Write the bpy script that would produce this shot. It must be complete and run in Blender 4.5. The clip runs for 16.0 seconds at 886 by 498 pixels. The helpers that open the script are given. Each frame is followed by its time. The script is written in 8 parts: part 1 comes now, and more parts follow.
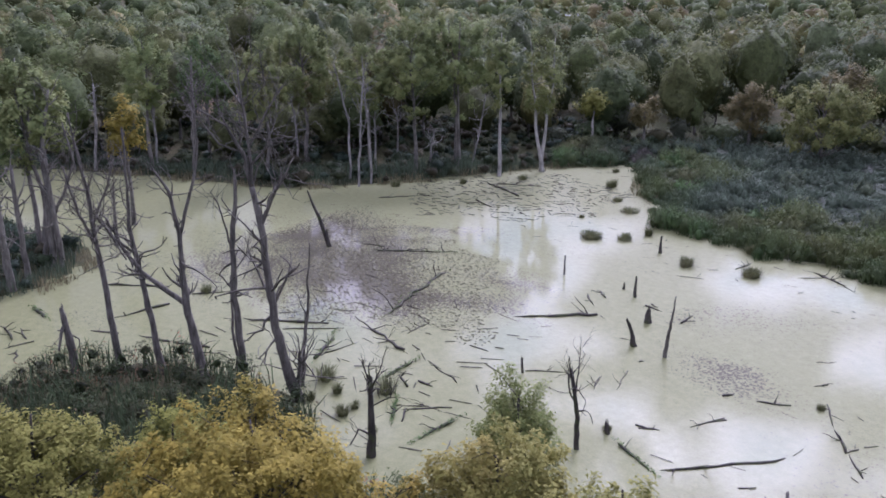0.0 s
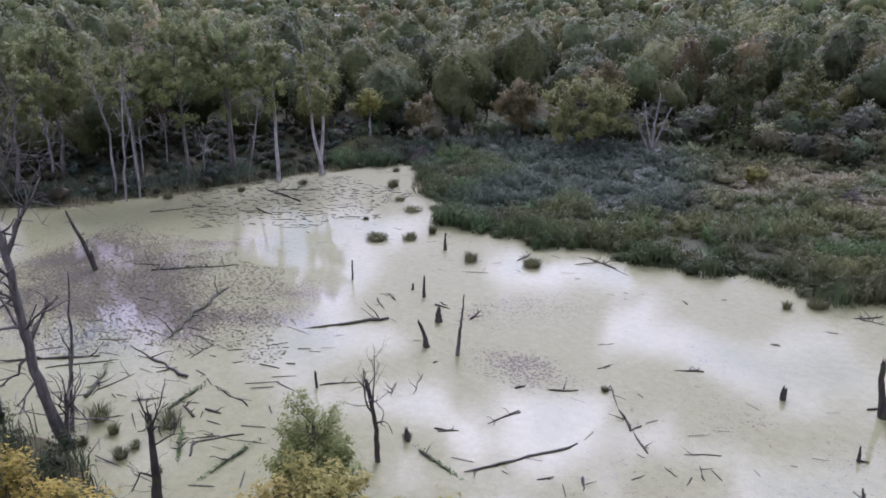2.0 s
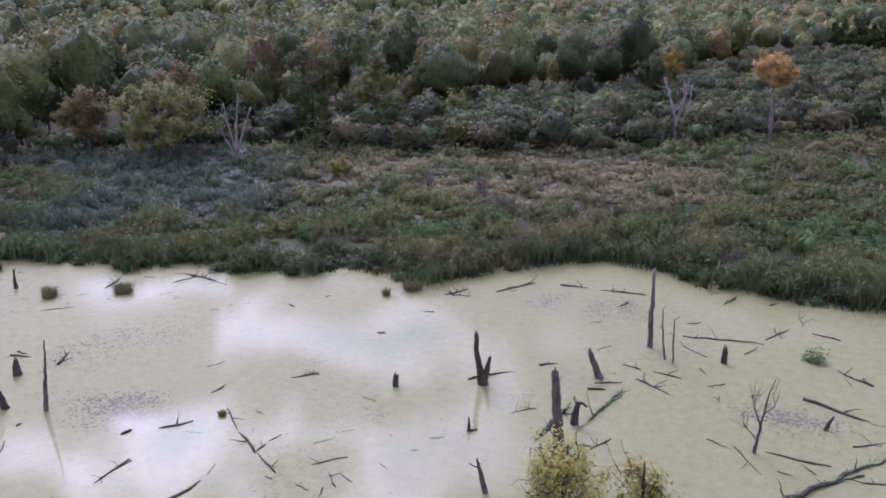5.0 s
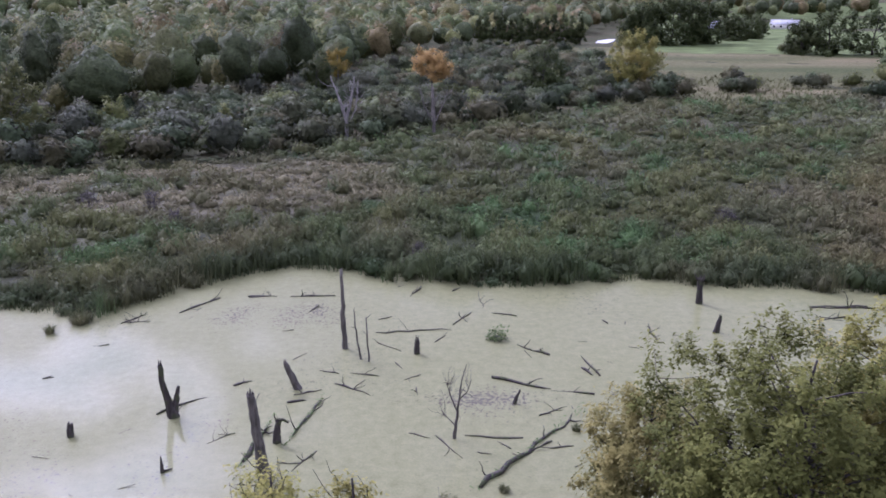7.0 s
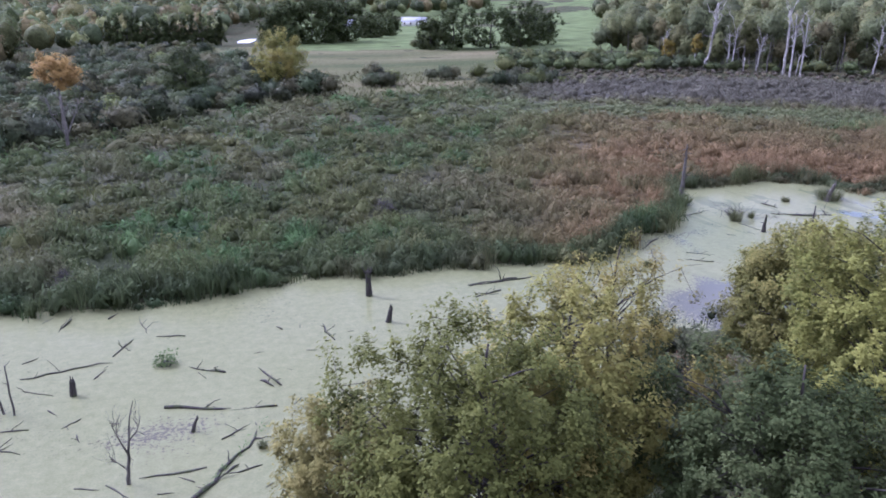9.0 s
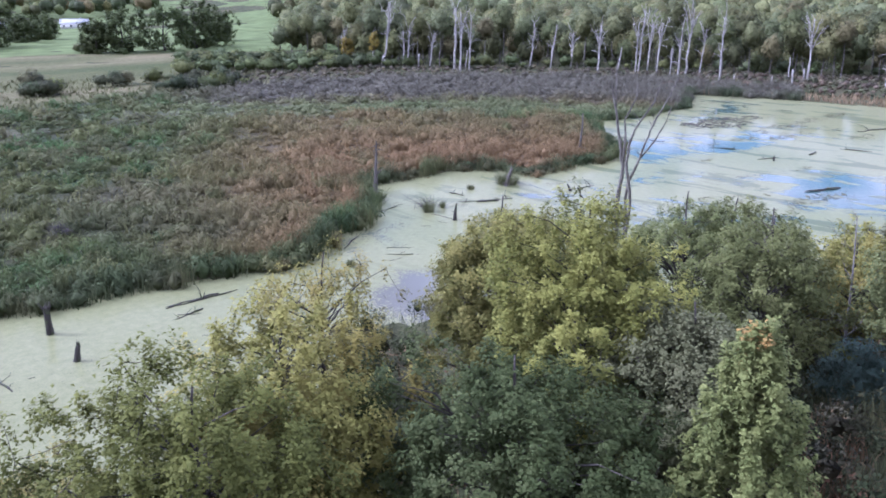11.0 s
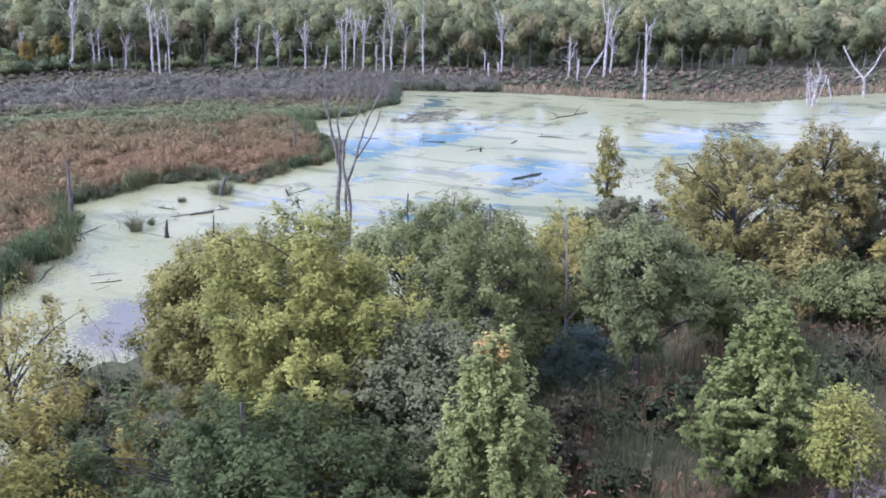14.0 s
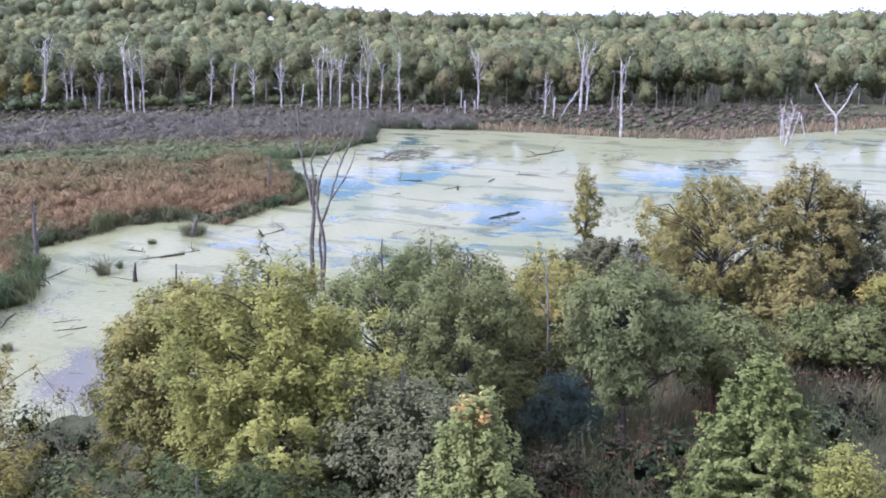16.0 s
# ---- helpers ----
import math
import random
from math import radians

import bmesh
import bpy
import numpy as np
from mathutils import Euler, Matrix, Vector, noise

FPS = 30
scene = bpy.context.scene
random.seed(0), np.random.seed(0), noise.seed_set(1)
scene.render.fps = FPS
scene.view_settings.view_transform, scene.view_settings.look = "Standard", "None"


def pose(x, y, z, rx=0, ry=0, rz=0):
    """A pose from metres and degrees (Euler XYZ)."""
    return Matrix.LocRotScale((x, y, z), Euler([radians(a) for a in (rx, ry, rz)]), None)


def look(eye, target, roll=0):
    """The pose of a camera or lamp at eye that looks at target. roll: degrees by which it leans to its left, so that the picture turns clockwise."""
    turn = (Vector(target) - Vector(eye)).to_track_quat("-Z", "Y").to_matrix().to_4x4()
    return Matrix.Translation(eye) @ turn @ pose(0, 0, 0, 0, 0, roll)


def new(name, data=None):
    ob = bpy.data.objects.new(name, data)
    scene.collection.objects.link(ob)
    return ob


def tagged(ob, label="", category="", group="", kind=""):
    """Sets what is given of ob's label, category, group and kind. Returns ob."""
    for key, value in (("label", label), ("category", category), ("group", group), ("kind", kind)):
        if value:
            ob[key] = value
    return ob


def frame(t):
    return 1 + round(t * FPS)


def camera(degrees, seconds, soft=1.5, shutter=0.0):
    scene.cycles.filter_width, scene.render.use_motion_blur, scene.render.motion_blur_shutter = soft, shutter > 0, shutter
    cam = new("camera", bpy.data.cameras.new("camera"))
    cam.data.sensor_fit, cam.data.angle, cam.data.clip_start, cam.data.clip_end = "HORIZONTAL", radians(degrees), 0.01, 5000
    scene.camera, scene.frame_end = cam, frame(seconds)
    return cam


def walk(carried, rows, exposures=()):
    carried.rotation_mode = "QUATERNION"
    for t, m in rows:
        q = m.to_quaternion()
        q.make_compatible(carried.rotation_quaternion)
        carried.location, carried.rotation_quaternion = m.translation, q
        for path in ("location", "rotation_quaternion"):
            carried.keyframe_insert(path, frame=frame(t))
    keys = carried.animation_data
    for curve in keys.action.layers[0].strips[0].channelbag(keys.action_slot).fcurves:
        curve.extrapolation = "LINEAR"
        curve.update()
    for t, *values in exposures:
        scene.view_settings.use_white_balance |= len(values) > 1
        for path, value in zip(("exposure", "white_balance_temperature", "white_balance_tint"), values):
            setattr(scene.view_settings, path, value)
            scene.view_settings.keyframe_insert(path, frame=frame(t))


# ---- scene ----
# ---------------------------------------------------------------- camera
cam = camera(55.02, 16.0, soft=1.75)
PATH = [
    (0, pose(2.623, -4.769, 22.009, 73.171, 0, 64.222)),
    (0.5, pose(2.254, -4.519, 22.007, 73.168, 0, 60.945)),
    (1, pose(1.917, -4.267, 22.002, 73.160, 0, 57.317)),
    (1.5, pose(1.604, -4.008, 22.023, 73.155, 0, 53.405)),
    (2, pose(1.338, -3.776, 22.029, 73.156, 0, 49.355)),
    (2.5, pose(1.079, -3.538, 22.051, 73.155, 0, 45.351)),
    (3, pose(0.827, -3.227, 22.083, 73.119, 0, 41.420)),
    (3.5, pose(0.607, -2.924, 22.061, 73.121, 0, 36.828)),
    (4, pose(0.408, -2.578, 22.074, 73.119, 0, 32.011)),
    (4.2, pose(0.332, -2.444, 22.104, 73.096, 0, 29.938)),
    (6.3, pose(0.009, -0.549, 22.021, 73.035, 0, 7.948)),
    (6.5, pose(-0.001, -0.384, 22.017, 73.034, 0, 5.633)),
    (7, pose(0.000, -0.000, 22.000, 73.039, 0, -0.001)),
    (7.5, pose(0.015, 0.384, 21.953, 73.056, 0, -5.684)),
    (8, pose(0.087, 0.780, 21.929, 73.001, 0, -11.312)),
    (8.5, pose(0.214, 1.192, 21.867, 73.024, 0, -17.066)),
    (9, pose(0.399, 1.610, 21.813, 73.020, 0, -23.165)),
    (9.5, pose(0.615, 2.004, 21.785, 73.012, 0, -29.339)),
    (9.7, pose(0.703, 2.148, 21.757, 73.062, 0, -31.842)),
    (11.8, pose(1.753, 3.437, 21.863, 72.887, 0, -50.153)),
    (12, pose(1.901, 3.535, 21.865, 72.899, 0, -51.830)),
    (12.5, pose(2.281, 3.789, 21.847, 72.898, 0, -55.977)),
    (13, pose(2.629, 4.019, 21.840, 72.900, 0, -60.017)),
    (13.5, pose(3.000, 4.214, 21.832, 72.888, 0, -62.663)),
    (14, pose(3.381, 4.391, 21.842, 72.862, 0, -63.098)),
    (14.5, pose(3.783, 4.561, 21.846, 72.862, 0, -63.573)),
    (15, pose(4.162, 4.732, 21.856, 73.572, 0, -64.023)),
    (15.5, pose(4.535, 4.893, 21.874, 74.423, 0, -64.353)),
    (16, pose(4.933, 5.060, 21.854, 75.291, 0, -64.632)),
]
walk(cam, PATH, [(0, 0.06, 5220, 38), (4, 0.0, 5280, 43), (7, 0.12, 5130, 44), (9.5, 0.42, 4860, 38), (12, 0.68, 4850, 35), (16, 0.78, 5010, 37)])

# ---------------------------------------------------------------- light
SUN_AZ, SUN_EL = -44.0, 42.0     # degrees, clockwise from +y; above the horizon
CLOUD_SLICE = 1.11               # which stretch of cloud is overhead
world = bpy.data.worlds.new("sky")
scene.world = world
world.use_nodes = True


def nodes_of(tree):
    tree.nodes.clear()

    def add(kind, **kw):
        n = tree.nodes.new(kind)
        for k, v in kw.items():
            if k in n.inputs:
                n.inputs[k].default_value = v
            elif k == "operation":
                n.operation = v
            elif k == "data_type":
                n.data_type = v
            elif k == "blend_type":
                n.blend_type = v
            elif k == "attribute_name":
                n.attribute_name = v
        return n

    def link(a, b):
        tree.links.new(a, b)
    return add, link


def ramp(add, stops, interp="LINEAR"):
    n = add("ShaderNodeValToRGB")
    n.color_ramp.interpolation = interp
    el = n.color_ramp.elements
    while len(el) < len(stops):
        el.new(0.5)
    for e, (p, c) in zip(el, stops):
        e.position = p
        e.color = (*c, 1) if len(c) == 3 else c
    return n


def grey(v):
    return (v, v, v)


def math_node(add, link, op, a, b):
    n = add("ShaderNodeMath", operation=op)
    for i, v in enumerate((a, b)):
        if isinstance(v, (int, float)):
            n.inputs[i].default_value = v
        else:
            link(v, n.inputs[i])
    return n.outputs[0]


def mix_rgb(add, link, fac, a, b, blend="MIX"):
    n = add("ShaderNodeMix", data_type="RGBA", blend_type=blend)
    for key, v in (("Factor", fac), ("A", a), ("B", b)):
        if isinstance(v, (int, float)):
            n.inputs[key].default_value = v
        elif isinstance(v, tuple):
            n.inputs[key].default_value = (*v, 1)
        else:
            link(v, n.inputs[key])
    return n.outputs["Result"]


def build_sky():
    add, link = nodes_of(world.node_tree)
    sky = add("ShaderNodeTexSky")
    sky.sky_type, sky.sun_disc = "NISHITA", False
    sky.sun_elevation, sky.sun_rotation = radians(SUN_EL), radians(SUN_AZ)
    sky.air_density, sky.dust_density = 1.0, 1.5
    dim = add("ShaderNodeVectorMath", operation="SCALE")
    dim.inputs["Scale"].default_value = 0.065
    link(sky.outputs[0], dim.inputs[0])
    # broken cloud sheet: the direction is projected on a flat layer overhead
    co = add("ShaderNodeTexCoord")
    sep = add("ShaderNodeSeparateXYZ")
    link(co.outputs["Generated"], sep.inputs[0])
    den = add("ShaderNodeMath", operation="ADD")
    den.inputs[1].default_value = 0.12
    ab = add("ShaderNodeMath", operation="ABSOLUTE")
    link(sep.outputs[2], ab.inputs[0])
    link(ab.outputs[0], den.inputs[0])
    dx, dy = add("ShaderNodeMath", operation="DIVIDE"), add("ShaderNodeMath", operation="DIVIDE")
    link(sep.outputs[0], dx.inputs[0]); link(den.outputs[0], dx.inputs[1])
    link(sep.outputs[1], dy.inputs[0]); link(den.outputs[0], dy.inputs[1])
    comb = add("ShaderNodeCombineXYZ")
    link(dx.outputs[0], comb.inputs[0]); link(dy.outputs[0], comb.inputs[1])
    comb.inputs[2].default_value = CLOUD_SLICE
    n1 = add("ShaderNodeTexNoise", Scale=2.7, Detail=6.0, Roughness=0.52, Distortion=0.3)
    link(comb.outputs[0], n1.inputs["Vector"])
    cover = ramp(add, [(0.33, grey(0)), (0.38, grey(1))])
    # the sheet thins round the sun and breaks up towards the east
    dot = add("ShaderNodeVectorMath", operation="DOT_PRODUCT")
    link(co.outputs["Generated"], dot.inputs[0])
    a0, e0 = radians(SUN_AZ), radians(SUN_EL)
    dot.inputs[1].default_value = (math.sin(a0) * math.cos(e0), math.cos(a0) * math.cos(e0), math.sin(e0))
    facing = math_node(add, link, "MAXIMUM", dot.outputs["Value"], 0.0)
    thin = math_node(add, link, "ADD", math_node(add, link, "MULTIPLY", math_node(add, link, "MAXIMUM", sep.outputs[0], 0.0), 0.15),
                     math_node(add, link, "MULTIPLY", math_node(add, link, "POWER", facing, 6.0), 0.05))
    depth = math_node(add, link, "SUBTRACT", n1.outputs[0], thin)
    link(depth, cover.inputs[0])
    shade = ramp(add, [(0.36, (1.95, 1.87, 1.75)), (0.41, (1.5, 1.44, 1.36)), (0.46, (1.16, 1.12, 1.07)), (0.55, (0.88, 0.86, 0.84)), (0.68, (0.63, 0.62, 0.61))])
    link(depth, shade.inputs[0])
    mix = add("ShaderNodeMix", data_type="RGBA")
    link(cover.outputs[0], mix.inputs["Factor"])
    veil = add("ShaderNodeVectorMath", operation="ADD")      # thin high haze in the gaps
    veil.inputs[1].default_value = (0.15, 0.32, 0.33)
    link(dim.outputs[0], veil.inputs[0])
    link(veil.outputs[0], mix.inputs["A"])
    link(shade.outputs[0], mix.inputs["B"])
    # white haze along the horizon
    low = math_node(add, link, "POWER", 2.718, math_node(add, link, "MULTIPLY", ab.outputs[0], -16.0))
    hazy = mix_rgb(add, link, low, mix.outputs["Result"], (1.55, 1.55, 1.57))
    # thin cloud is brightest towards the sun
    gap = add("ShaderNodeMapRange")
    gap.inputs["From Min"].default_value, gap.inputs["From Max"].default_value = 0.46, 0.38
    link(depth, gap.inputs["Value"])
    near_sun = math_node(add, link, "MULTIPLY", math_node(add, link, "POWER", facing, 14.0), gap.outputs[0])
    glow = math_node(add, link, "ADD", math_node(add, link, "MULTIPLY", near_sun, 12.0), 0.98)
    # an overcast sky is brighter overhead than near the horizon
    lift = math_node(add, link, "ADD", math_node(add, link, "MULTIPLY", ab.outputs[0], 0.75), 0.62)
    bg = add("ShaderNodeBackground")
    link(math_node(add, link, "MULTIPLY", glow, lift), bg.inputs["Strength"])
    link(hazy, bg.inputs[0])
    out = add("ShaderNodeOutputWorld")
    link(bg.outputs[0], out.inputs[0])


build_sky()
sun_data = bpy.data.lights.new("sun", "SUN")
sun_data.energy, sun_data.angle, sun_data.color = 2.6, radians(14), (1.0, 0.93, 0.82)
sun = new("sun", sun_data)
a, e = radians(SUN_AZ), radians(SUN_EL)
sun_dir = Vector((math.sin(a) * math.cos(e), math.cos(a) * math.cos(e), math.sin(e)))
sun.matrix_world = look(sun_dir * 400, (0, 0, 0))


# ---------------------------------------------------------------- materials
def material(name):
    m = bpy.data.materials.new(name)
    m.use_nodes = True
    add, link = nodes_of(m.node_tree)
    out = add("ShaderNodeOutputMaterial")
    return m, add, link, out


def leaf_material(name, dark, mid, light, tufts=0.0, rough=0.7, spread=0.5, through_light=0.3, mass=0.5, tinted=False, patch=0.0, patch_col=(0.3, 0.2, 0.05), patch_scale=0.25):
    """Leaves: colour varies leaf by leaf and in patches; some light comes through."""
    m, add, link, out = material(name)
    geo = add("ShaderNodeNewGeometry")
    info = add("ShaderNodeObjectInfo")
    co = add("ShaderNodeTexCoord")
    nz = add("ShaderNodeTexNoise", Scale=0.45, Detail=3.0)
    link(co.outputs["Object"], nz.inputs["Vector"])
    v = math_node(add, link, "MULTIPLY", geo.outputs["Random Per Island"], 0.22)
    w = math_node(add, link, "MULTIPLY", nz.outputs[0], 0.87)
    s = math_node(add, link, "ADD", v, w)
    r = ramp(add, [(0.18, dark), (0.5, mid), (0.85, light)])
    link(s, r.inputs[0])
    col = r.outputs[0]
    if tufts:   # leaf sprays too small to build; shade of the hollows darkens their colour
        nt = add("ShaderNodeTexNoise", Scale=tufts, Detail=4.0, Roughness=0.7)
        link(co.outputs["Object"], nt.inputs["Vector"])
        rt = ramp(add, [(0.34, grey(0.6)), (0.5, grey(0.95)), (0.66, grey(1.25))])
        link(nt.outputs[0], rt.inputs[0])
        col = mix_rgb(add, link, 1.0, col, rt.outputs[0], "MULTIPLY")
    if patch:
        nz2 = add("ShaderNodeTexNoise", Scale=patch_scale, Detail=4.0)
        link(co.outputs["Object"], nz2.inputs["Vector"])
        rp = ramp(add, [(0.5, grey(0)), (0.62, grey(patch))])
        link(nz2.outputs[0], rp.inputs[0])
        col = mix_rgb(add, link, rp.outputs[0], col, patch_col)
    if tinted:
        at = add("ShaderNodeAttribute", attribute_name="tint")
        col = mix_rgb(add, link, 1.0, col, at.outputs["Color"], "MULTIPLY")
    hsv = add("ShaderNodeHueSaturation")
    hv = math_node(add, link, "ADD", math_node(add, link, "MULTIPLY", info.outputs["Random"], 0.03 * spread), 0.5 - 0.015 * spread)
    vv = math_node(add, link, "ADD", math_node(add, link, "MULTIPLY", info.outputs["Random"], 0.3 * spread), 1 - 0.15 * spread)
    link(hv, hsv.inputs["Hue"])
    link(vv, hsv.inputs["Value"])
    link(col, hsv.inputs["Color"])
    p = add("ShaderNodeBsdfPrincipled", Roughness=rough)
    p.inputs["Specular IOR Level"].default_value = 0.12
    link(hsv.outputs[0], p.inputs["Base Color"])
    # a leaf shades partly as itself, partly with the mass of leaves it belongs to
    out_way = add("ShaderNodeAttribute", attribute_name="billow")
    own, shared = add("ShaderNodeVectorMath", operation="SCALE"), add("ShaderNodeVectorMath", operation="SCALE")
    own.inputs["Scale"].default_value, shared.inputs["Scale"].default_value = 1 - mass, mass
    link(geo.outputs["Normal"], own.inputs[0])
    link(out_way.outputs["Vector"], shared.inputs[0])
    both, face = add("ShaderNodeVectorMath", operation="ADD"), add("ShaderNodeVectorMath", operation="NORMALIZE")
    link(own.outputs[0], both.inputs[0])
    link(shared.outputs[0], both.inputs[1])
    link(both.outputs[0], face.inputs[0])
    normal = face.outputs[0]
    if tufts:
        bt = add("ShaderNodeBump", Strength=0.6, Distance=0.4)
        link(nt.outputs[0], bt.inputs["Height"])
        link(normal, bt.inputs["Normal"])
        normal = bt.outputs[0]
    link(normal, p.inputs["Normal"])
    tr = add("ShaderNodeBsdfTranslucent")
    link(hsv.outputs[0], tr.inputs[0])
    mx = add("ShaderNodeMixShader")
    mx.inputs[0].default_value = through_light
    link(p.outputs[0], mx.inputs[1])
    link(tr.outputs[0], mx.inputs[2])
    link(mx.outputs[0], out.inputs[0])
    return m


def bark_material(name, dark, light, scale=6.0, rough=0.9, bump=0.4, moss=None):
    m, add, link, out = material(name)
    co = add("ShaderNodeTexCoord")
    mp = add("ShaderNodeMapping")
    mp.inputs["Scale"].default_value = (1, 1, 0.18)
    link(co.outputs["Object"], mp.inputs[0])
    n1 = add("ShaderNodeTexNoise", Scale=scale, Detail=6.0, Roughness=0.7)
    link(mp.outputs[0], n1.inputs["Vector"])
    n2 = add("ShaderNodeTexNoise", Scale=0.9, Detail=3.0)
    link(co.outputs["Object"], n2.inputs["Vector"])
    r = ramp(add, [(0.32, dark), (0.62, light)])
    link(n1.outputs[0], r.inputs[0])
    r2 = ramp(add, [(0.35, grey(0.55)), (0.65, grey(1.0))])
    link(n2.outputs[0], r2.inputs[0])
    col = mix_rgb(add, link, 1.0, r.outputs[0], r2.outputs[0], "MULTIPLY")
    if moss:
        n3 = add("ShaderNodeTexNoise", Scale=2.2, Detail=4.0)
        link(co.outputs["Object"], n3.inputs["Vector"])
        r3 = ramp(add, [(0.52, grey(0)), (0.6, grey(0.8))])
        link(n3.outputs[0], r3.inputs[0])
        col = mix_rgb(add, link, r3.outputs[0], col, moss)
    p = add("ShaderNodeBsdfPrincipled", Roughness=rough)
    p.inputs["Specular IOR Level"].default_value = 0.3
    link(col, p.inputs["Base Color"])
    b = add("ShaderNodeBump", Strength=bump, Distance=0.04)
    link(n1.outputs[0], b.inputs["Height"])
    link(b.outputs[0], p.inputs["Normal"])
    link(p.outputs[0], out.inputs[0])
    return m


def plain_material(name, color, rough=0.7, metal=0.0, vary=0.25, scale=1.5):
    m, add, link, out = material(name)
    co = add("ShaderNodeTexCoord")
    n1 = add("ShaderNodeTexNoise", Scale=scale, Detail=6.0)
    link(co.outputs["Object"], n1.inputs["Vector"])
    r = ramp(add, [(0.3, tuple(c * (1 - vary) for c in color)), (0.7, tuple(min(1, c * (1 + vary)) for c in color))])
    link(n1.outputs[0], r.inputs[0])
    p = add("ShaderNodeBsdfPrincipled", Roughness=rough, Metallic=metal)
    p.inputs["Specular IOR Level"].default_value = 0.1 if rough > 0.9 else 0.5
    link(r.outputs[0], p.inputs["Base Color"])
    link(p.outputs[0], out.inputs[0])
    return m


OPEN_WATER = ((41.5, 47, 6, 5, 0.4), (100, 40, 15, 8, 0.19), (118, 67, 20, 8, 0.15), (146, 80, 14, 7, 0.16), (140, 28, 16, 8, 0.18), (-66, 18, 18, 13, 0.34),
              (-36, 38, 6, 7, 0.1), (-13, 56, 5, 3.5, 0.3), (2.5, 42.6, 3.2, 2.5, 0.2), (-50, 28, 5, 4, 0.24), (-31.5, 31, 4, 3, 0.25))


def water_material():
    """Still pond water under a film of duckweed, torn open in patches."""
    m, add, link, out = material("pond_water")
    co = add("ShaderNodeTexCoord")
    pos = co.outputs["Object"]
    big = add("ShaderNodeTexNoise", Scale=0.055, Detail=5.0, Roughness=0.6, Distortion=0.8)
    link(pos, big.inputs["Vector"])
    fine = add("ShaderNodeTexNoise", Scale=1.6, Detail=7.0, Roughness=0.75)
    link(pos, fine.inputs["Vector"])
    grain = add("ShaderNodeTexNoise", Scale=9.0, Detail=4.0, Roughness=0.7)
    link(pos, grain.inputs["Vector"])
    flecks = add("ShaderNodeTexNoise", Scale=4.5, Detail=3.0, Roughness=0.6)
    link(pos, flecks.inputs["Vector"])
    # in the west the film is flecked with small holes, in the broad eastern pond it parts in larger sheets
    east = add("ShaderNodeSeparateXYZ")
    link(pos, east.inputs[0])
    eastness = add("ShaderNodeMapRange")
    eastness.inputs["From Min"].default_value, eastness.inputs["From Max"].default_value = 30.0, 80.0
    link(east.outputs[0], eastness.inputs["Value"])
    sheets = add("ShaderNodeTexNoise", Scale=0.2, Detail=7.0, Roughness=0.62, Distortion=0.8)
    drift = add("ShaderNodeMapping")
    drift.inputs["Rotation"].default_value = (0, 0, radians(35))
    drift.inputs["Scale"].default_value = (1.6, 0.55, 1)
    link(pos, drift.inputs[0])
    link(drift.outputs[0], sheets.inputs["Vector"])
    tear = add("ShaderNodeMix", data_type="FLOAT")
    link(eastness.outputs[0], tear.inputs["Factor"])
    link(flecks.outputs[0], tear.inputs["A"])
    link(sheets.outputs[0], tear.inputs["B"])
    s = math_node(add, link, "ADD", tear.outputs["Result"], math_node(add, link, "MULTIPLY", big.outputs[0], 1.0))
    calm = math_node(add, link, "SUBTRACT", 0.35, math_node(add, link, "MULTIPLY", eastness.outputs[0], 0.24))
    s = math_node(add, link, "ADD", s, math_node(add, link, "MULTIPLY", fine.outputs[0], calm))
    # the weed closes up over the broad eastern pond
    open_east = add("ShaderNodeMapRange")
    open_east.inputs["From Min"].default_value, open_east.inputs["From Max"].default_value = 60.0, 100.0
    open_east.inputs["To Max"].default_value = -0.04
    link(east.outputs[0], open_east.inputs["Value"])
    s = math_node(add, link, "SUBTRACT", s, open_east.outputs[0])
    # stretches of open water: middle, half widths, how far the weed is torn
    for ox, oy, rx, ry, torn in OPEN_WATER:
        off = add("ShaderNodeVectorMath", operation="SUBTRACT")
        off.inputs[1].default_value = (ox, oy, 0)
        link(pos, off.inputs[0])
        sc = add("ShaderNodeVectorMath", operation="MULTIPLY")
        sc.inputs[1].default_value = (1 / rx, 1 / ry, 0)
        link(off.outputs[0], sc.inputs[0])
        ln = add("ShaderNodeVectorMath", operation="LENGTH")
        link(sc.outputs[0], ln.inputs[0])
        zone = add("ShaderNodeMapRange")
        zone.inputs["From Min"].default_value, zone.inputs["From Max"].default_value = 1.3, 0.4
        zone.inputs["To Max"].default_value = torn
        link(ln.outputs["Value"], zone.inputs["Value"])
        s = math_node(add, link, "SUBTRACT", s, zone.outputs[0])
    cover = ramp(add, [(0.45, grey(0.08)), (0.50, grey(0.9)), (0.6, grey(1.0))])
    shift = add("ShaderNodeMapRange")
    shift.inputs["From Min"].default_value, shift.inputs["From Max"].default_value = 0.26, 1.65
    link(s, shift.inputs["Value"])
    link(shift.outputs[0], cover.inputs[0])
    weed_col = ramp(add, [(0.3, (0.116, 0.124, 0.054)), (0.5, (0.16, 0.167, 0.08)), (0.7, (0.21, 0.213, 0.108))])
    mixn = math_node(add, link, "ADD", math_node(add, link, "MULTIPLY", fine.outputs[0], 0.6), math_node(add, link, "MULTIPLY", grain.outputs[0], 0.4))
    link(mixn, weed_col.inputs[0])
    # rafts of thick olive algae drift on the broad eastern pond
    raft = add("ShaderNodeTexNoise", Scale=0.15, Detail=6.0, Roughness=0.6, Distortion=0.6)
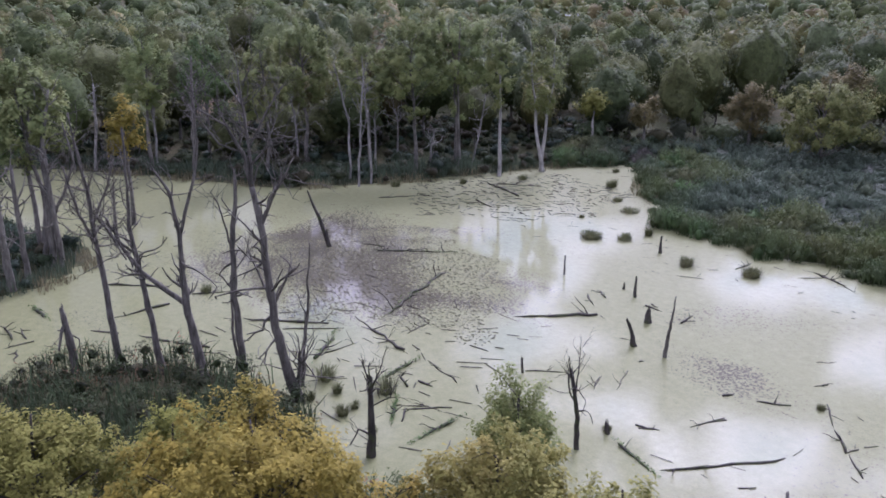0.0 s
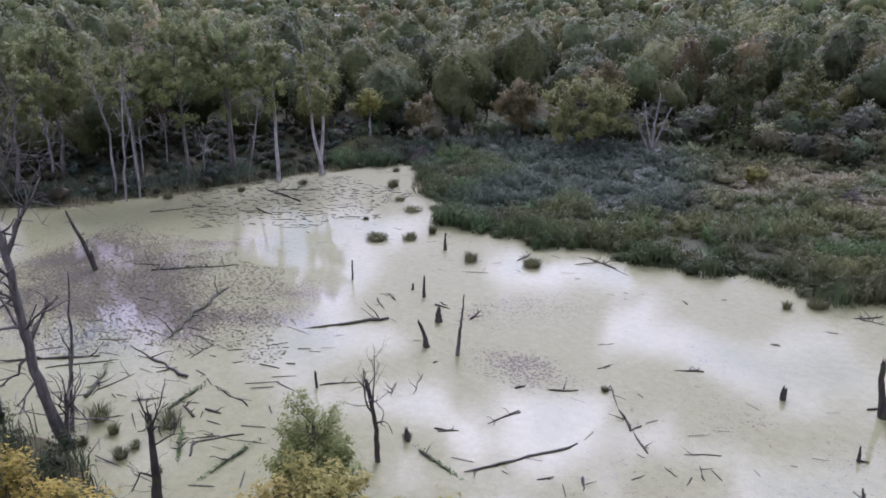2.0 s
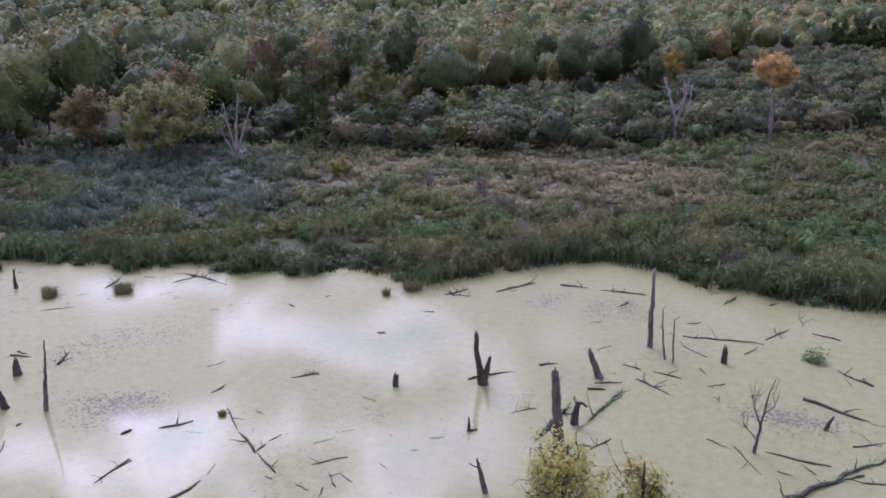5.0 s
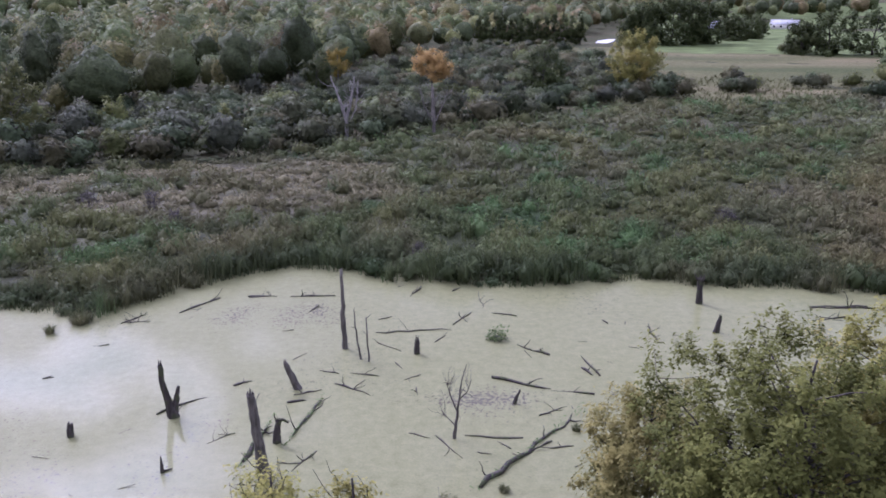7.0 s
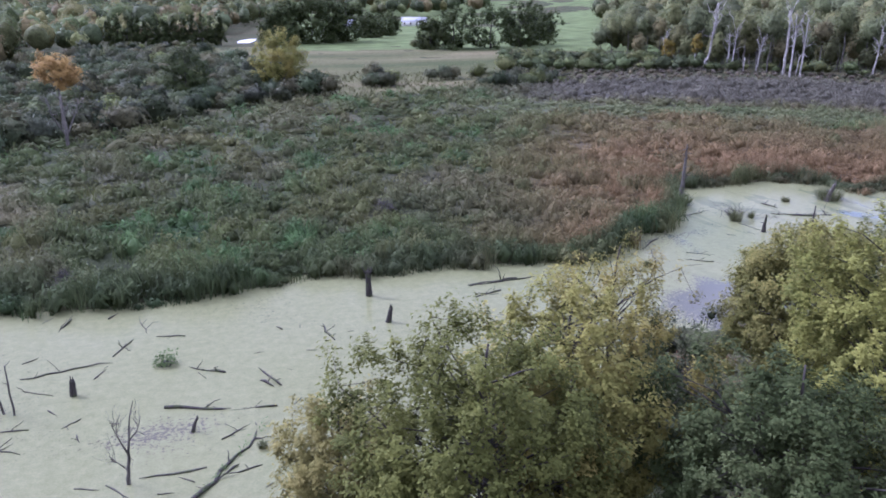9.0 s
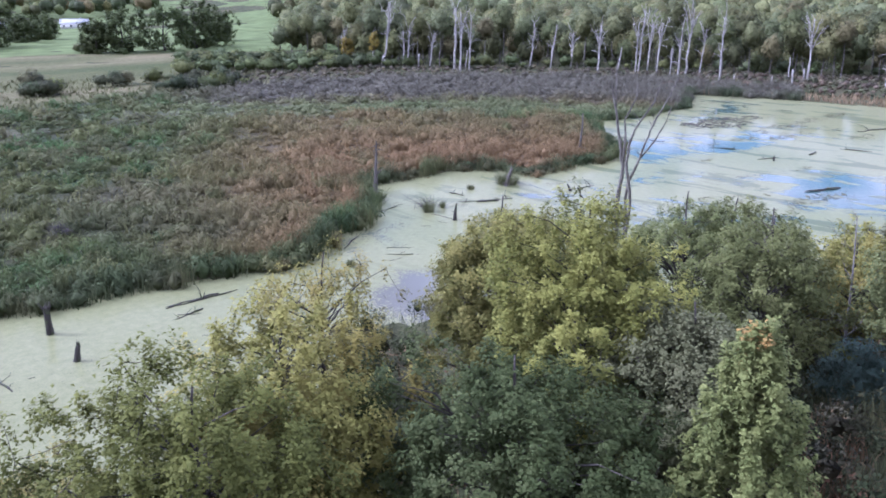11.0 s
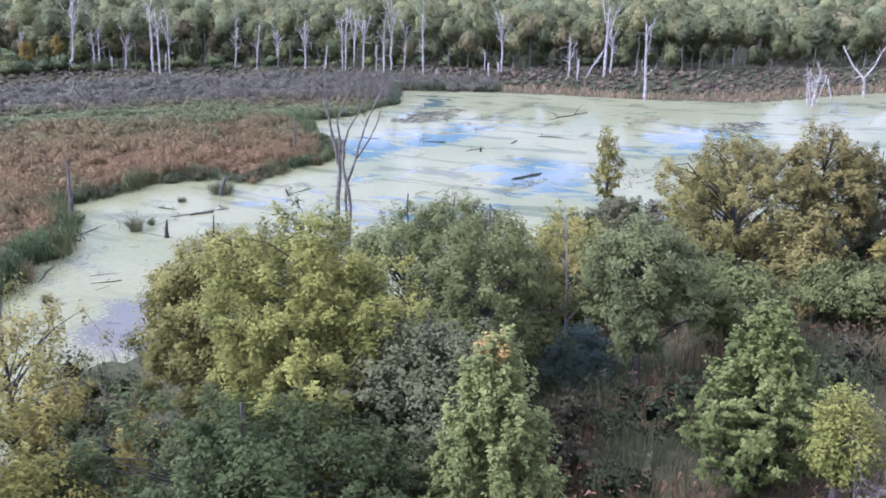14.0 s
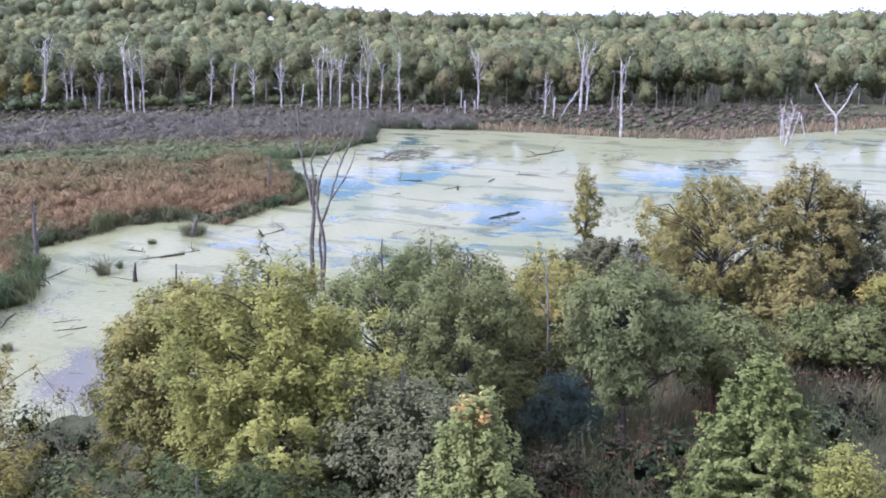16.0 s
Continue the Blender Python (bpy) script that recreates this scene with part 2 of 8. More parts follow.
    link(drift.outputs[0], raft.inputs["Vector"])
    thick = ramp(add, [(0.555, grey(0)), (0.585, grey(0.9))])
    link(raft.outputs[0], thick.inputs[0])
    weed_tone = mix_rgb(add, link, math_node(add, link, "MULTIPLY", thick.outputs[0], eastness.outputs[0]), weed_col.outputs[0], (0.085, 0.098, 0.042))
    weed = add("ShaderNodeBsdfPrincipled", Roughness=0.6)
    weed.inputs["Specular IOR Level"].default_value = 0.1
    weed.inputs["Coat Weight"].default_value = 0.33
    weed.inputs["Coat Roughness"].default_value = 0.03
    weed.inputs["Coat IOR"].default_value = 1.33
    link(weed_tone, weed.inputs["Base Color"])
    bmp = add("ShaderNodeBump", Strength=0.06, Distance=0.012)
    link(math_node(add, link, "ADD", grain.outputs[0], math_node(add, link, "MULTIPLY", fine.outputs[0], 1.6)), bmp.inputs["Height"])
    link(bmp.outputs[0], weed.inputs["Normal"])
    link(bmp.outputs[0], weed.inputs["Coat Normal"])
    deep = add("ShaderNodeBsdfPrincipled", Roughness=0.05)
    # brown bog water in the west; eastern cyan paints in the reflected blue sky
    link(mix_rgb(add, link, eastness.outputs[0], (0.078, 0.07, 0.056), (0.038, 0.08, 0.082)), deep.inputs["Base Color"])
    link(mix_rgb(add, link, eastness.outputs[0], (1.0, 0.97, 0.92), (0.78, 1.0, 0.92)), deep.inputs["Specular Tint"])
    deep.inputs["IOR"].default_value = 1.33
    rip = add("ShaderNodeBump", Strength=0.05, Distance=0.02)
    link(fine.outputs[0], rip.inputs["Height"])
    link(rip.outputs[0], deep.inputs["Normal"])
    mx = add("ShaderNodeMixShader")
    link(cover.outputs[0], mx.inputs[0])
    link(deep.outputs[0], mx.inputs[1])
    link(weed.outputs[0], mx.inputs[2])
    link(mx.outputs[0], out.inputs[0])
    return m


def ground_material():
    m, add, link, out = material("marsh_ground")
    co = add("ShaderNodeTexCoord")
    n1 = add("ShaderNodeTexNoise", Scale=0.05, Detail=6.0, Roughness=0.65)
    n2 = add("ShaderNodeTexNoise", Scale=1.4, Detail=8.0, Roughness=0.7)
    link(co.outputs["Object"], n1.inputs["Vector"])
    link(co.outputs["Object"], n2.inputs["Vector"])
    r1 = ramp(add, [(0.35, (0.042, 0.052, 0.022)), (0.5, (0.062, 0.066, 0.032)), (0.65, (0.082, 0.072, 0.04))])
    link(n1.outputs[0], r1.inputs[0])
    r2 = ramp(add, [(0.3, grey(0.45)), (0.7, grey(1.3))])
    link(n2.outputs[0], r2.inputs[0])
    col = mix_rgb(add, link, 1.0, r1.outputs[0], r2.outputs[0], "MULTIPLY")
    p = add("ShaderNodeBsdfPrincipled", Roughness=0.95)
    p.inputs["Specular IOR Level"].default_value = 0.1
    link(col, p.inputs["Base Color"])
    b = add("ShaderNodeBump", Strength=0.8, Distance=0.25)
    link(n2.outputs[0], b.inputs["Height"])
    link(b.outputs[0], p.inputs["Normal"])
    link(p.outputs[0], out.inputs[0])
    return m


def field_material():
    m, add, link, out = material("meadow_grass")
    co = add("ShaderNodeTexCoord")
    mp = add("ShaderNodeMapping")
    mp.inputs["Rotation"].default_value = (0, 0, radians(20))
    mp.inputs["Scale"].default_value = (0.35, 1, 1)
    link(co.outputs["Object"], mp.inputs[0])
    n1 = add("ShaderNodeTexNoise", Scale=0.03, Detail=5.0)
    n2 = add("ShaderNodeTexNoise", Scale=0.7, Detail=8.0, Roughness=0.75)
    link(mp.outputs[0], n1.inputs["Vector"])
    link(co.outputs["Object"], n2.inputs["Vector"])
    r1 = ramp(add, [(0.35, (0.062, 0.074, 0.028)), (0.5, (0.098, 0.10, 0.045)), (0.64, (0.145, 0.13, 0.07))])
    link(n1.outputs[0], r1.inputs[0])
    r2 = ramp(add, [(0.3, grey(0.6)), (0.7, grey(1.25))])
    link(n2.outputs[0], r2.inputs[0])
    col = mix_rgb(add, link, 1.0, r1.outputs[0], r2.outputs[0], "MULTIPLY")
    p = add("ShaderNodeBsdfPrincipled", Roughness=0.95)
    p.inputs["Specular IOR Level"].default_value = 0.1
    link(col, p.inputs["Base Color"])
    b = add("ShaderNodeBump", Strength=0.8, Distance=0.3)
    link(n2.outputs[0], b.inputs["Height"])
    link(b.outputs[0], p.inputs["Normal"])
    link(p.outputs[0], out.inputs[0])
    return m


WATER, GROUND, FIELD = water_material(), ground_material(), field_material()
BARK_GREY = bark_material("bark_grey", (0.065, 0.06, 0.05), (0.225, 0.21, 0.18))
BARK_PALE = bark_material("bark_bleached", (0.22, 0.21, 0.19), (0.50, 0.48, 0.44))
BARK_DARK = bark_material("bark_dark", (0.03, 0.026, 0.022), (0.10, 0.088, 0.075))
BARK_MID = bark_material("bark_lilac_grey", (0.12, 0.115, 0.105), (0.345, 0.33, 0.30))
WOOD_WET = bark_material("wet_dead_wood", (0.022, 0.02, 0.018), (0.085, 0.076, 0.066), moss=(0.05, 0.06, 0.025))
WOOD_GREY = bark_material("weathered_dead_wood", (0.05, 0.046, 0.039), (0.175, 0.163, 0.14))
TWIG = bark_material("twig_bark", (0.06, 0.055, 0.05), (0.17, 0.155, 0.15))
LEAF_GOLD = leaf_material("leaves_gold", (0.085, 0.078, 0.018), (0.235, 0.185, 0.034), (0.39, 0.30, 0.06), patch=0.6, patch_col=(0.16, 0.15, 0.035), patch_scale=0.5)
LEAF_OLIVE = leaf_material("leaves_olive", (0.072, 0.08, 0.02), (0.195, 0.192, 0.047), (0.35, 0.315, 0.09), patch=0.6, patch_col=(0.285, 0.225, 0.06))
LEAF_GREEN = leaf_material("leaves_green", (0.035, 0.06, 0.022), (0.085, 0.13, 0.045), (0.17, 0.22, 0.08))
LEAF_DARK = leaf_material("leaves_dark_green", (0.022, 0.032, 0.010), (0.054, 0.073, 0.023), (0.115, 0.135, 0.052))
LEAF_LIME = leaf_material("leaves_yellow_green", (0.076, 0.088, 0.02), (0.19, 0.195, 0.044), (0.33, 0.32, 0.085), patch=0.5, patch_col=(0.12, 0.138, 0.036))
LEAF_GREY = leaf_material("leaves_grey_brown", (0.05, 0.054, 0.026), (0.108, 0.113, 0.052), (0.19, 0.188, 0.098))
LEAF_DUSTY = leaf_material("leaves_dusty_green", (0.044, 0.058, 0.022), (0.11, 0.128, 0.046), (0.2, 0.215, 0.085))
LEAF_FRESH = leaf_material("leaves_fresh_green", (0.08, 0.092, 0.03), (0.18, 0.19, 0.062), (0.31, 0.31, 0.115), patch=0.5, patch_col=(0.07, 0.10, 0.04), patch_scale=0.9)
LEAF_SPRING = leaf_material("leaves_clear_green", (0.056, 0.073, 0.02), (0.138, 0.168, 0.048), (0.256, 0.276, 0.092))
LEAF_PALE = leaf_material("leaves_pale_green", (0.068, 0.083, 0.026), (0.156, 0.174, 0.054), (0.262, 0.27, 0.093))
LEAF_GOLDGREEN = leaf_material("leaves_golden_green", (0.062, 0.07, 0.018), (0.16, 0.162, 0.04), (0.29, 0.27, 0.075), patch=0.4, patch_col=(0.108, 0.12, 0.034))
LEAF_UMBER = leaf_material("leaves_brown_gold", (0.068, 0.066, 0.021), (0.172, 0.159, 0.048), (0.318, 0.272, 0.091))
LEAF_BRONZE = leaf_material("leaves_bronze_green", (0.037, 0.0424, 0.0102), (0.094, 0.1016, 0.0224), (0.1739, 0.1744, 0.0422))
LEAF_RUST = leaf_material("leaves_rust", (0.07, 0.068, 0.03), (0.15, 0.136, 0.056), (0.25, 0.215, 0.092))
LEAF_ORANGE = leaf_material("leaves_orange", (0.20, 0.125, 0.04), (0.36, 0.228, 0.078), (0.50, 0.335, 0.125))
LEAF_MOSS = leaf_material("leaves_moss_green", (0.044, 0.056, 0.018), (0.112, 0.126, 0.04), (0.205, 0.215, 0.08))
LEAF_BLUE = leaf_material("needles_blue_green", (0.04, 0.066, 0.05), (0.085, 0.128, 0.10), (0.15, 0.205, 0.165))
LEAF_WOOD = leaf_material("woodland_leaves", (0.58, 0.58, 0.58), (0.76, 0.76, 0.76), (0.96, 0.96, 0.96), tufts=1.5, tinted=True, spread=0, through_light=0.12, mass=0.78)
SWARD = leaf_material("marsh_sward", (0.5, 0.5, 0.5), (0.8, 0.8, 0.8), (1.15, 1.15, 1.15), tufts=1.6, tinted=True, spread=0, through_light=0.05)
REED = leaf_material("reed_blades", (0.5, 0.5, 0.5), (0.85, 0.85, 0.85), (1.3, 1.3, 1.3), tinted=True, spread=0, through_light=0.3)


# ---------------------------------------------------------------- mesh helpers
class Geo:
    """Collects faces of four or three corners, then becomes one mesh."""

    def __init__(self):
        self.v, self.q, self.f, self.t, self.b, self.n = [], [], [], [], [], 0

    def add(self, v, q=None, tint=None, tri=None, billow=None):
        v = np.asarray(v, float).reshape(-1, 3)
        self.v.append(v)
        if q is not None:
            self.q.append(np.asarray(q, np.int64).reshape(-1, 4) + self.n)
        if tri is not None:
            self.f.append(np.asarray(tri, np.int64).reshape(-1, 3) + self.n)
        self.t.append(np.broadcast_to((1.0, 1.0, 1.0) if tint is None else tint, (len(v), 3)))
        self.b.append(np.broadcast_to((0.0, 0.0, 0.0) if billow is None else billow, (len(v), 3)))
        self.n += len(v)

    def arrays(self):
        none4, none3 = np.zeros((0, 4), np.int64), np.zeros((0, 3), np.int64)
        return np.concatenate(self.v), np.concatenate(self.q + [none4]), np.concatenate(self.f + [none3])

    def mesh(self, name, mat, smooth=False, tint=False):
        v, q, f = self.arrays()
        me = bpy.data.meshes.new(name)
        me.vertices.add(len(v))
        me.vertices.foreach_set("co", v.astype(np.float32).ravel())
        me.loops.add(q.size + f.size)
        me.loops.foreach_set("vertex_index", np.concatenate([q.ravel(), f.ravel()]).astype(np.int32))
        me.polygons.add(len(q) + len(f))
        me.polygons.foreach_set("loop_start", np.concatenate([np.arange(len(q)) * 4, q.size + np.arange(len(f)) * 3]).astype(np.int32))
        if smooth:
            me.polygons.foreach_set("use_smooth", np.ones(len(q) + len(f), dtype=bool))
        if tint:
            at = me.attributes.new("tint", "FLOAT_COLOR", "POINT")
            c = np.ones((len(v), 4), np.float32)
            c[:, :3] = np.concatenate(self.t)
            at.data.foreach_set("color", c.ravel())
        b = np.concatenate(self.b)
        if b.any():      # the way out of the leaf mass, which softens the shading of single leaves
            at = me.attributes.new("billow", "FLOAT_VECTOR", "POINT")
            at.data.foreach_set("vector", b.astype(np.float32).ravel())
        me.materials.append(mat)
        me.update(calc_edges=True)
        return me

    def part(self, name, mat, parent, label="", smooth=False, tint=False, kind=""):
        ob = new(name, self.mesh(name, mat, smooth, tint))
        ob.parent = parent
        return tagged(ob, label, kind=kind)


def unit(v):
    return v / np.maximum(np.linalg.norm(v, axis=-1, keepdims=True), 1e-9)


def tube(geo, pts, radii, k=6, rng=None, rough=0.0, cap=True):
    """A tapered, slightly uneven round limb along a line of points."""
    pts, radii = np.asarray(pts, float), np.asarray(radii, float)
    d = unit(np.gradient(pts, axis=0))
    ref = np.array([0.0, 0, 1]) if abs(d[0, 2]) < 0.8 else np.array([1.0, 0, 0])
    s = unit(np.cross(d, ref))
    u = np.cross(s, d)
    ang = np.arange(k) * 2 * np.pi / k
    r = radii[:, None] * np.ones(k)
    if rng is not None and rough:
        r = r * (1 + rough * rng.standard_normal(r.shape))
    v = pts[:, None] + r[..., None] * (np.cos(ang)[None, :, None] * s[:, None] + np.sin(ang)[None, :, None] * u[:, None])
    n = len(pts)
    i, j = np.meshgrid(np.arange(n - 1), np.arange(k), indexing="ij")
    q = np.stack([i * k + j, i * k + (j + 1) % k, (i + 1) * k + (j + 1) % k, (i + 1) * k + j], -1).reshape(-1, 4)
    caps = []
    if cap:
        for a in range(1, k - 2, 2):
            caps.append((0, a + 2, a + 1, a))
            o = (n - 1) * k
            caps.append((o, o + a, o + a + 1, o + a + 2))
    geo.add(v.reshape(-1, 3), np.concatenate([q, np.array(caps).reshape(-1, 4)]) if caps else q)


def bend(p0, p1, rng, sag=0.0, wobble=0.06, n=5):
    """A line of points from p0 to p1 that wanders a little."""
    p0, p1 = np.asarray(p0, float), np.asarray(p1, float)
    f = np.linspace(0, 1, n)[:, None]
    L = np.linalg.norm(p1 - p0)
    w = wobble * L * (rng.standard_normal(3) * np.sin(f * np.pi) + 0.7 * rng.standard_normal(3) * np.sin(f * 2 * np.pi) + 0.4 * rng.standard_normal(3) * np.sin(f * 5 * np.pi))
    return p0 + (p1 - p0) * f + w + np.array([0, 0, 1.0]) * sag * L * np.sin(f * np.pi)


def leaf_quads(geo, c, nrm, length, width, rng, tint=None, hang=0.0, loose=0.4, billow=None):
    """One small pointed leaf at each place c, facing about nrm."""
    n = len(c)
    nrm = unit(nrm + loose * rng.standard_normal((n, 3)))
    t = rng.standard_normal((n, 3))
    t[:, 2] -= hang
    t = unit(t - nrm * (t * nrm).sum(1, keepdims=True))
    b = np.cross(nrm, t)
    s = rng.uniform(0.7, 1.25, (n, 1))
    L, W = length * s / 2, width * s / 2
    v = np.stack([c - t * L + b * W, c - t * L - b * W, c + t * L], 1)
    if tint is not None:
        tint = np.repeat(np.broadcast_to(tint, (n, 3)), 3, axis=0)
    if billow is not None:
        billow = np.repeat(billow, 3, axis=0)
    geo.add(v.reshape(-1, 3), None, tint, np.arange(n * 3).reshape(n, 3), billow)


def thing(name, label, category, x=0, y=0, z=0, rz=0, group="", kind=""):
    root = new(name)
    root.empty_display_size = 0.3
    root.matrix_basis = pose(x, y, z, 0, 0, rz)
    return tagged(root, label, category, group, kind)


# ---------------------------------------------------------------- land and water
def smooth(a, b, v):
    f = np.clip((np.asarray(v, float) - a) / (b - a), 0, 1)
    return f * f * (3 - 2 * f)


def field_noise(x, y, scale, seed=0):
    """Smooth value noise from 0 to 1 on the plan, in patches of about that many metres."""
    x, y = np.asarray(x, float) / scale + seed * 17.3, np.asarray(y, float) / scale - seed * 9.1
    out, amp, tot = 0, 1.0, 0
    for o in range(3):
        xi, yi = np.floor(x), np.floor(y)
        fx, fy = x - xi, y - yi
        fx, fy = fx * fx * (3 - 2 * fx), fy * fy * (3 - 2 * fy)

        def h(a, b):
            s = np.sin(a * 127.1 + b * 311.7 + seed * 74.7 + o * 13.7) * 43758.5453
            return s - np.floor(s)
        out = out + amp * ((h(xi, yi) * (1 - fx) + h(xi + 1, yi) * fx) * (1 - fy) + (h(xi, yi + 1) * (1 - fx) + h(xi + 1, yi + 1) * fx) * fy)
        tot += amp
        amp *= 0.5
        x, y = x * 2.03, y * 2.03
    return out / tot


def inside(poly, x, y):
    x, y = np.asarray(x, float), np.asarray(y, float)
    res = np.zeros(x.shape, bool)
    px, py = poly[-1]
    for qx, qy in poly:
        hit = ((qy > y) != (py > y)) & (x < (px - qx) * (y - qy) / (py - qy + 1e-12) + qx)
        res ^= hit
        px, py = qx, qy
    return res


def edge_distance(poly, x, y):
    x, y = np.asarray(x, float), np.asarray(y, float)
    best = np.full(x.shape, 1e9)
    px, py = poly[-1]
    for qx, qy in poly:
        ex, ey = qx - px, qy - py
        f = np.clip(((x - px) * ex + (y - py) * ey) / (ex * ex + ey * ey + 1e-9), 0, 1)
        best = np.minimum(best, np.hypot(x - px - f * ex, y - py - f * ey))
        px, py = qx, qy
    return best


# the pond's outline on the plan: near bank, then the marsh side back
NEAR_BANK = [(-125, -26), (-95, -15), (-83.5, -6), (-77.4, -2), (-73.2, -1.2), (-69.2, -3.5), (-64.5, -8.8), (-64, -20), (-54, -20),
             (-49.5, -9), (-50.7, -5.4), (-48.2, 2), (-45, 4.5), (-39, 6.9), (-32, 6.5), (-29, 7.5), (-24, 13), (-17, 18), (-8, 25),
             (0, 28.5), (8, 29.8), (15, 31.5), (22, 36.5), (28, 41.5), (33, 44.3), (40.5, 43.8), (45, 37.5), (50, 33), (60, 29.5), (70, 26),
             (76, 24.5), (83, 28), (86, 22), (84, 14), (88, 5), (96, -6), (112, -20)]
EAST_BANK = [(190, -30), (232, -26), (216, -2), (203, 10.5), (187, 20.5), (180, 27), (178, 37), (175, 48), (175, 63), (174, 82), (168, 99), (159, 95),
             (148, 88), (130, 88.6), (120, 91), (101.5, 72), (96.5, 68.5), (88, 69), (80, 69.2), (79, 75), (75, 78), (70, 77.6), (62.5, 78.6), (60.6, 77.2),
             (56.7, 71.0), (52.3, 66.3), (45.4, 64), (42, 60.6), (36.5, 60.2), (32.6, 61), (27.6, 63), (21.6, 63.4)]
NORTH_BANK = [(16.8, 65.2), (12.3, 63.6), (3.4, 63.3), (-1.1, 64), (-4.3, 64.8), (-6.8, 67.6), (-9.1, 67), (-13.4, 67.4), (-14.4, 66.4), (-18.2, 64), (-21.7, 62.3),
              (-21.8, 60), (-24.8, 56.8), (-28, 57.8), (-33.4, 58.3), (-34.4, 54.8), (-37.2, 54.5), (-40.4, 53.2), (-43.2, 55), (-47.9, 50.7), (-51, 52.4),
              (-54, 50.5), (-60, 49.4), (-63.2, 54.8), (-72, 56.8), (-74, 58), (-82, 63.5), (-86.8, 66.5), (-88.5, 62), (-89.8, 54.6), (-89.3, 43.5),
              (-90.2, 34), (-91.1, 28.5), (-93.1, 20.8), (-102.8, 11.5), (-113.4, 1.3), (-120.5, -9.2), (-128, -16)]
POND = NEAR_BANK + EAST_BANK + NORTH_BANK
FAR_POND = [(64, 368), (69, 366), (74, 380), (78, 395), (75, 397), (68, 384)]


def land_height(x, y):
    """Height of solid ground: the pond's bed, low marsh, and hills far off."""
    x, y = np.asarray(x, float), np.asarray(y, float)
    d = np.hypot(x, y)
    az = np.degrees(np.arctan2(x, y))
    wet = inside(POND, x, y) | inside(FAR_POND, x, y)
    e = np.minimum(edge_distance(POND, x, y), edge_distance(FAR_POND, x, y))
    low = 0.12 + 0.35 * smooth(0.0, 12, e) + 0.35 * (field_noise(x, y, 9, 3) - 0.5) * smooth(1, 6, e)
    z = np.where(wet, -0.15 - 0.6 * smooth(0, 3, e), low)
    west = smooth(-5, -35, az)
    east = smooth(25, 45, az)
    z = z + smooth(330, 900, d) * 22 * west
    ridge = 28 * smooth(66, 45, az) + 11
    z = z + smooth(380, 1150, d) * ridge * east
    z = z + smooth(620, 1300, d) * 24 * (1 - west) * (1 - east)
    # the near bank climbs behind its trees
    south = smooth(0.0, 6.0, (44 + 0.05 * x) - y) * smooth(-62, -50, x) * smooth(115, 85, x)
    z = z + np.where(wet, 0, south * 4.8 * smooth(7, 30, e))
    knoll = np.exp(-(((x + 175) / 30) ** 2 + ((y - 40) / 30) ** 2))
    return z + 5 * knoll + 3 * smooth(150, 500, d) * (field_noise(x, y, 130, 5) - 0.5) * smooth(20, 90, np.hypot(x - 72, y - 385))


def sheet(name, xs, ys, mat, label):
    X, Y = np.meshgrid(xs, ys)
    Z = land_height(X, Y)
    g = Geo()
    nx, ny = len(xs), len(ys)
    i, j = np.meshgrid(np.arange(ny - 1), np.arange(nx - 1), indexing="ij")
    a = i * nx + j
    g.add(np.stack([X, Y, Z], -1).reshape(-1, 3), np.stack([a, a + 1, a + nx + 1, a + nx], -1).reshape(-1, 4))
    ob = new(name, g.mesh(name, mat, smooth=True))
    return tagged(ob, label, "ground", kind="structure"), g


def spaced(lo, hi, fine_lo, fine_hi, fine, growth=1.12):
    mid = list(np.arange(fine_lo, fine_hi, fine))
    up, s = [mid[-1]], fine
    while up[-1] < hi:
        s *= growth
        up.append(up[-1] + s)
    down, s = [mid[0]], fine
    while down[-1] > lo:
        s *= growth
        down.append(down[-1] - s)
    return np.array(down[:0:-1] + mid + up[1:])


ground, _ = sheet("ground", spaced(-3600, 3600, -130, 235, 2.4, 1.18), spaced(-3600, 3600, -32, 108, 2.0, 1.18), GROUND,
                  "dark boggy ground of the marsh, rising to wooded hills")

g = Geo()
xs = np.linspace(-140, 250, 40)
X, Y = np.meshgrid(xs, np.linspace(-40, 115, 16))
i, j = np.meshgrid(np.arange(15), np.arange(39), indexing="ij")
k = i * 40 + j
g.add(np.stack([X, Y, 0 * X], -1).reshape(-1, 3), np.stack([k, k + 1, k + 41, k + 40], -1).reshape(-1, 4))
water = tagged(new("water", g.mesh("water", WATER)), "still pond water under pale green duckweed film", "water", kind="structure")
g = Geo()
ring = [(px, py, 0.5) for px, py in FAR_POND]
g.add(ring, None, None, [(0, k, k + 1) for k in range(1, len(ring) - 1)])
# near-white base colour stands in for sky mirrored in the far water
SKY_SHEEN = plain_material("painted_sky_sheen", (0.76, 0.78, 0.80), rough=0.25, vary=0.05)
tagged(new("water_far", g.mesh("water_far", SKY_SHEEN)), "small sheet of far water with sky sheen painted in its colour", "water", kind="structure")


# ---------------------------------------------------------------- plants: builders
def limb_frame(geo, base, top, r0, r1, rng, k=7, n=7, wobble=0.02):
    pts = bend(base, top, rng, wobble=wobble, n=n)
    f = np.linspace(0, 1, n)
    rad = r0 + (r1 - r0) * f ** 0.8
    rad[0] *= 1.35
    tube(geo, pts, rad, k, rng, 0.05)
    return pts


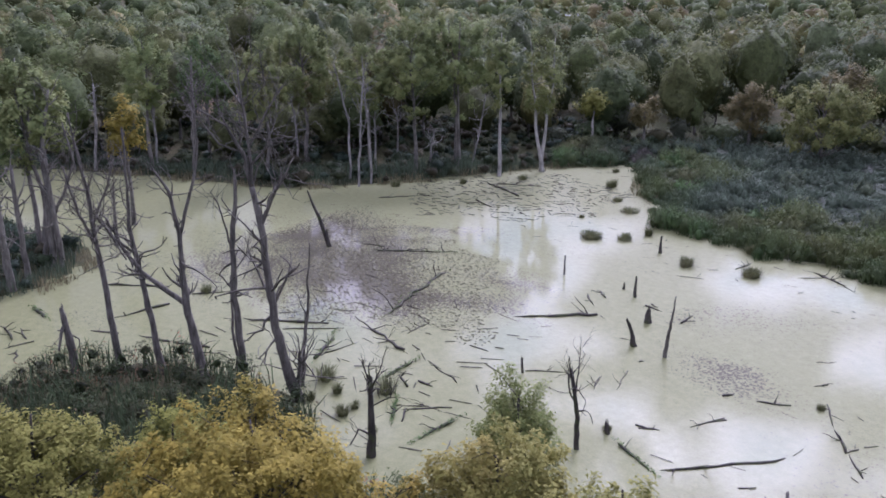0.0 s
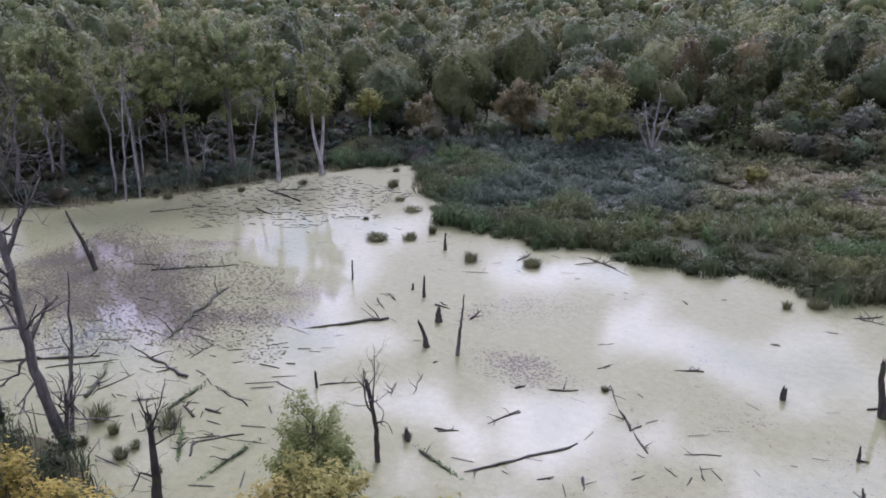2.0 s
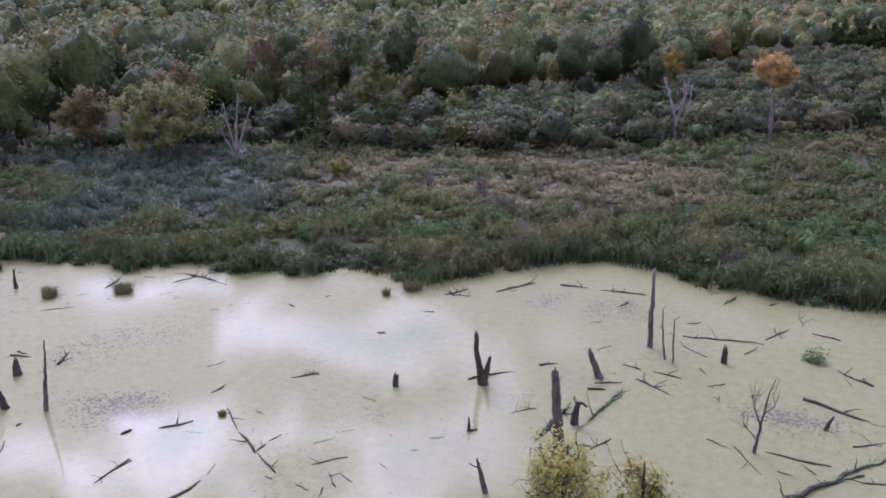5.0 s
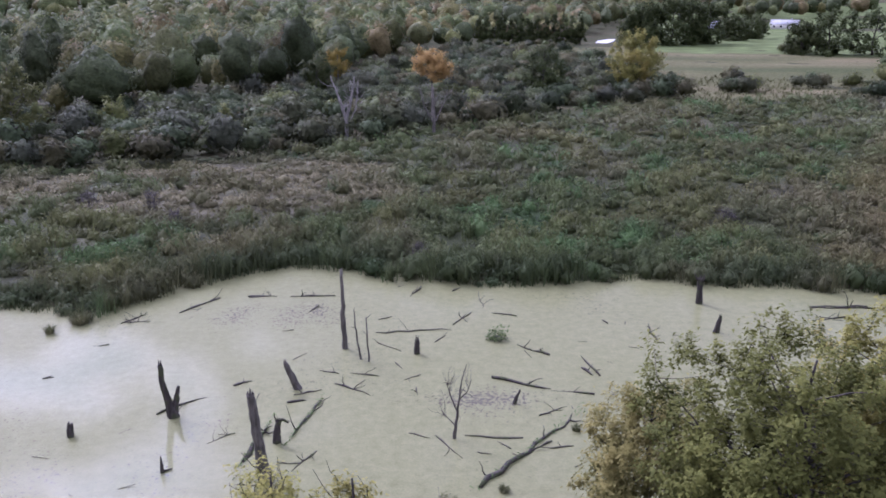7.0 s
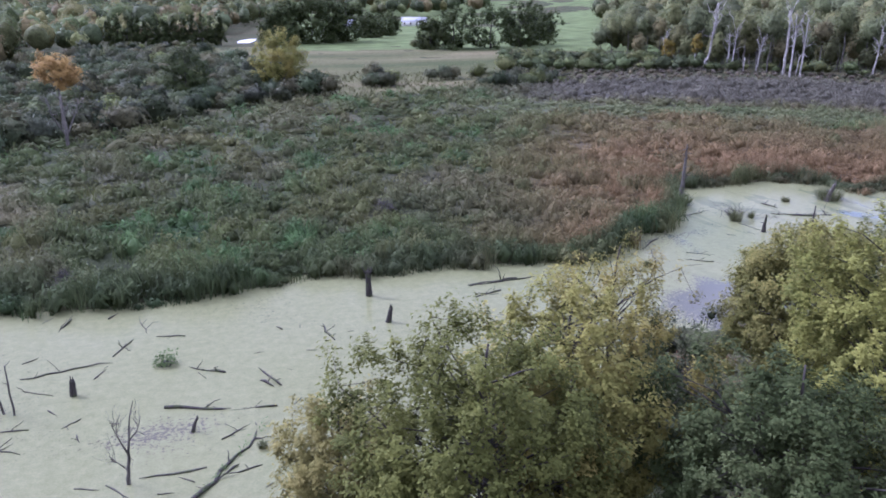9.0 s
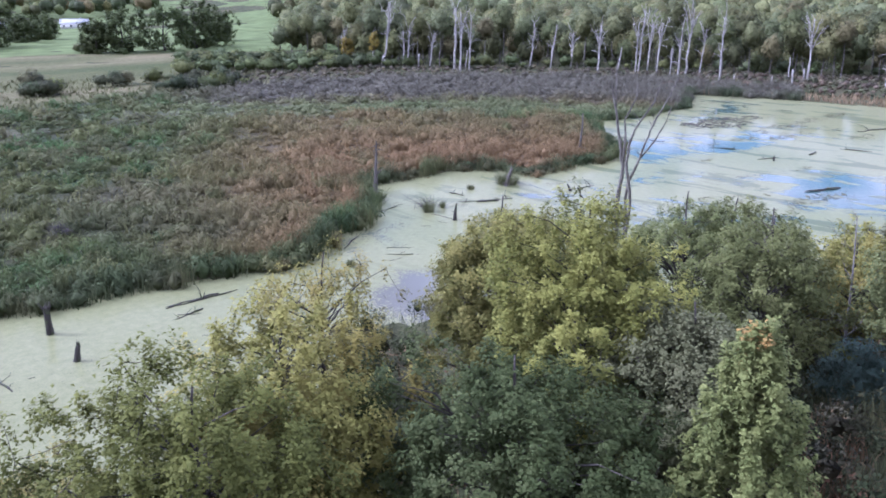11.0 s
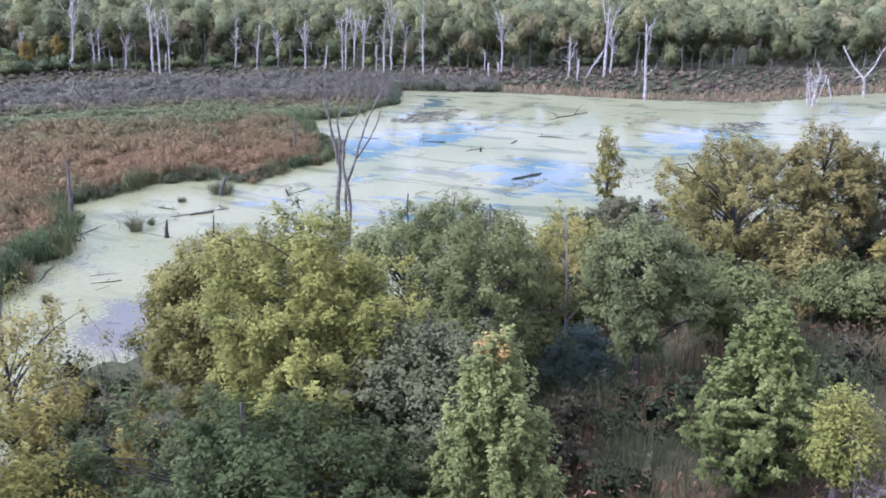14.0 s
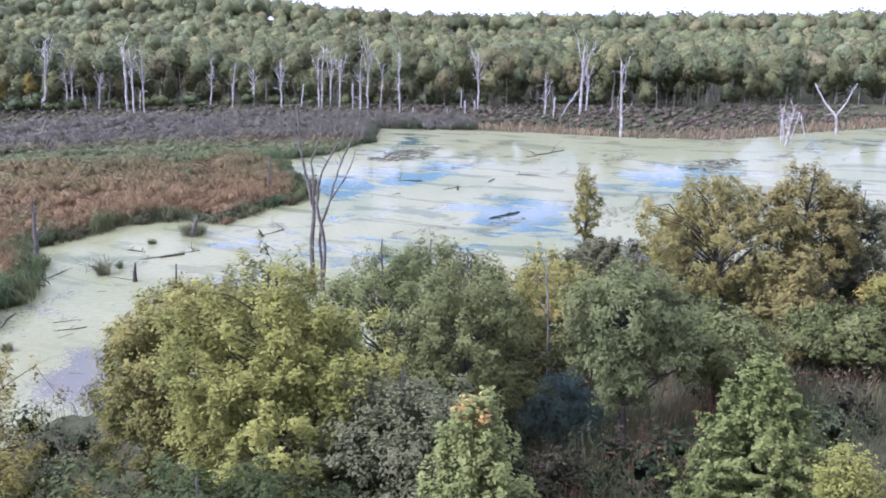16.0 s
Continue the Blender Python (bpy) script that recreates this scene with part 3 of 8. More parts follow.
def crown_clumps(rng, n, h, base, radius, shape, lean):
    """Places of the leaf sprays of a crown: a lobed mass, filled from its skin inwards."""
    bumps = unit(rng.standard_normal((11, 3)) + np.array([0, 0, 0.35]))
    amp = rng.uniform(0.06, 0.52, 11)
    low = -0.3 * base if shape == "vase" else 0.0
    out = []
    if shape == "spray":      # feathery boughs, longest low down, set round the stem
        for i in range(max(6, n // 5)):
            f = ((i + rng.uniform(0, 0.7)) / max(6, n // 5)) ** 0.85
            a = i * 2.4 + rng.uniform(-0.4, 0.4)
            L = radius * ((1 - f) ** 0.9 * rng.uniform(0.75, 1.1) + 0.1)
            z0 = base + (h - base) * f * 0.95 - 0.35 * L
            for s in (0.3, 0.5, 0.68, 0.84, 1.0):
                b = a + rng.normal(0, 0.09)
                out.append(np.array([L * s * math.cos(b), L * s * math.sin(b), min(h, z0 + L * s * (0.95 - 0.2 * s))]))
        return np.array(out)
    tries = 0
    while len(out) < n and tries < n * 80:
        tries += 1
        if shape in ("oval", "vase"):
            d = unit(rng.standard_normal(3) + np.array([0, 0, 0.25]))
            w = (np.exp(-(np.arccos(np.clip(bumps @ d, -1, 1)) / 0.45) ** 2) * amp).max()
            c = d * (0.70 + w) * rng.uniform(0.18, 1.0) ** 0.4 * np.array([radius, radius, (h - base - low) / 2])
            c[2] += (h + base + low) / 2
            if c[2] > h:
                continue
            f = (c[2] - base) / (h - base)
            c[:2] += np.array(lean) * f
            out.append(c)
            continue
        f = rng.uniform(0, 1)
        if shape == "cone":
            prof = (1 - f) ** 0.75 * 0.95 + 0.06
        elif shape == "spire":
            prof = (1 - f) ** 0.6 * (0.6 + 0.45 * rng.uniform()) + 0.08
        else:
            prof = 0.45 + 0.55 * math.sin(math.pi * min(1, f * 1.05)) if f < 0.9 else 0.4
        if rng.uniform() > prof:
            continue
        a = rng.uniform(0, 2 * math.pi)
        rr = radius * prof * math.sqrt(rng.uniform(0.06, 1.0))
        out.append(np.array([rr * math.cos(a) + lean[0] * f, rr * math.sin(a) + lean[1] * f, base + (h - base) * (0.04 + 0.93 * f)]))
    return np.array(out)


def foliage(geo, rng, centres, size, per, leaf, aspect=0.6, flat=0.7, tint=None, hang=0.3, droop=0.0, heart=None, slim=1.15):
    """Leaves set along short sprays that reach outwards and up from each place."""
    n = len(centres)
    out = unit(centres - heart) if heart is not None else unit(rng.standard_normal((n, 3)))
    way = unit(0.75 * out + 0.55 * rng.standard_normal((n, 3)) + np.array([0, 0, 0.45]))
    along = rng.uniform(-0.75, 0.85, (n * per, 1))
    s = np.repeat(size, per)[:, None]
    girth = 0.36 / slim * np.sqrt(np.clip(1.05 - np.abs(along), 0.06, 1.0))
    c = np.repeat(centres, per, axis=0) + np.repeat(way, per, axis=0) * along * s * 0.85 * slim + rng.standard_normal((n * per, 3)) * girth * s * np.array([1, 1, flat])
    c[:, 2] -= droop * rng.uniform(0, 1, n * per) ** 2 * s[:, 0]
    tt = None if tint is None else np.repeat(np.broadcast_to(tint, (n, 3)), per, axis=0)
    d = unit(c - np.repeat(centres, per, axis=0))
    big = np.repeat(out, per, axis=0)
    leaf_quads(geo, c, 0.4 * d + 0.45 * big + np.array([0, 0, 0.65]), leaf, leaf * aspect, rng, tt, hang, billow=unit(0.7 * d + 0.7 * big + np.array([0, 0, 0.2])))


def make_tree(name, label, category, x, y, h, radius, base, leafmat, bark, seed, clumps=60, per=400, leaf=0.15, shape="oval", lean=(0, 0),
              trunk=0.2, size=1.0, stems=1, group="", z=None, flat=0.9, twigs=0, droop=0.0, aspect=0.62, root=None, tip=None, more=1.9):
    """A living tree: trunk with limbs that reach every leaf clump, and a crown of single leaves."""
    rng = np.random.default_rng(seed)
    if root is None:
        root = thing(name, label, category, x, y, float(land_height(x, y)) - 0.08 if z is None else z, group=group)
    wood, crown = Geo(), Geo()
    cc = crown_clumps(rng, int(clumps * more), h, base, radius, shape, lean)
    sizes = size * rng.uniform(0.7, 1.25, len(cc))
    trunks = []
    for s in range(stems):
        off = np.array([0.0, 0, 0]) if stems == 1 else np.array([rng.uniform(-0.5, 0.5), rng.uniform(-0.5, 0.5), 0])
        spread = 0.0 if stems == 1 else radius * 0.5
        top = np.array([lean[0] * 0.9 + rng.uniform(-1, 1) * spread, lean[1] * 0.9 + rng.uniform(-1, 1) * spread, h * 0.93])
        trunks.append(limb_frame(wood, off, top, trunk, 0.03, rng, n=18, wobble=0.012))
    main = cc[::4]
    for i, c in enumerate(cc):
        if i % 2:
            continue
        if i % 4:      # a twig from the nearest main limb's end
            near = main[int(np.argmin(((main - c) ** 2).sum(1)))]
            tube(wood, [near, (near + c) / 2 + (0, 0, -0.06), c], [0.014, 0.011, 0.007], 3, cap=False)
            continue
        tr = trunks[rng.integers(len(trunks))]
        want = max(base * 0.5, c[2] - rng.uniform(0.35, 0.8) * np.hypot(c[0], c[1]) - 0.4)
        k = int(np.argmin(abs(tr[:, 2] - want)))
        k = min(max(k, 1), len(tr) - 2)
        L = np.linalg.norm(c - tr[k])
        tube(wood, bend(tr[k], c, rng, sag=0.08, wobble=0.05, n=4), np.linspace(0.018 + 0.009 * L, 0.010, 4), 4, cap=False)
    for _ in range(twigs):
        c = cc[rng.integers(len(cc))]
        e = c + unit(rng.standard_normal(3) + np.array([0, 0, 0.6])) * size * rng.uniform(1.0, 1.9)
        tube(wood, bend(c, e, rng, n=4), np.linspace(0.02, 0.006, 4), 3, cap=False)
    heart = np.array([lean[0] * 0.5, lean[1] * 0.5, base + (h - base) * 0.35])
    if tip is not None:       # the top has turned already
        high = (cc[:, 2] > h - 0.13 * (h - base)) & (rng.uniform(0, 1, len(cc)) < 0.4)
        if high.any():
            top_leaves = Geo()
            foliage(top_leaves, rng, cc[high], sizes[high] * 0.7, int(per * 0.6), leaf, aspect, 1.7, heart=heart)
            top_leaves.part("crown_tip", tip, root, "rusty orange leaves at the tip")
        cc, sizes = cc[~high], sizes[~high]
    foliage(crown, rng, cc, sizes, per, leaf, aspect, flat, droop=droop, heart=heart, slim=1.7 if shape == "spray" else 1.15)
    wood.part("trunk", bark, root)
    crown.part("crown", leafmat, root)
    return root


def make_snag(name, label, x, y, h, r, bark, seed, lean=(0, 0), limbs=0, limb_len=2.5, split=0, up=0.6, stub=False, z=0.0, category="dead tree",
              group="", start=0.35, fine=2, thin=1.0, root=None):
    """A dead tree standing in water or on the bank: a worn tapering trunk and bare branches."""
    rng = np.random.default_rng(seed)
    if root is None:
        root = thing(name, label, category, x, y, z, group=group)
    wood, twigs = Geo(), Geo()
    n = 10
    top = np.array([lean[0], lean[1], h])
    pts = bend((0, 0, -0.7), top, rng, wobble=0.02, n=n)
    f = np.linspace(0, 1, n)
    rad = r * (1.25 - 0.25 * np.minimum(1, f * 4)) * (1 - (0.25 if stub else 0.82) * f)
    tube(wood, pts, rad, 8, rng, 0.08)
    if stub:   # torn splinters at the break
        for a in np.arange(4) * 1.6 + rng.uniform(0, 1):
            o = np.array([math.cos(a), math.sin(a), 0]) * rad[-1] * 0.6
            tube(wood, [top + o * 0.9 - (0, 0, 0.1), top + o + (0, 0, rng.uniform(0.08, 0.35) * (0.5 + r * 2))], [rad[-1] * 0.4, 0.01], 4)

    def grow(p, d, L, rr, depth):
        m = 5
        q = [np.array(p)]
        for s in range(m - 1):
            d = unit(d + 0.16 * rng.standard_normal(3) + np.array([0, 0, 0.05 * up]))
            q.append(q[-1] + d * L / (m - 1))
        tube(wood if depth == 0 else twigs, q, np.linspace(rr, rr * 0.35, m) if depth else np.linspace(rr, rr * 0.45, m), 5 if depth == 0 else 4, cap=False)
        if depth < fine:
            for _ in range(int(rng.integers(2, 5))):
                b = q[int(rng.integers(1, m))]
                nd = unit(d + 0.75 * rng.standard_normal(3) + np.array([0, 0, 0.25 * up]))
                grow(b, nd, L * rng.uniform(0.35, 0.62), max(0.008, rr * 0.48), depth + 1)
    for s in range(limbs):
        fr = start + (1 - start) * (s + rng.uniform(0, 0.8)) / max(1, limbs)
        k = min(n - 1, max(1, int(fr * (n - 1) + 0.5)))
        a = rng.uniform(0, 2 * math.pi)
        d = unit(np.array([math.cos(a), math.sin(a), up * rng.uniform(0.6, 1.5)]))
        grow(pts[k], d, limb_len * rng.uniform(0.6, 1.2) * (1.15 - 0.5 * fr), max(0.012, rad[k] * 0.42 * thin), 0)
    wood.part("trunk", bark, root, smooth=False)
    if twigs.n:
        twigs.part("branch", bark, root, kind="stuff")
    return root


def woodland_variant(seed, h, radius, leaves, nu, nv, leaf, base=0.07, lobes=14, loose=0.42, core=0.8, aspect=0.7, hang=0.0):
    """A lighter tree for woods: a billowing crown of lobes clad in leaf sprays, on a trunk."""
    rng = np.random.default_rng(seed)
    bumps = unit(rng.standard_normal((lobes, 3)) + np.array([0, 0, 0.45]))
    amp = rng.uniform(0.14, 0.42, lobes)
    ax = np.array([radius * rng.uniform(0.85, 1.1), radius * rng.uniform(0.85, 1.1), h * (1 - base) / 2])
    mid = np.array([0, 0, h * (1 + base) / 2])

    def surface(d):
        ang = np.arccos(np.clip(d @ bumps.T, -1, 1))
        w = (np.exp(-(ang / 0.3) ** 2) * amp).max(1)
        return mid + d * (0.76 + w)[:, None] * ax

    th = np.linspace(0.12, np.pi - 0.35, nv)
    ph = np.arange(nu) * 2 * np.pi / nu
    T, P = np.meshgrid(th, ph, indexing="ij")
    P = P + 0.5 * (np.arange(nv) % 2)[:, None] * 2 * np.pi / nu
    d = np.stack([np.sin(T) * np.cos(P), np.sin(T) * np.sin(P), np.cos(T)], -1).reshape(-1, 3)
    v = mid + (surface(d) - mid) * core * rng.normal(1, 0.075, (len(d), 1)) + rng.normal(0, 0.03 * radius, (len(d), 3))
    g = Geo()
    i, j = np.meshgrid(np.arange(nv - 1), np.arange(nu), indexing="ij")
    q = np.stack([i * nu + j, (i + 1) * nu + j, (i + 1) * nu + (j + 1) % nu, i * nu + (j + 1) % nu], -1).reshape(-1, 4)
    caps = [(0, k, k + 1, k + 2) for k in range(1, nu - 2, 2)]
    g.add(v, np.concatenate([q, np.array(caps).reshape(-1, 4)]))
    d = unit(rng.standard_normal((leaves, 3)) + np.array([0, 0, 0.45]))
    leaf_quads(g, mid + (surface(d) - mid) * rng.uniform(0.55, 1.15, (leaves, 1)) ** 0.6, d * 1.1 + np.array([0, 0, 0.25]), leaf, leaf * aspect, rng, hang=hang, loose=loose)
    w = Geo()
    tube(w, bend((0, 0, -0.5), (0, 0, h * 0.7), rng, wobble=0.02), np.linspace(0.24, 0.06, 5), 5, cap=False)
    v, q, f = g.arrays()
    hubs = mid + bumps * ax * 0.5
    near = hubs[np.argmin(((v[:, None] - hubs[None]) ** 2).sum(-1), axis=1)]
    return (v, q, f, *w.arrays()[:2], unit(unit(v - near) + 0.5 * unit(v - mid)))


def scatter(rng, test, box, step, jitter=0.45):
    x, y = np.meshgrid(np.arange(box[0], box[2], step), np.arange(box[1], box[3], step))
    x = x + step * rng.uniform(-jitter, jitter, x.shape)
    y = y + step * rng.uniform(-jitter, jitter, y.shape)
    x, y = x.ravel(), y.ravel()
    keep = test(x, y)
    return x[keep], y[keep]


def azd(x, y):
    return np.degrees(np.arctan2(x, y)), np.hypot(x, y)


WOOD_TINTS = np.array((1.72, 1.66, 1.6)) * np.array([(0.055, 0.078, 0.03), (0.07, 0.09, 0.034), (0.09, 0.10, 0.036), (0.048, 0.068, 0.032), (0.115, 0.11, 0.042), (0.11, 0.085, 0.042),
                       (0.065, 0.085, 0.045), (0.085, 0.095, 0.04)])
WOOD_TINTS = 0.3 * WOOD_TINTS.mean(0) * (0.95, 1.04, 0.98) + 0.7 * WOOD_TINTS


def make_woods(name, label, xs, ys, variants, seed, scale=(0.8, 1.25), tints=WOOD_TINTS, weights=None, category="trees", trunks=False):
    """Many trees as one piece of growth."""
    rng = np.random.default_rng(seed)
    zs = land_height(xs, ys)
    g, w = Geo(), Geo()
    for x, y, z in zip(xs, ys, zs):
        v, vq, vf, wv, wq, vb = variants[rng.integers(len(variants))]
        s = rng.uniform(*scale)
        a = rng.uniform(0, 2 * math.pi)
        c, sn = math.cos(a) * s, math.sin(a) * s
        m = np.array([(c, -sn, 0), (sn, c, 0), (0, 0, s * rng.uniform(0.88, 1.12))])
        tint = tints[rng.choice(len(tints), p=weights)] * rng.uniform(0.62, 1.35)
        g.add(v @ m.T + (x, y, z), vq, tint, vf, vb @ m.T / s)
        if trunks:
            w.add(wv @ m.T + (x, y, z), wq)
    root = thing(name, label, category, kind="stuff")
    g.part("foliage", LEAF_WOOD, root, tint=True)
    if trunks:
        w.part("trunks", BARK_GREY, root)
    return root


# ---------------------------------------------------------------- far and middle growth
RNG = np.random.default_rng(11)
V_NEAR = [woodland_variant(s, hh, r, 760, 12, 8, 0.55, lobes=lb) for s, hh, r, lb in ((1, 12.5, 5.2, 22), (2, 13.5, 4.4, 18), (3, 11.5, 5.6, 26), (4, 14, 4.0, 16), (19, 10, 4.2, 16))]
V_MID = [woodland_variant(s, hh, r, 210, 8, 5, 0.9, lobes=15) for s, hh, r in ((5, 12.5, 5.4), (6, 13.5, 4.8), (7, 11.5, 5.9), (20, 12.5, 4.6))]
V_EAST = [woodland_variant(s, hh, r, 380, 9, 6, 0.72, base=b, lobes=16, loose=0.6, core=0.66) for s, hh, r, b in ((71, 14.5, 3.7, 0.36), (72, 15.5, 3.2, 0.45), (73, 12, 3.9, 0.25), (74, 9, 3.1, 0.1), (75, 7, 2.6, 0.05))]
V_FAR = [woodland_variant(s, hh, r, 48, 7, 5, 1.45, lobes=10) for s, hh, r in ((8, 12.5, 6.2), (9, 13.5, 5.6), (14, 11.5, 6.6))]
V_SHRUB = [woodland_variant(s, hh, r, 240, 7, 4, 0.42, base=0.0, lobes=13, loose=0.45, core=0.7) for s, hh, r in ((10, 2.8, 2.1), (12, 2.3, 1.8), (13, 3.5, 1.9), (15, 2.6, 2.5))]
V_BUSH = [woodland_variant(s, 2.4, 1.5, 260, 6, 4, 0.2, base=0.0, lobes=16, loose=0.5, core=0.4) for s in (31, 32, 33)]
V_LOW = [woodland_variant(s, 2.6, 2.1, 64, 6, 4, 0.45, base=0.0, lobes=11, loose=0.5, core=0.7) for s in (16, 17, 18)]


def west_front(az):
    """Distance at which the western woods begin, by bearing."""
    return np.interp(az, [-100, -75, -62, -52, -40, -30, -20, -12, -6, 0], [112, 108, 112, 124, 128, 140, 160, 178, 205, 300])


def in_west(lo, hi):
    def test(x, y):
        az, d = azd(x, y)
        front = west_front(az)
        clear = (np.hypot((x + 175) / 26, (y - 22) / 16) < 1)      # a bare sandy clearing behind the shore trees
        return (az > -100) & (az < -2) & (d > np.maximum(front, lo)) & (d < hi) & ~clear & ~inside(POND, x, y)
    return test


def in_east(lo, hi):
    def test(x, y):
        az, d = azd(x, y)
        front = np.interp(az, [24, 28, 33, 37, 39, 41, 44, 48, 52, 55, 57, 60, 66, 70, 75, 80, 86, 100], [300, 290, 284, 279, 259, 252, 247, 251, 250, 244, 248, 239, 234, 236, 232, 238, 266, 285])
        return (az > np.where(d < 640, 33.4 + 0.8 * np.sin(d * 0.13), 29 + 0.008 * d)) & (az < 105) & (d > np.maximum(front, lo)) & (d < hi)
    return test


def in_north(lo, hi):
    def test(x, y):
        az, d = azd(x, y)
        return (az > -8) & (az <= 26) & (d > np.maximum(np.interp(az, [-8, 0, 4, 9, 14, 26], [420, 470, 420, 430, 640, 700]), lo)) & (d < hi)
    return test


# tints carry backlit shade in the near belt and a hazy lightening beyond
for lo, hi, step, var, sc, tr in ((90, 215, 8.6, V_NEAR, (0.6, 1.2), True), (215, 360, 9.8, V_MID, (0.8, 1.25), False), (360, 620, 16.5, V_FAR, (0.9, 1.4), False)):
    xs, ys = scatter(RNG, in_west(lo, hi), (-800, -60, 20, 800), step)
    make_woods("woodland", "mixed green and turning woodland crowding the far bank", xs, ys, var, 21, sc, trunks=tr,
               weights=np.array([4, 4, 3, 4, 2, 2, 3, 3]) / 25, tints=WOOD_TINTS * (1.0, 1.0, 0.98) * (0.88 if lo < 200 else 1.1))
for lo, hi, step, var, sc, tr in ((200, 290, 5.6, V_EAST, (0.72, 1.12), True), (290, 420, 10.6, V_MID, (0.8, 1.2), False), (420, 820, 14.5, V_FAR, (0.9, 1.35), False), (820, 1350, 20, V_FAR, (1.5, 2.2), False)):
    xs, ys = scatter(RNG, in_east(lo, hi), (60, -400, 1350, 1250), step)
    make_woods("woodland", "olive green woods behind the pond, rising over a hill", xs, ys, var, 22, sc, tints=np.array((1.17, 1.14, 1.24)) * (1.1 if lo < 270 else 1.0) * (0.4 * WOOD_TINTS.mean(0) + 0.6 * WOOD_TINTS), trunks=tr,
               weights=np.array([2, 3, 5, 2, 3, 1, 2, 3]) / 21)
for lo, hi, step, var, sc in ((400, 700, 12.5, V_FAR, (0.9, 1.3)), (700, 1300, 22, V_FAR, (1.2, 1.8))):
    xs, ys = scatter(RNG, in_north(lo, hi), (-200, 300, 700, 1300), step)
    make_woods("woodland", "dark distant trees beyond the meadow", xs, ys, var, 23, sc)


def in_shrubs(x, y):
    az, d = azd(x, y)
    lo = np.interp(az, [-62, -50, -40, -33, -24, -18, -8, -3, 5.5, 11, 17], [121, 121, 121, 118, 111, 110, 119, 129, 145, 168, 180])
    hi = np.interp(az, [-62, -50, -40, -30, -20, -12, -6, 0, 8, 12, 17], [123, 126, 132, 144, 164, 182, 215, 300, 290, 235, 170])
    return (az > -60) & (az < 16) & (d > lo + 5 * (field_noise(x, y, 9, 51) - 0.5)) & (d < hi)


xs, ys = scatter(RNG, in_shrubs, (-130, 40, 90, 310), 3.7)
SHRUB_TINTS = np.array((1.95, 2.15, 1.85)) * np.array([(0.075, 0.07, 0.045), (0.06, 0.068, 0.036), (0.085, 0.09, 0.042), (0.075, 0.072, 0.06), (0.095, 0.075, 0.045), (0.05, 0.064, 0.036), (0.12, 0.12, 0.042)])
SHRUB_TINTS = np.array((0.70, 0.74, 0.74)) * (0.3 * SHRUB_TINTS.mean(0) + 0.7 * SHRUB_TINTS)
make_woods("thicket", "low grey-brown willow and dogwood thicket", xs, ys, V_SHRUB, 24, (0.6, 1.75), SHRUB_TINTS, category="shrubs",
           weights=np.array([4, 4, 3, 3, 2, 3, 1]) / 20)


# ---------------------------------------------------------------- marsh
def marsh_look(x, y, rng):
    """Kind of growth over the marsh: colour and height, place by place."""
    az, d = azd(x, y)
    e = edge_distance(POND, x, y)
    n1, n2, n3 = field_noise(x, y, 14, 1), field_noise(x, y, 4.5, 2), field_noise(x, y, 30, 4)
    green, brown = np.array((0.084, 0.099, 0.04)), np.array((0.112, 0.103, 0.05))
    red, grey_blue = np.array((0.232, 0.148, 0.076)), np.array((0.088, 0.108, 0.076))
    tan, purple, pale = np.array((0.195, 0.172, 0.098)), np.array((0.132, 0.118, 0.09)), np.array((0.15, 0.165, 0.08))
    deep = np.array((0.06, 0.08, 0.036))
    w = smooth(0.50, 0.68, n1)[:, None]
    c = green * (1 - w) + brown * w
    # single stands of one plant: fresh green, straw and yellow olive
    n4, n5, n6 = field_noise(x, y, 5.5, 41), field_noise(x, y, 7.5, 42), field_noise(x, y, 6.0, 43)
    for stand, at in ((np.array((0.07, 0.128, 0.046)), n4), (np.array((0.112, 0.104, 0.055)), n5), (np.array((0.112, 0.108, 0.042)), n6)):
        w = 0.65 * smooth(0.56, 0.66, at)[:, None]
        c = c * (1 - w) + stand * w
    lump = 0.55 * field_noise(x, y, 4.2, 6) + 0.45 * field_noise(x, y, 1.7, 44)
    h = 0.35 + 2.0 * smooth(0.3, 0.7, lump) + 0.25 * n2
    # low spots between lumps get darker colour, standing for the shade there
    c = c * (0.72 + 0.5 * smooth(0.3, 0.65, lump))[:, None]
    w = (smooth(22, 38, az) * smooth(0.4, 2.2, e) * (0.2 + 0.8 * smooth(0.3, 0.55, n2 * 0.5 + n3 * 0.5)) * (1 - 0.5 * smooth(108, 140, d)))[:, None]
    c = c * (1 - w) + red * w
    w = (smooth(24, 32, az) * smooth(165, 178, d))[:, None]
    c = c * (1 - w) + purple * w
    w = (smooth(20, 30, az) * smooth(148, 156, d) * smooth(172, 164, d) * 0.8)[:, None]
    c = c * (1 - w) + pale * w
    h = h * (1 - 0.5 * w[:, 0])
    w = (smooth(-30, -36, az) * smooth(-57, -52, az) * smooth(76, 84, d) * smooth(0.3, 0.5, n1))[:, None]
    c = c * (1 - w) + grey_blue * w
    w = (smooth(-34, -27, az) * smooth(0, -6, az) * smooth(82, 88, d) * smooth(114, 106, d) * smooth(0.36, 0.6, n2))[:, None]
    c = c * (1 - w) + tan * w
    h = h * (1 - 0.45 * w[:, 0])
    # green strip at the waterline, darkened to paint the shaded side of the reeds
    w = (smooth(np.where(az > 28, 1.7, 2.8), 0.4, e) * (0.3 + 0.5 * smooth(0.4, 0.6, n2)))[:, None]
    c = c * (1 - w) + deep * w
    return c * (1.06, 1.13, 1.12) * rng.uniform(0.9, 1.1, (len(x), 1)), h


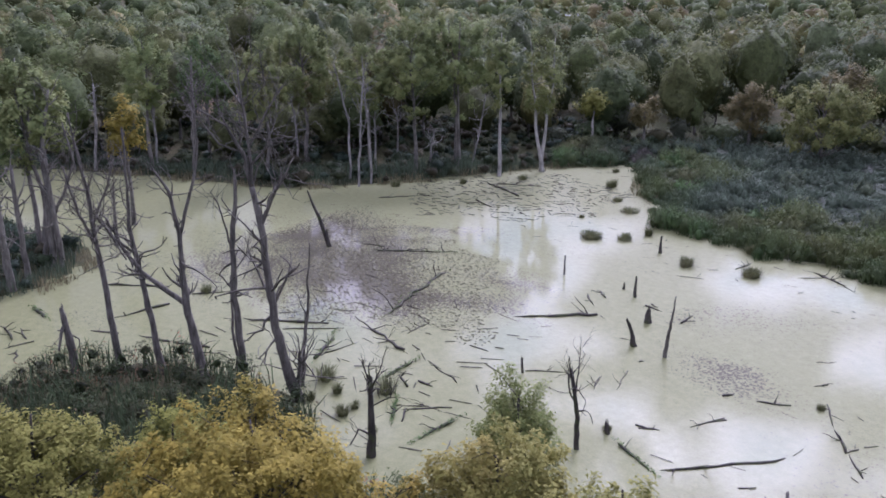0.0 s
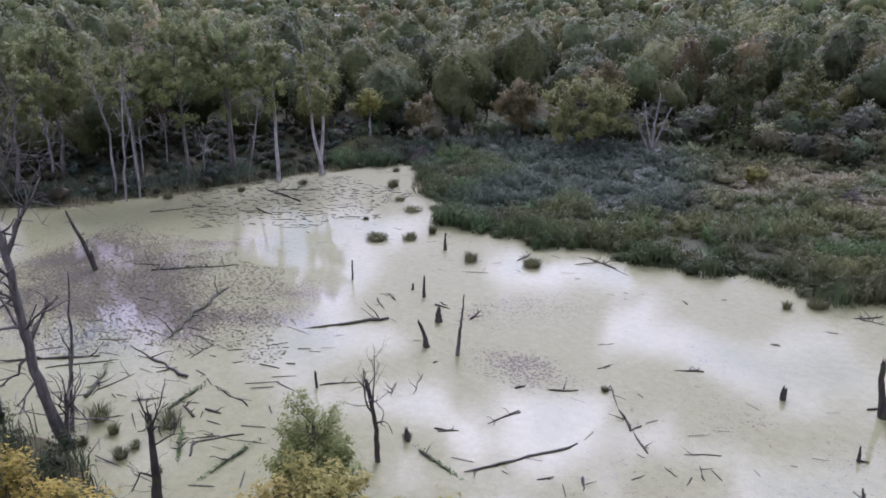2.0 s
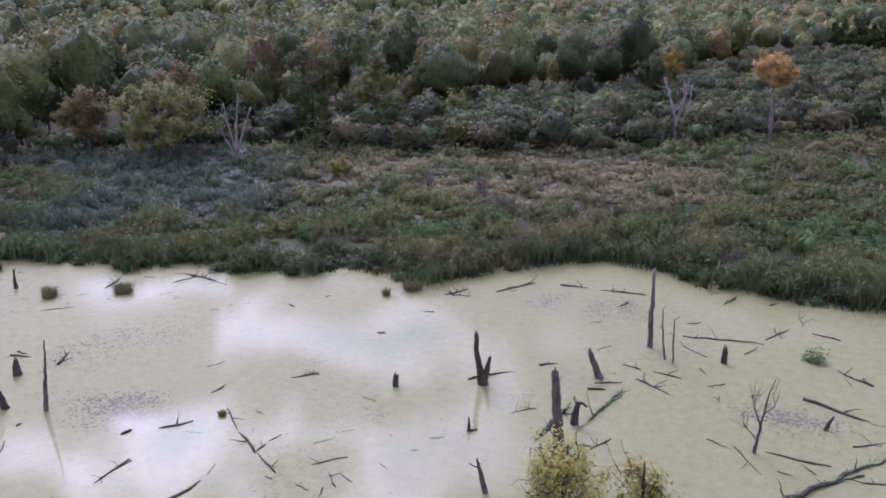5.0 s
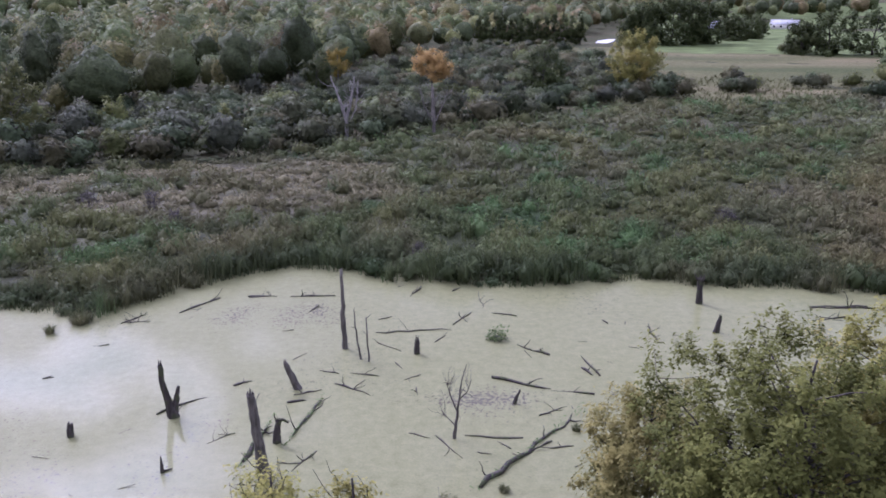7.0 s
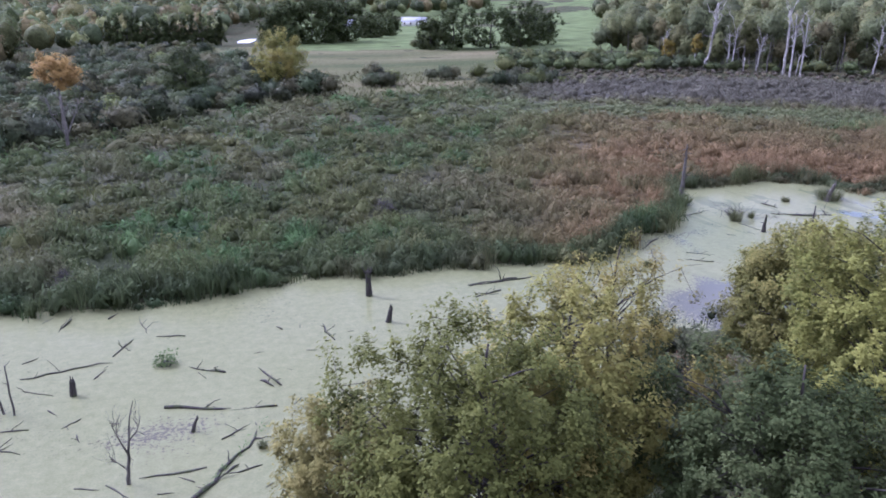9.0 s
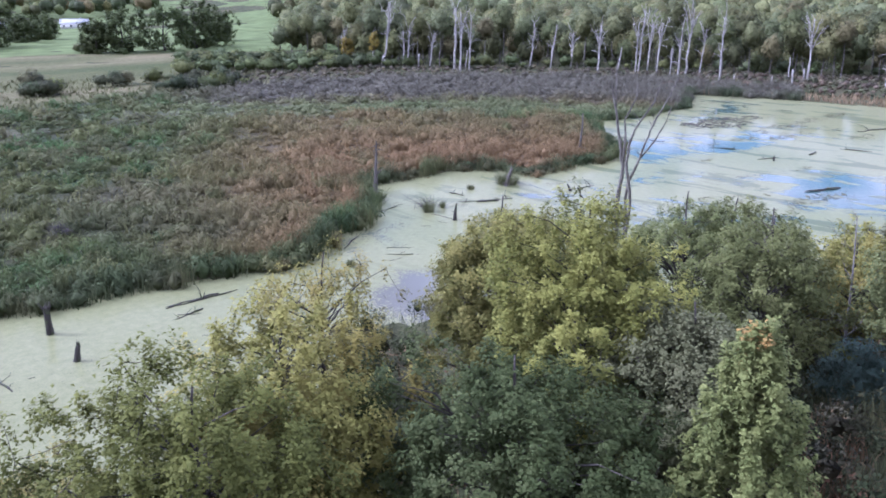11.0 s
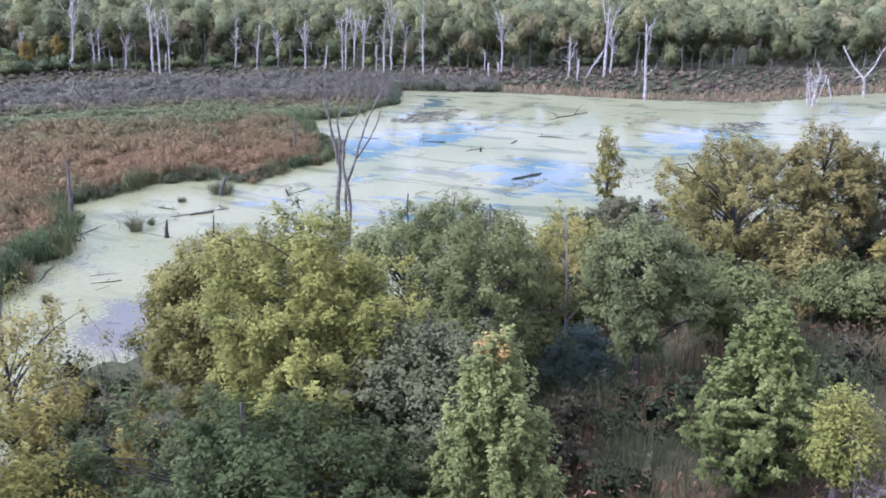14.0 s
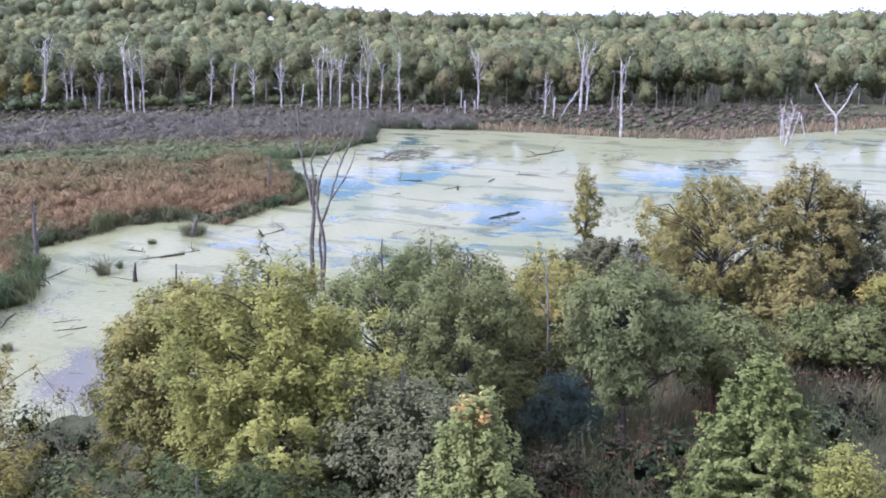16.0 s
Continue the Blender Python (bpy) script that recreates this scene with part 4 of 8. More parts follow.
def make_reeds(name, label, x, y, rng, blades, width, scale=1.0, tint=None, category="reeds"):
    """Tufts of blades, each a bent narrow strip."""
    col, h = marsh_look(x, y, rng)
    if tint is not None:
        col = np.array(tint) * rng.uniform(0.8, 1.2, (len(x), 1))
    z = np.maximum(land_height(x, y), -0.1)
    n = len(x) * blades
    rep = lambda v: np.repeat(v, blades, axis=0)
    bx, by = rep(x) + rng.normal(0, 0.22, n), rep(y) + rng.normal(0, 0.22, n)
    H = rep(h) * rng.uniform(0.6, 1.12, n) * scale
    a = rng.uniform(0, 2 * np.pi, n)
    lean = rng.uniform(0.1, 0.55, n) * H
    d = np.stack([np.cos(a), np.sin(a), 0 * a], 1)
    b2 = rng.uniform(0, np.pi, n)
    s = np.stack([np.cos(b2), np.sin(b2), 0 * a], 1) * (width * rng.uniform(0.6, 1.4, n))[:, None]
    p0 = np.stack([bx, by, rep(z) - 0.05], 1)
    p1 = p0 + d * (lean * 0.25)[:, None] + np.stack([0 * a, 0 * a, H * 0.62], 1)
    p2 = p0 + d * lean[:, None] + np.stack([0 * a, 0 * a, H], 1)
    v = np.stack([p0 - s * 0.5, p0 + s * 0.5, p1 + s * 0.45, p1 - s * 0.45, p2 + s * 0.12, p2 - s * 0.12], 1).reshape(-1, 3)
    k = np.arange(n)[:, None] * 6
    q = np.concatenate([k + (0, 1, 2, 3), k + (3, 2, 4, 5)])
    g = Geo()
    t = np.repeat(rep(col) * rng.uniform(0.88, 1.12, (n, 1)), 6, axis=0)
    g.add(v, q, t)
    ob = new(name, g.mesh(name, REED, tint=True))
    return tagged(ob, label, category, kind="stuff")


def make_sedge(name, label, x, y, rng, per, size, category="sedge", tint=None, height=1.0):
    """Bent tops of sedge and reed: short leaf strips over a lumpy sward."""
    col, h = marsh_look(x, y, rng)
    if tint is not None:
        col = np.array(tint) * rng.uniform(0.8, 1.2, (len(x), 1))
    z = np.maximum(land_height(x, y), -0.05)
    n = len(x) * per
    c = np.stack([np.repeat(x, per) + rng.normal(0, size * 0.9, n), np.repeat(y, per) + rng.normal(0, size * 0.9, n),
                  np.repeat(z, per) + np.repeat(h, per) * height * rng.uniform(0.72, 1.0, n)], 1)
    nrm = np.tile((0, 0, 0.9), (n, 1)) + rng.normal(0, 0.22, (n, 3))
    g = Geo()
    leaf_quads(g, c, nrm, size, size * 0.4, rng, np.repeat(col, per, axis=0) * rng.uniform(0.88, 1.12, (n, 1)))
    ob = new(name, g.mesh(name, REED, tint=True))
    return tagged(ob, label, category, kind="stuff")


def in_marsh(x, y, reach=0.0):
    az, d = azd(x, y)
    hi = np.interp(az, [-72, -60, -52, -44, -36, -28, -20, -12, -6, 0, 8, 16, 22, 26, 40, 60, 66, 70], [104, 118, 122, 121, 120, 115, 112, 116, 125, 135, 152, 172, 184, 195, 222, 220, 212, 212])
    dry = ~inside(POND, x, y)
    if reach:      # reeds stand out into the shallows
        dry = dry | (edge_distance(POND, x, y) < reach)
    return dry & (az > -58) & (az < 66) & (d < hi) & (d > 50) & (y > 45)


def make_sward():
    """The matted, lumpy growth under the reed tops, as one uneven sheet."""
    rng = np.random.default_rng(66)
    step = 0.9
    gx, gy = np.arange(-110, 182, step), np.arange(46, 228, step)
    X, Y = np.meshgrid(gx, gy)
    x, y = X.ravel() + rng.uniform(-0.3, 0.3, X.size), Y.ravel() + rng.uniform(-0.3, 0.3, X.size)
    keep = in_marsh(x, y) & (edge_distance(POND, x, y) > 2.4)
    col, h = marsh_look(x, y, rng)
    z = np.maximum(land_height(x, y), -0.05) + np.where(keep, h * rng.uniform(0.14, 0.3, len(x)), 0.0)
    i, j = np.meshgrid(np.arange(len(gy) - 1), np.arange(len(gx) - 1), indexing="ij")
    k = (i * len(gx) + j).ravel()
    q = np.stack([k, k + 1, k + 1 + len(gx), k + len(gx)], 1)
    q = q[keep[q].all(1)]
    used = np.unique(q)
    back = np.zeros(len(x), np.int64)
    back[used] = np.arange(len(used))
    g = Geo()
    # the mat's colour is cut to 0.6, painted-in shade beneath the tops
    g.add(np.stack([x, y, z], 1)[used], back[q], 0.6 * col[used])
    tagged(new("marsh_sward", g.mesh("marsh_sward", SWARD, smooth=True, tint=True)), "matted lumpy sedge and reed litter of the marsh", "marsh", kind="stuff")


make_sward()


def near_edge(lo, hi, rest=lambda x, y: True):
    def test(x, y):
        e = edge_distance(POND, x, y) * np.where(inside(POND, x, y), -1.0, 1.0) + 1.2 + 3.0 * (field_noise(x, y, 3.2, 14) - 0.58)      # a ragged reed edge
        thin = field_noise(x, y, 1.7, 44) < 0.36 * field_noise(x, y, 0.31, 7) + 0.16     # hollows between tussocks
        return in_marsh(x, y, 1.6) & (e >= lo) & (e < hi) & ~(thin & (e > 3.0)) & rest(x, y)
    return test


BOX = (-115, 44, 185, 232)


def make_tussocks(name, label, x, y, rng, width, variants, tall=1.0):
    """Domed tussocks of sedge and reed, each clad in its own blades."""
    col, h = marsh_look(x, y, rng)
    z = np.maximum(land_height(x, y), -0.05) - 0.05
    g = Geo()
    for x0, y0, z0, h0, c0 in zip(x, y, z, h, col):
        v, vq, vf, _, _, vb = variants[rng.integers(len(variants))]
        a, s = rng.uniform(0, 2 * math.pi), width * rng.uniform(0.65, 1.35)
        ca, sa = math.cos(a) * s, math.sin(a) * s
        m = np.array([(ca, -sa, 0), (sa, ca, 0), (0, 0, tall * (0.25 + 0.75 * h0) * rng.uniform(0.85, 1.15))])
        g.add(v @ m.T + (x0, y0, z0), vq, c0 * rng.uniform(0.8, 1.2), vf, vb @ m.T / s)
    ob = new(name, g.mesh(name, REED, smooth=True, tint=True))
    return tagged(ob, label, "sedge", kind="stuff")


V_TUSSOCK = [woodland_variant(s, 1.0, 1.0, 54, 6, 3, 0.58, base=-0.25, lobes=7, loose=0.55, core=0.72, aspect=0.2, hang=hg) for s, hg in ((51, 1.2), (52, -1.4), (53, -0.8), (54, -2.0))]
for lo, hi, step, width in ((0.2, 9, 1.25, 1.0), (9, 26, 1.6, 1.25), (26, 55, 2.2, 1.6), (55, 200, 3.4, 2.4)):
    xs, ys = scatter(RNG, near_edge(lo, hi), BOX, step, 0.5)
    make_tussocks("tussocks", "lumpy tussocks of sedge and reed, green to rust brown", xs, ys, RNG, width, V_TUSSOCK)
for lo, hi, step, blades, width in ((0, 4, 0.45, 5, 0.05), (4, 14, 0.8, 4, 0.075), (14, 45, 1.4, 4, 0.11), (45, 200, 2.4, 4, 0.17)):
    xs, ys = scatter(RNG, near_edge(lo, hi), BOX, step, 0.5)
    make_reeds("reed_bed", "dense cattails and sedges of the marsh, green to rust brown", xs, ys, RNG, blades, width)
for lo, hi, step, per, size in ((0.3, 10, 0.7, 4, 0.34), (10, 25, 1.0, 4, 0.42), (25, 50, 1.5, 4, 0.6), (50, 200, 2.4, 4, 0.9)):
    xs, ys = scatter(RNG, near_edge(lo, hi), BOX, step, 0.5)
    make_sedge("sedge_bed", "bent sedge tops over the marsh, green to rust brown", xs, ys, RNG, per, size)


# ---------------------------------------------------------------- near bank trees
def bank_tree(label, x, y, h, r, base, mat, bark, seed, **kw):
    """A tree on the near bank; h is its top above the pond."""
    g = max(0.0, float(land_height(x, y)))
    opts = dict(more=5.2, size=0.62, per=125)
    opts.update(kw)
    if "per" in kw:
        opts["more"], opts["per"] = 4.2, int(kw["per"] * 0.42)
    return make_tree("tree", label, "tree", x, y, h - g, r, max(0.5, base - 0.4 * g), mat, bark, seed, **opts)


bank_tree("golden yellow leafy tree on the near bank", -19.6, -0.2, 11.0, 4.4, 2.0, LEAF_GOLD, BARK_DARK, 101, clumps=75)
bank_tree("olive green leafy tree beside the golden one", -25.5, -6.0, 9.6, 3.8, 1.5, LEAF_LIME, BARK_DARK, 102, clumps=55)
bank_tree("slender fresh green sapling crown above gold trees", -19.8, 8.9, 9.7, 1.9, 4.0, LEAF_SPRING, BARK_DARK, 103, clumps=30, size=0.55, leaf=0.115)
bank_tree("gold and brown leafy tree at the water's edge", -16.2, 6.0, 10.0, 3.6, 1.5, LEAF_OLIVE, BARK_DARK, 104, clumps=65)
bank_tree("golden olive tree low over the water", -13.2, 8.2, 10.0, 2.8, 1.0, LEAF_GOLDGREEN, BARK_DARK, 119, clumps=48)
bank_tree("small golden tree beside the larger one", -17.6, 3.2, 8.6, 1.8, 1.0, LEAF_GOLD, BARK_DARK, 141, clumps=30)
bank_tree("golden olive tree with spreading limbs on the bank", 10.2, 21.3, 13.3, 5.4, 2.0, LEAF_BRONZE, BARK_DARK, 105, clumps=90)
bank_tree("golden leafy tree above the bank", 14.3, 23.5, 13.0, 4.6, 2.0, LEAF_OLIVE, BARK_DARK, 106, clumps=80)
bank_tree("dark green broadleaf tree", 19.0, 18.3, 12.2, 5.7, 2.0, LEAF_DARK, BARK_DARK, 107, clumps=95)
bank_tree("sparse olive brown leafy tree with bare twigs", 22.6, 32.8, 11.4, 4.0, 3.0, LEAF_OLIVE, BARK_DARK, 108, clumps=34, size=0.7, per=150, twigs=60)
bank_tree("olive green tree leaning over the water", 29.7, 28.5, 13.7, 5.0, 1.0, LEAF_GOLDGREEN, BARK_DARK, 209, clumps=120)
bank_tree("bright yellow-green leafy tree", 26.4, 21.2, 15.2, 4.5, 1.5, LEAF_LIME, BARK_DARK, 110, clumps=95)
bank_tree("grey-brown fading leafy tree", 26.3, 16.6, 12.4, 3.2, 1.5, LEAF_GREY, BARK_DARK, 111, clumps=70)
bank_tree("pale green conical tree with rusty top", 22.9, 12.7, 13.1, 2.7, 1.0, LEAF_PALE, BARK_DARK, 112, clumps=120, shape="spray", size=0.5, per=200, more=2.6, tip=LEAF_ORANGE)
bank_tree("feathery light green young tree", 31.2, 6.5, 12.0, 2.7, 0.6, LEAF_SPRING, BARK_DARK, 113, clumps=190, shape="spray", flat=0.55, size=0.36, per=150)
bank_tree("olive leafy tree behind the bright one", 38.3, 24.0, 13.2, 4.6, 2.0, LEAF_MOSS, BARK_DARK, 114, clumps=70, per=210, leaf=0.155)
bank_tree("golden green leafy tree", 36.0, 18.5, 13.3, 4.0, 2.0, LEAF_MOSS, BARK_DARK, 115, clumps=60, per=210, leaf=0.155)
bank_tree("tall grey-green tree with bare lower trunk", 37.5, 12.2, 13.4, 3.6, 3.8, LEAF_DUSTY, BARK_DARK, 116, clumps=75, per=220, leaf=0.155)
bank_tree("rounded dull green leafy tree", 47.0, 18.8, 9.6, 3.8, 1.5, LEAF_OLIVE, BARK_DARK, 117, clumps=55, per=180, leaf=0.18)
bank_tree("large golden brown tree beyond the others", 58.5, 11.4, 13.8, 6.0, 2.0, LEAF_UMBER, BARK_DARK, 118, clumps=90, per=180, leaf=0.19)


# ---------------------------------------------------------------- dead wood
def standing_snag(label, mat, x, y, seed, twigs, twig_len, lines, forks=0):
    """A dead stem with its main limbs along given lines (offsets from its foot, and half widths), and bare twigs on them."""
    rng = np.random.default_rng(seed)
    root = thing("dead_tree" if lines[0][-1][2] > 2.2 else "stump", label, "dead tree" if lines[0][-1][2] > 2.2 else "stump", x, y,
                 0.0 if inside(POND, np.array([x]), np.array([y]))[0] else float(land_height(x, y)) - 0.1)
    for i, ln in enumerate(lines):
        g = Geo()
        p = np.array(ln)
        if i == 0:
            foot = p[0].copy()
            foot[2] -= 0.6
            foot[3] *= 1.25
            p = np.vstack([foot, p])
        m = 4
        pts, rad = [], []
        for a, b in zip(p[:-1], p[1:]):
            for f in np.arange(m) / m:
                q = a + (b - a) * f
                w = 0.05 * np.linalg.norm(b[:3] - a[:3]) / m
                pts.append(q[:3] + rng.normal(0, w, 3) * (0 if f == 0 else 1))
                rad.append(q[3])
        pts.append(p[-1, :3])
        rad.append(p[-1, 3])
        if i:   # limbs also reach a little towards or away from the viewer's side
            off = rng.normal(0, 0.5) * np.linspace(0, 1, len(pts))[:, None] * np.array([p[-1][1] - p[0][1], p[0][0] - p[-1][0], 0])
            pts = np.array(pts) + off
        tube(g, pts, rad, 8 if i == 0 else 6, rng, 0.07)
        r_end = rad[-1]
        if i == 0 and r_end > 0.05:
            for a in np.arange(4) * 1.57 + rng.uniform(0, 1):
                o = np.array([math.cos(a), math.sin(a), 0]) * r_end * 0.55
                tube(g, [pts[-1] + o - (0, 0, 0.05), pts[-1] + o * 1.1 + (0, 0, rng.uniform(0.5, 2.6) * r_end)], [r_end * 0.42, 0.008], 4)
        g.part("trunk" if i == 0 else "limb", mat, root)
    stem = np.array(lines[0])
    turn = rng.uniform(0, 2 * np.pi)
    for i in range(forks):     # steep bare forks high on the stem, each splitting once or twice
        g = Geo()
        z = stem[-1, 2] * rng.uniform(0.42, 0.85)
        s = np.array([np.interp(z, stem[:, 2], stem[:, j]) for j in range(4)])
        a = turn + i * 2.4 + rng.normal(0, 0.4)
        L = stem[-1, 2] * rng.uniform(0.25, 0.46)
        tip = s[:3] + np.array([math.cos(a), math.sin(a), 0]) * L * rng.uniform(0.3, 0.62) + (0, 0, L)
        pts = bend(s[:3], tip, rng, sag=0.08 * L, wobble=0.05)
        tube(g, pts, np.linspace(s[3] * 0.62, 0.04, len(pts)), 5, rng, 0.05)
        for _ in range(3):
            k = rng.integers(1, len(pts) - 1)
            b = a + rng.normal(0, 1.1)
            end = pts[k] + np.array([math.cos(b) * 0.45, math.sin(b) * 0.45, rng.uniform(0.5, 1.0)]) * L * rng.uniform(0.3, 0.55)
            tube(g, bend(pts[k], end, rng, wobble=0.05), np.linspace(s[3] * 0.34, 0.03, 5), 4)
        g.part("limb", mat, root)
    if twigs:
        g = Geo()
        for _ in range(twigs):
            ln = np.array(lines[rng.integers(len(lines))])
            k = rng.uniform(0.35, 1.0) * (len(ln) - 1)
            a, b = ln[int(k)], ln[min(len(ln) - 1, int(k) + 1)]
            s = a + (b - a) * (k - int(k))
            d = unit(unit(b[:3] - a[:3] + 1e-6) * 0.5 + rng.standard_normal(3) * 0.8 + np.array([0, 0, 0.35]))
            L = twig_len * rng.uniform(0.45, 1.25)
            q = [s[:3]]
            for _ in range(4):
                d = unit(d + 0.25 * rng.standard_normal(3) + np.array([0, 0, 0.06]))
                q.append(q[-1] + d * L / 4)
            r0 = max(0.00022 * math.hypot(x, y), min(max(0.012, s[3] * 0.45), 0.09))
            tube(g, q, np.linspace(r0, r0 * 0.35, 5), 4, cap=False)
            for _ in range(2):
                b0 = q[rng.integers(1, 5)]
                e = b0 + unit(d + 0.8 * rng.standard_normal(3)) * L * rng.uniform(0.25, 0.55)
                tube(g, bend(b0, e, rng, n=3), (r0 * 0.6, r0 * 0.45, r0 * 0.25), 3, cap=False)
        g.part("branch", mat, root, kind="stuff")
    return root


LOG_SEED = [500]


def float_log(look_of, x1, y1, x2, y2, r, branches=0):
    """A drowned log lying half under the duckweed."""
    LOG_SEED[0] += 1
    rng = np.random.default_rng(LOG_SEED[0])
    L = math.hypot(x2 - x1, y2 - y1)
    size = "long" if L > 5 else "short" if L < 1.6 else "slim"
    label = {"dark": size + " dark waterlogged log lying in duckweed", "mossy": size + " mossy half-sunken log in the pond"}[look_of]
    r = max(0.028, r * 0.68)
    root = thing("log", label, "log", (x1 + x2) / 2, (y1 + y2) / 2, 0.0, math.degrees(math.atan2(y2 - y1, x2 - x1)), group="logs floating in the pond")
    g = Geo()
    n = max(5, min(12, int(L / 0.6)))
    f = np.linspace(-0.5, 0.5, n)
    pts = np.stack([f * L, rng.normal(0, 0.045 * L / n ** 0.5, n), r * (0.35 + 0.25 * rng.standard_normal(n)) + np.linspace(-0.4, 0.6, n) * r * rng.uniform(-1, 1)], 1)
    rad = r * np.linspace(0.5, 1.2, n) * (1 + 0.14 * rng.standard_normal(n))
    rad[0] *= 0.3
    rad[-1] *= 0.6
    if rng.uniform() < 0.5:
        rad = rad[::-1]
    tube(g, pts, rad, 8 if r > 0.1 else 6, rng, 0.1)
    g.part("trunk", WOOD_WET, root)
    nb = branches if branches else int(rng.integers(1, 5)) if L > 1.5 else int(rng.integers(0, 2))
    if nb:
        b = Geo()
        for _ in range(nb):
            k = rng.integers(1, n - 1)
            d = unit(np.array([rng.uniform(-0.6, 0.9), rng.choice([-1, 1]) * rng.uniform(0.3, 1), rng.uniform(0.0, 0.8)]))
            e = pts[k] + d * rng.uniform(0.3, 0.25 * L + 0.4)
            e[2] = max(e[2], 0.02)
            tube(b, bend(pts[k], e, rng, n=4), np.linspace(min(r * 0.5, 0.06), 0.012, 4), 4)
        b.part("branch", WOOD_WET, root, kind="stuff")
    if look_of == "mossy":
        m = Geo()
        c = pts[rng.integers(0, n, 90)] + rng.normal(0, 1, (90, 3)) * np.array([L / n, r * 0.6, r * 0.25]) + np.array([0, 0, r * 0.75])
        leaf_quads(m, c, np.tile((0, 0, 1.0), (90, 1)), 0.28, 0.07, rng)
        m.part("moss", LEAF_GREEN, root, kind="stuff")
    return root


def hummock(look_of, x, y, r, h):
    """A small grassy island round a sunken stump."""
    LOG_SEED[0] += 1
    rng = np.random.default_rng(LOG_SEED[0])
    label = {"green": "grassy sedge hummock rising from the pond", "leafy": "leafy green shoots on a floating branch pile", "brush": "grey pile of dead brush in shallow water"}[look_of]
    root = thing("hummock", label, "grass clump", x, y, 0, group="hummocks in the pond")
    g = Geo()
    tube(g, [(0, 0, -0.5), (0, 0, 0.02), (0, 0, h * 0.14), (0, 0, h * 0.2)], [r * 0.6, r * 0.55, r * 0.3, r * 0.08], 9, rng, 0.12)
    g.part("mound", WOOD_WET, root)
    b = Geo()
    if look_of == "brush":
        for _ in range(46):
            s = np.array([rng.normal(0, r * 0.5), rng.normal(0, r * 0.3), 0.0])
            e = s + np.array([rng.normal(0, r * 0.7), rng.normal(0, r * 0.6), rng.uniform(0.2, 1) * h])
            tube(b, bend(s, e, rng, n=4), np.linspace(0.03, 0.008, 4), 4, cap=False)
        b.part("branch", WOOD_GREY, root, kind="stuff")
        return root
    n = int(min(420, 130 + 120 * r * r))
    a = rng.uniform(0, 2 * np.pi, n)
    rr = r * np.sqrt(rng.uniform(0, 0.8, n))
    p0 = np.stack([rr * np.cos(a), rr * np.sin(a), h * 0.15 * (1 - rr / r)], 1)
    H = h * rng.uniform(0.35, 1.15, n)
    d = np.stack([np.cos(a), np.sin(a), 0 * a], 1)
    if look_of == "leafy":
        leaf_quads(b, p0 + np.stack([0 * a, 0 * a, H * rng.uniform(0, 1, n)], 1), np.tile((0, 0, 1.0), (n, 1)), 0.2, 0.12, rng)
        b.part("leaves", LEAF_GREEN, root, kind="stuff")
        return root
    s = np.cross(d, (0, 0, 1.0)) * 0.02
    p1 = p0 + d * (H * 0.15)[:, None] + np.stack([0 * a, 0 * a, H * 0.65], 1)
    p2 = p0 + d * (H * rng.uniform(0.25, 0.8, n))[:, None] + np.stack([0 * a, 0 * a, H * rng.uniform(0.6, 1.0, n)], 1)
    v = np.stack([p0 - s, p0 + s, p1 + s * 0.8, p1 - s * 0.8, p2 + s * 0.2, p2 - s * 0.2], 1).reshape(-1, 3)
    k = np.arange(n)[:, None] * 6
    b.add(v, np.concatenate([k + (0, 1, 2, 3), k + (3, 2, 4, 5)]))
    b.part("grass", SEDGE, root, kind="stuff")
    return root


SEDGE = leaf_material("sedge_blades", (0.055, 0.065, 0.03), (0.11, 0.12, 0.055), (0.2, 0.19, 0.10))

standing_snag("big dead grey tree leaning from the near bank, bare branches", WOOD_GREY, -40.03, 6.74, 201, 130, 2.6, [[(0.00, 0.00, 0.00, 0.393), (-0.13, -0.47, 2.06, 0.295), (-0.26, -0.97, 4.45, 0.246), (-0.31, -1.14, 7.08, 0.213), (-0.37, -1.36, 10.23, 0.180), (-0.46, -1.70, 12.37, 0.148)], [(-0.37, -1.36, 10.23, 0.115), (-0.21, -0.77, 11.73, 0.098), (-0.08, -0.30, 12.61, 0.066), (0.13, 0.47, 14.07, 0.033)], [(-0.46, -1.70, 12.37, 0.131), (-0.54, -2.00, 14.15, 0.098), (-0.73, -2.71, 15.62, 0.066), (-1.07, -3.98, 16.50, 0.033)], [(-0.46, -1.70, 12.37, 0.115), (-0.46, -1.71, 14.43, 0.082), (-0.50, -1.85, 16.45, 0.066), (-0.54, -1.99, 18.40, 0.033)], [(-0.46, -1.71, 14.43, 0.066), (-0.21, -0.80, 16.13, 0.049), (0.03, 0.09, 17.53, 0.025)], [(-0.54, -2.00, 14.15, 0.066), (-0.82, -3.04, 14.77, 0.049), (-1.14, -4.22, 16.78, 0.025)], [(-0.50, -1.85, 16.45, 0.049), (-0.70, -2.58, 17.58, 0.033), (-0.92, -3.41, 18.70, 0.016)], [(-0.48, -1.79, 13.26, 0.066), (-0.24, -0.89, 14.41, 0.049), (-0.07, -0.25, 16.12, 0.025)], [(0.01, 0.03, 0.63, 0.148), (0.06, 0.21, 1.99, 0.115), (0.06, 0.22, 2.85, 0.098)]])
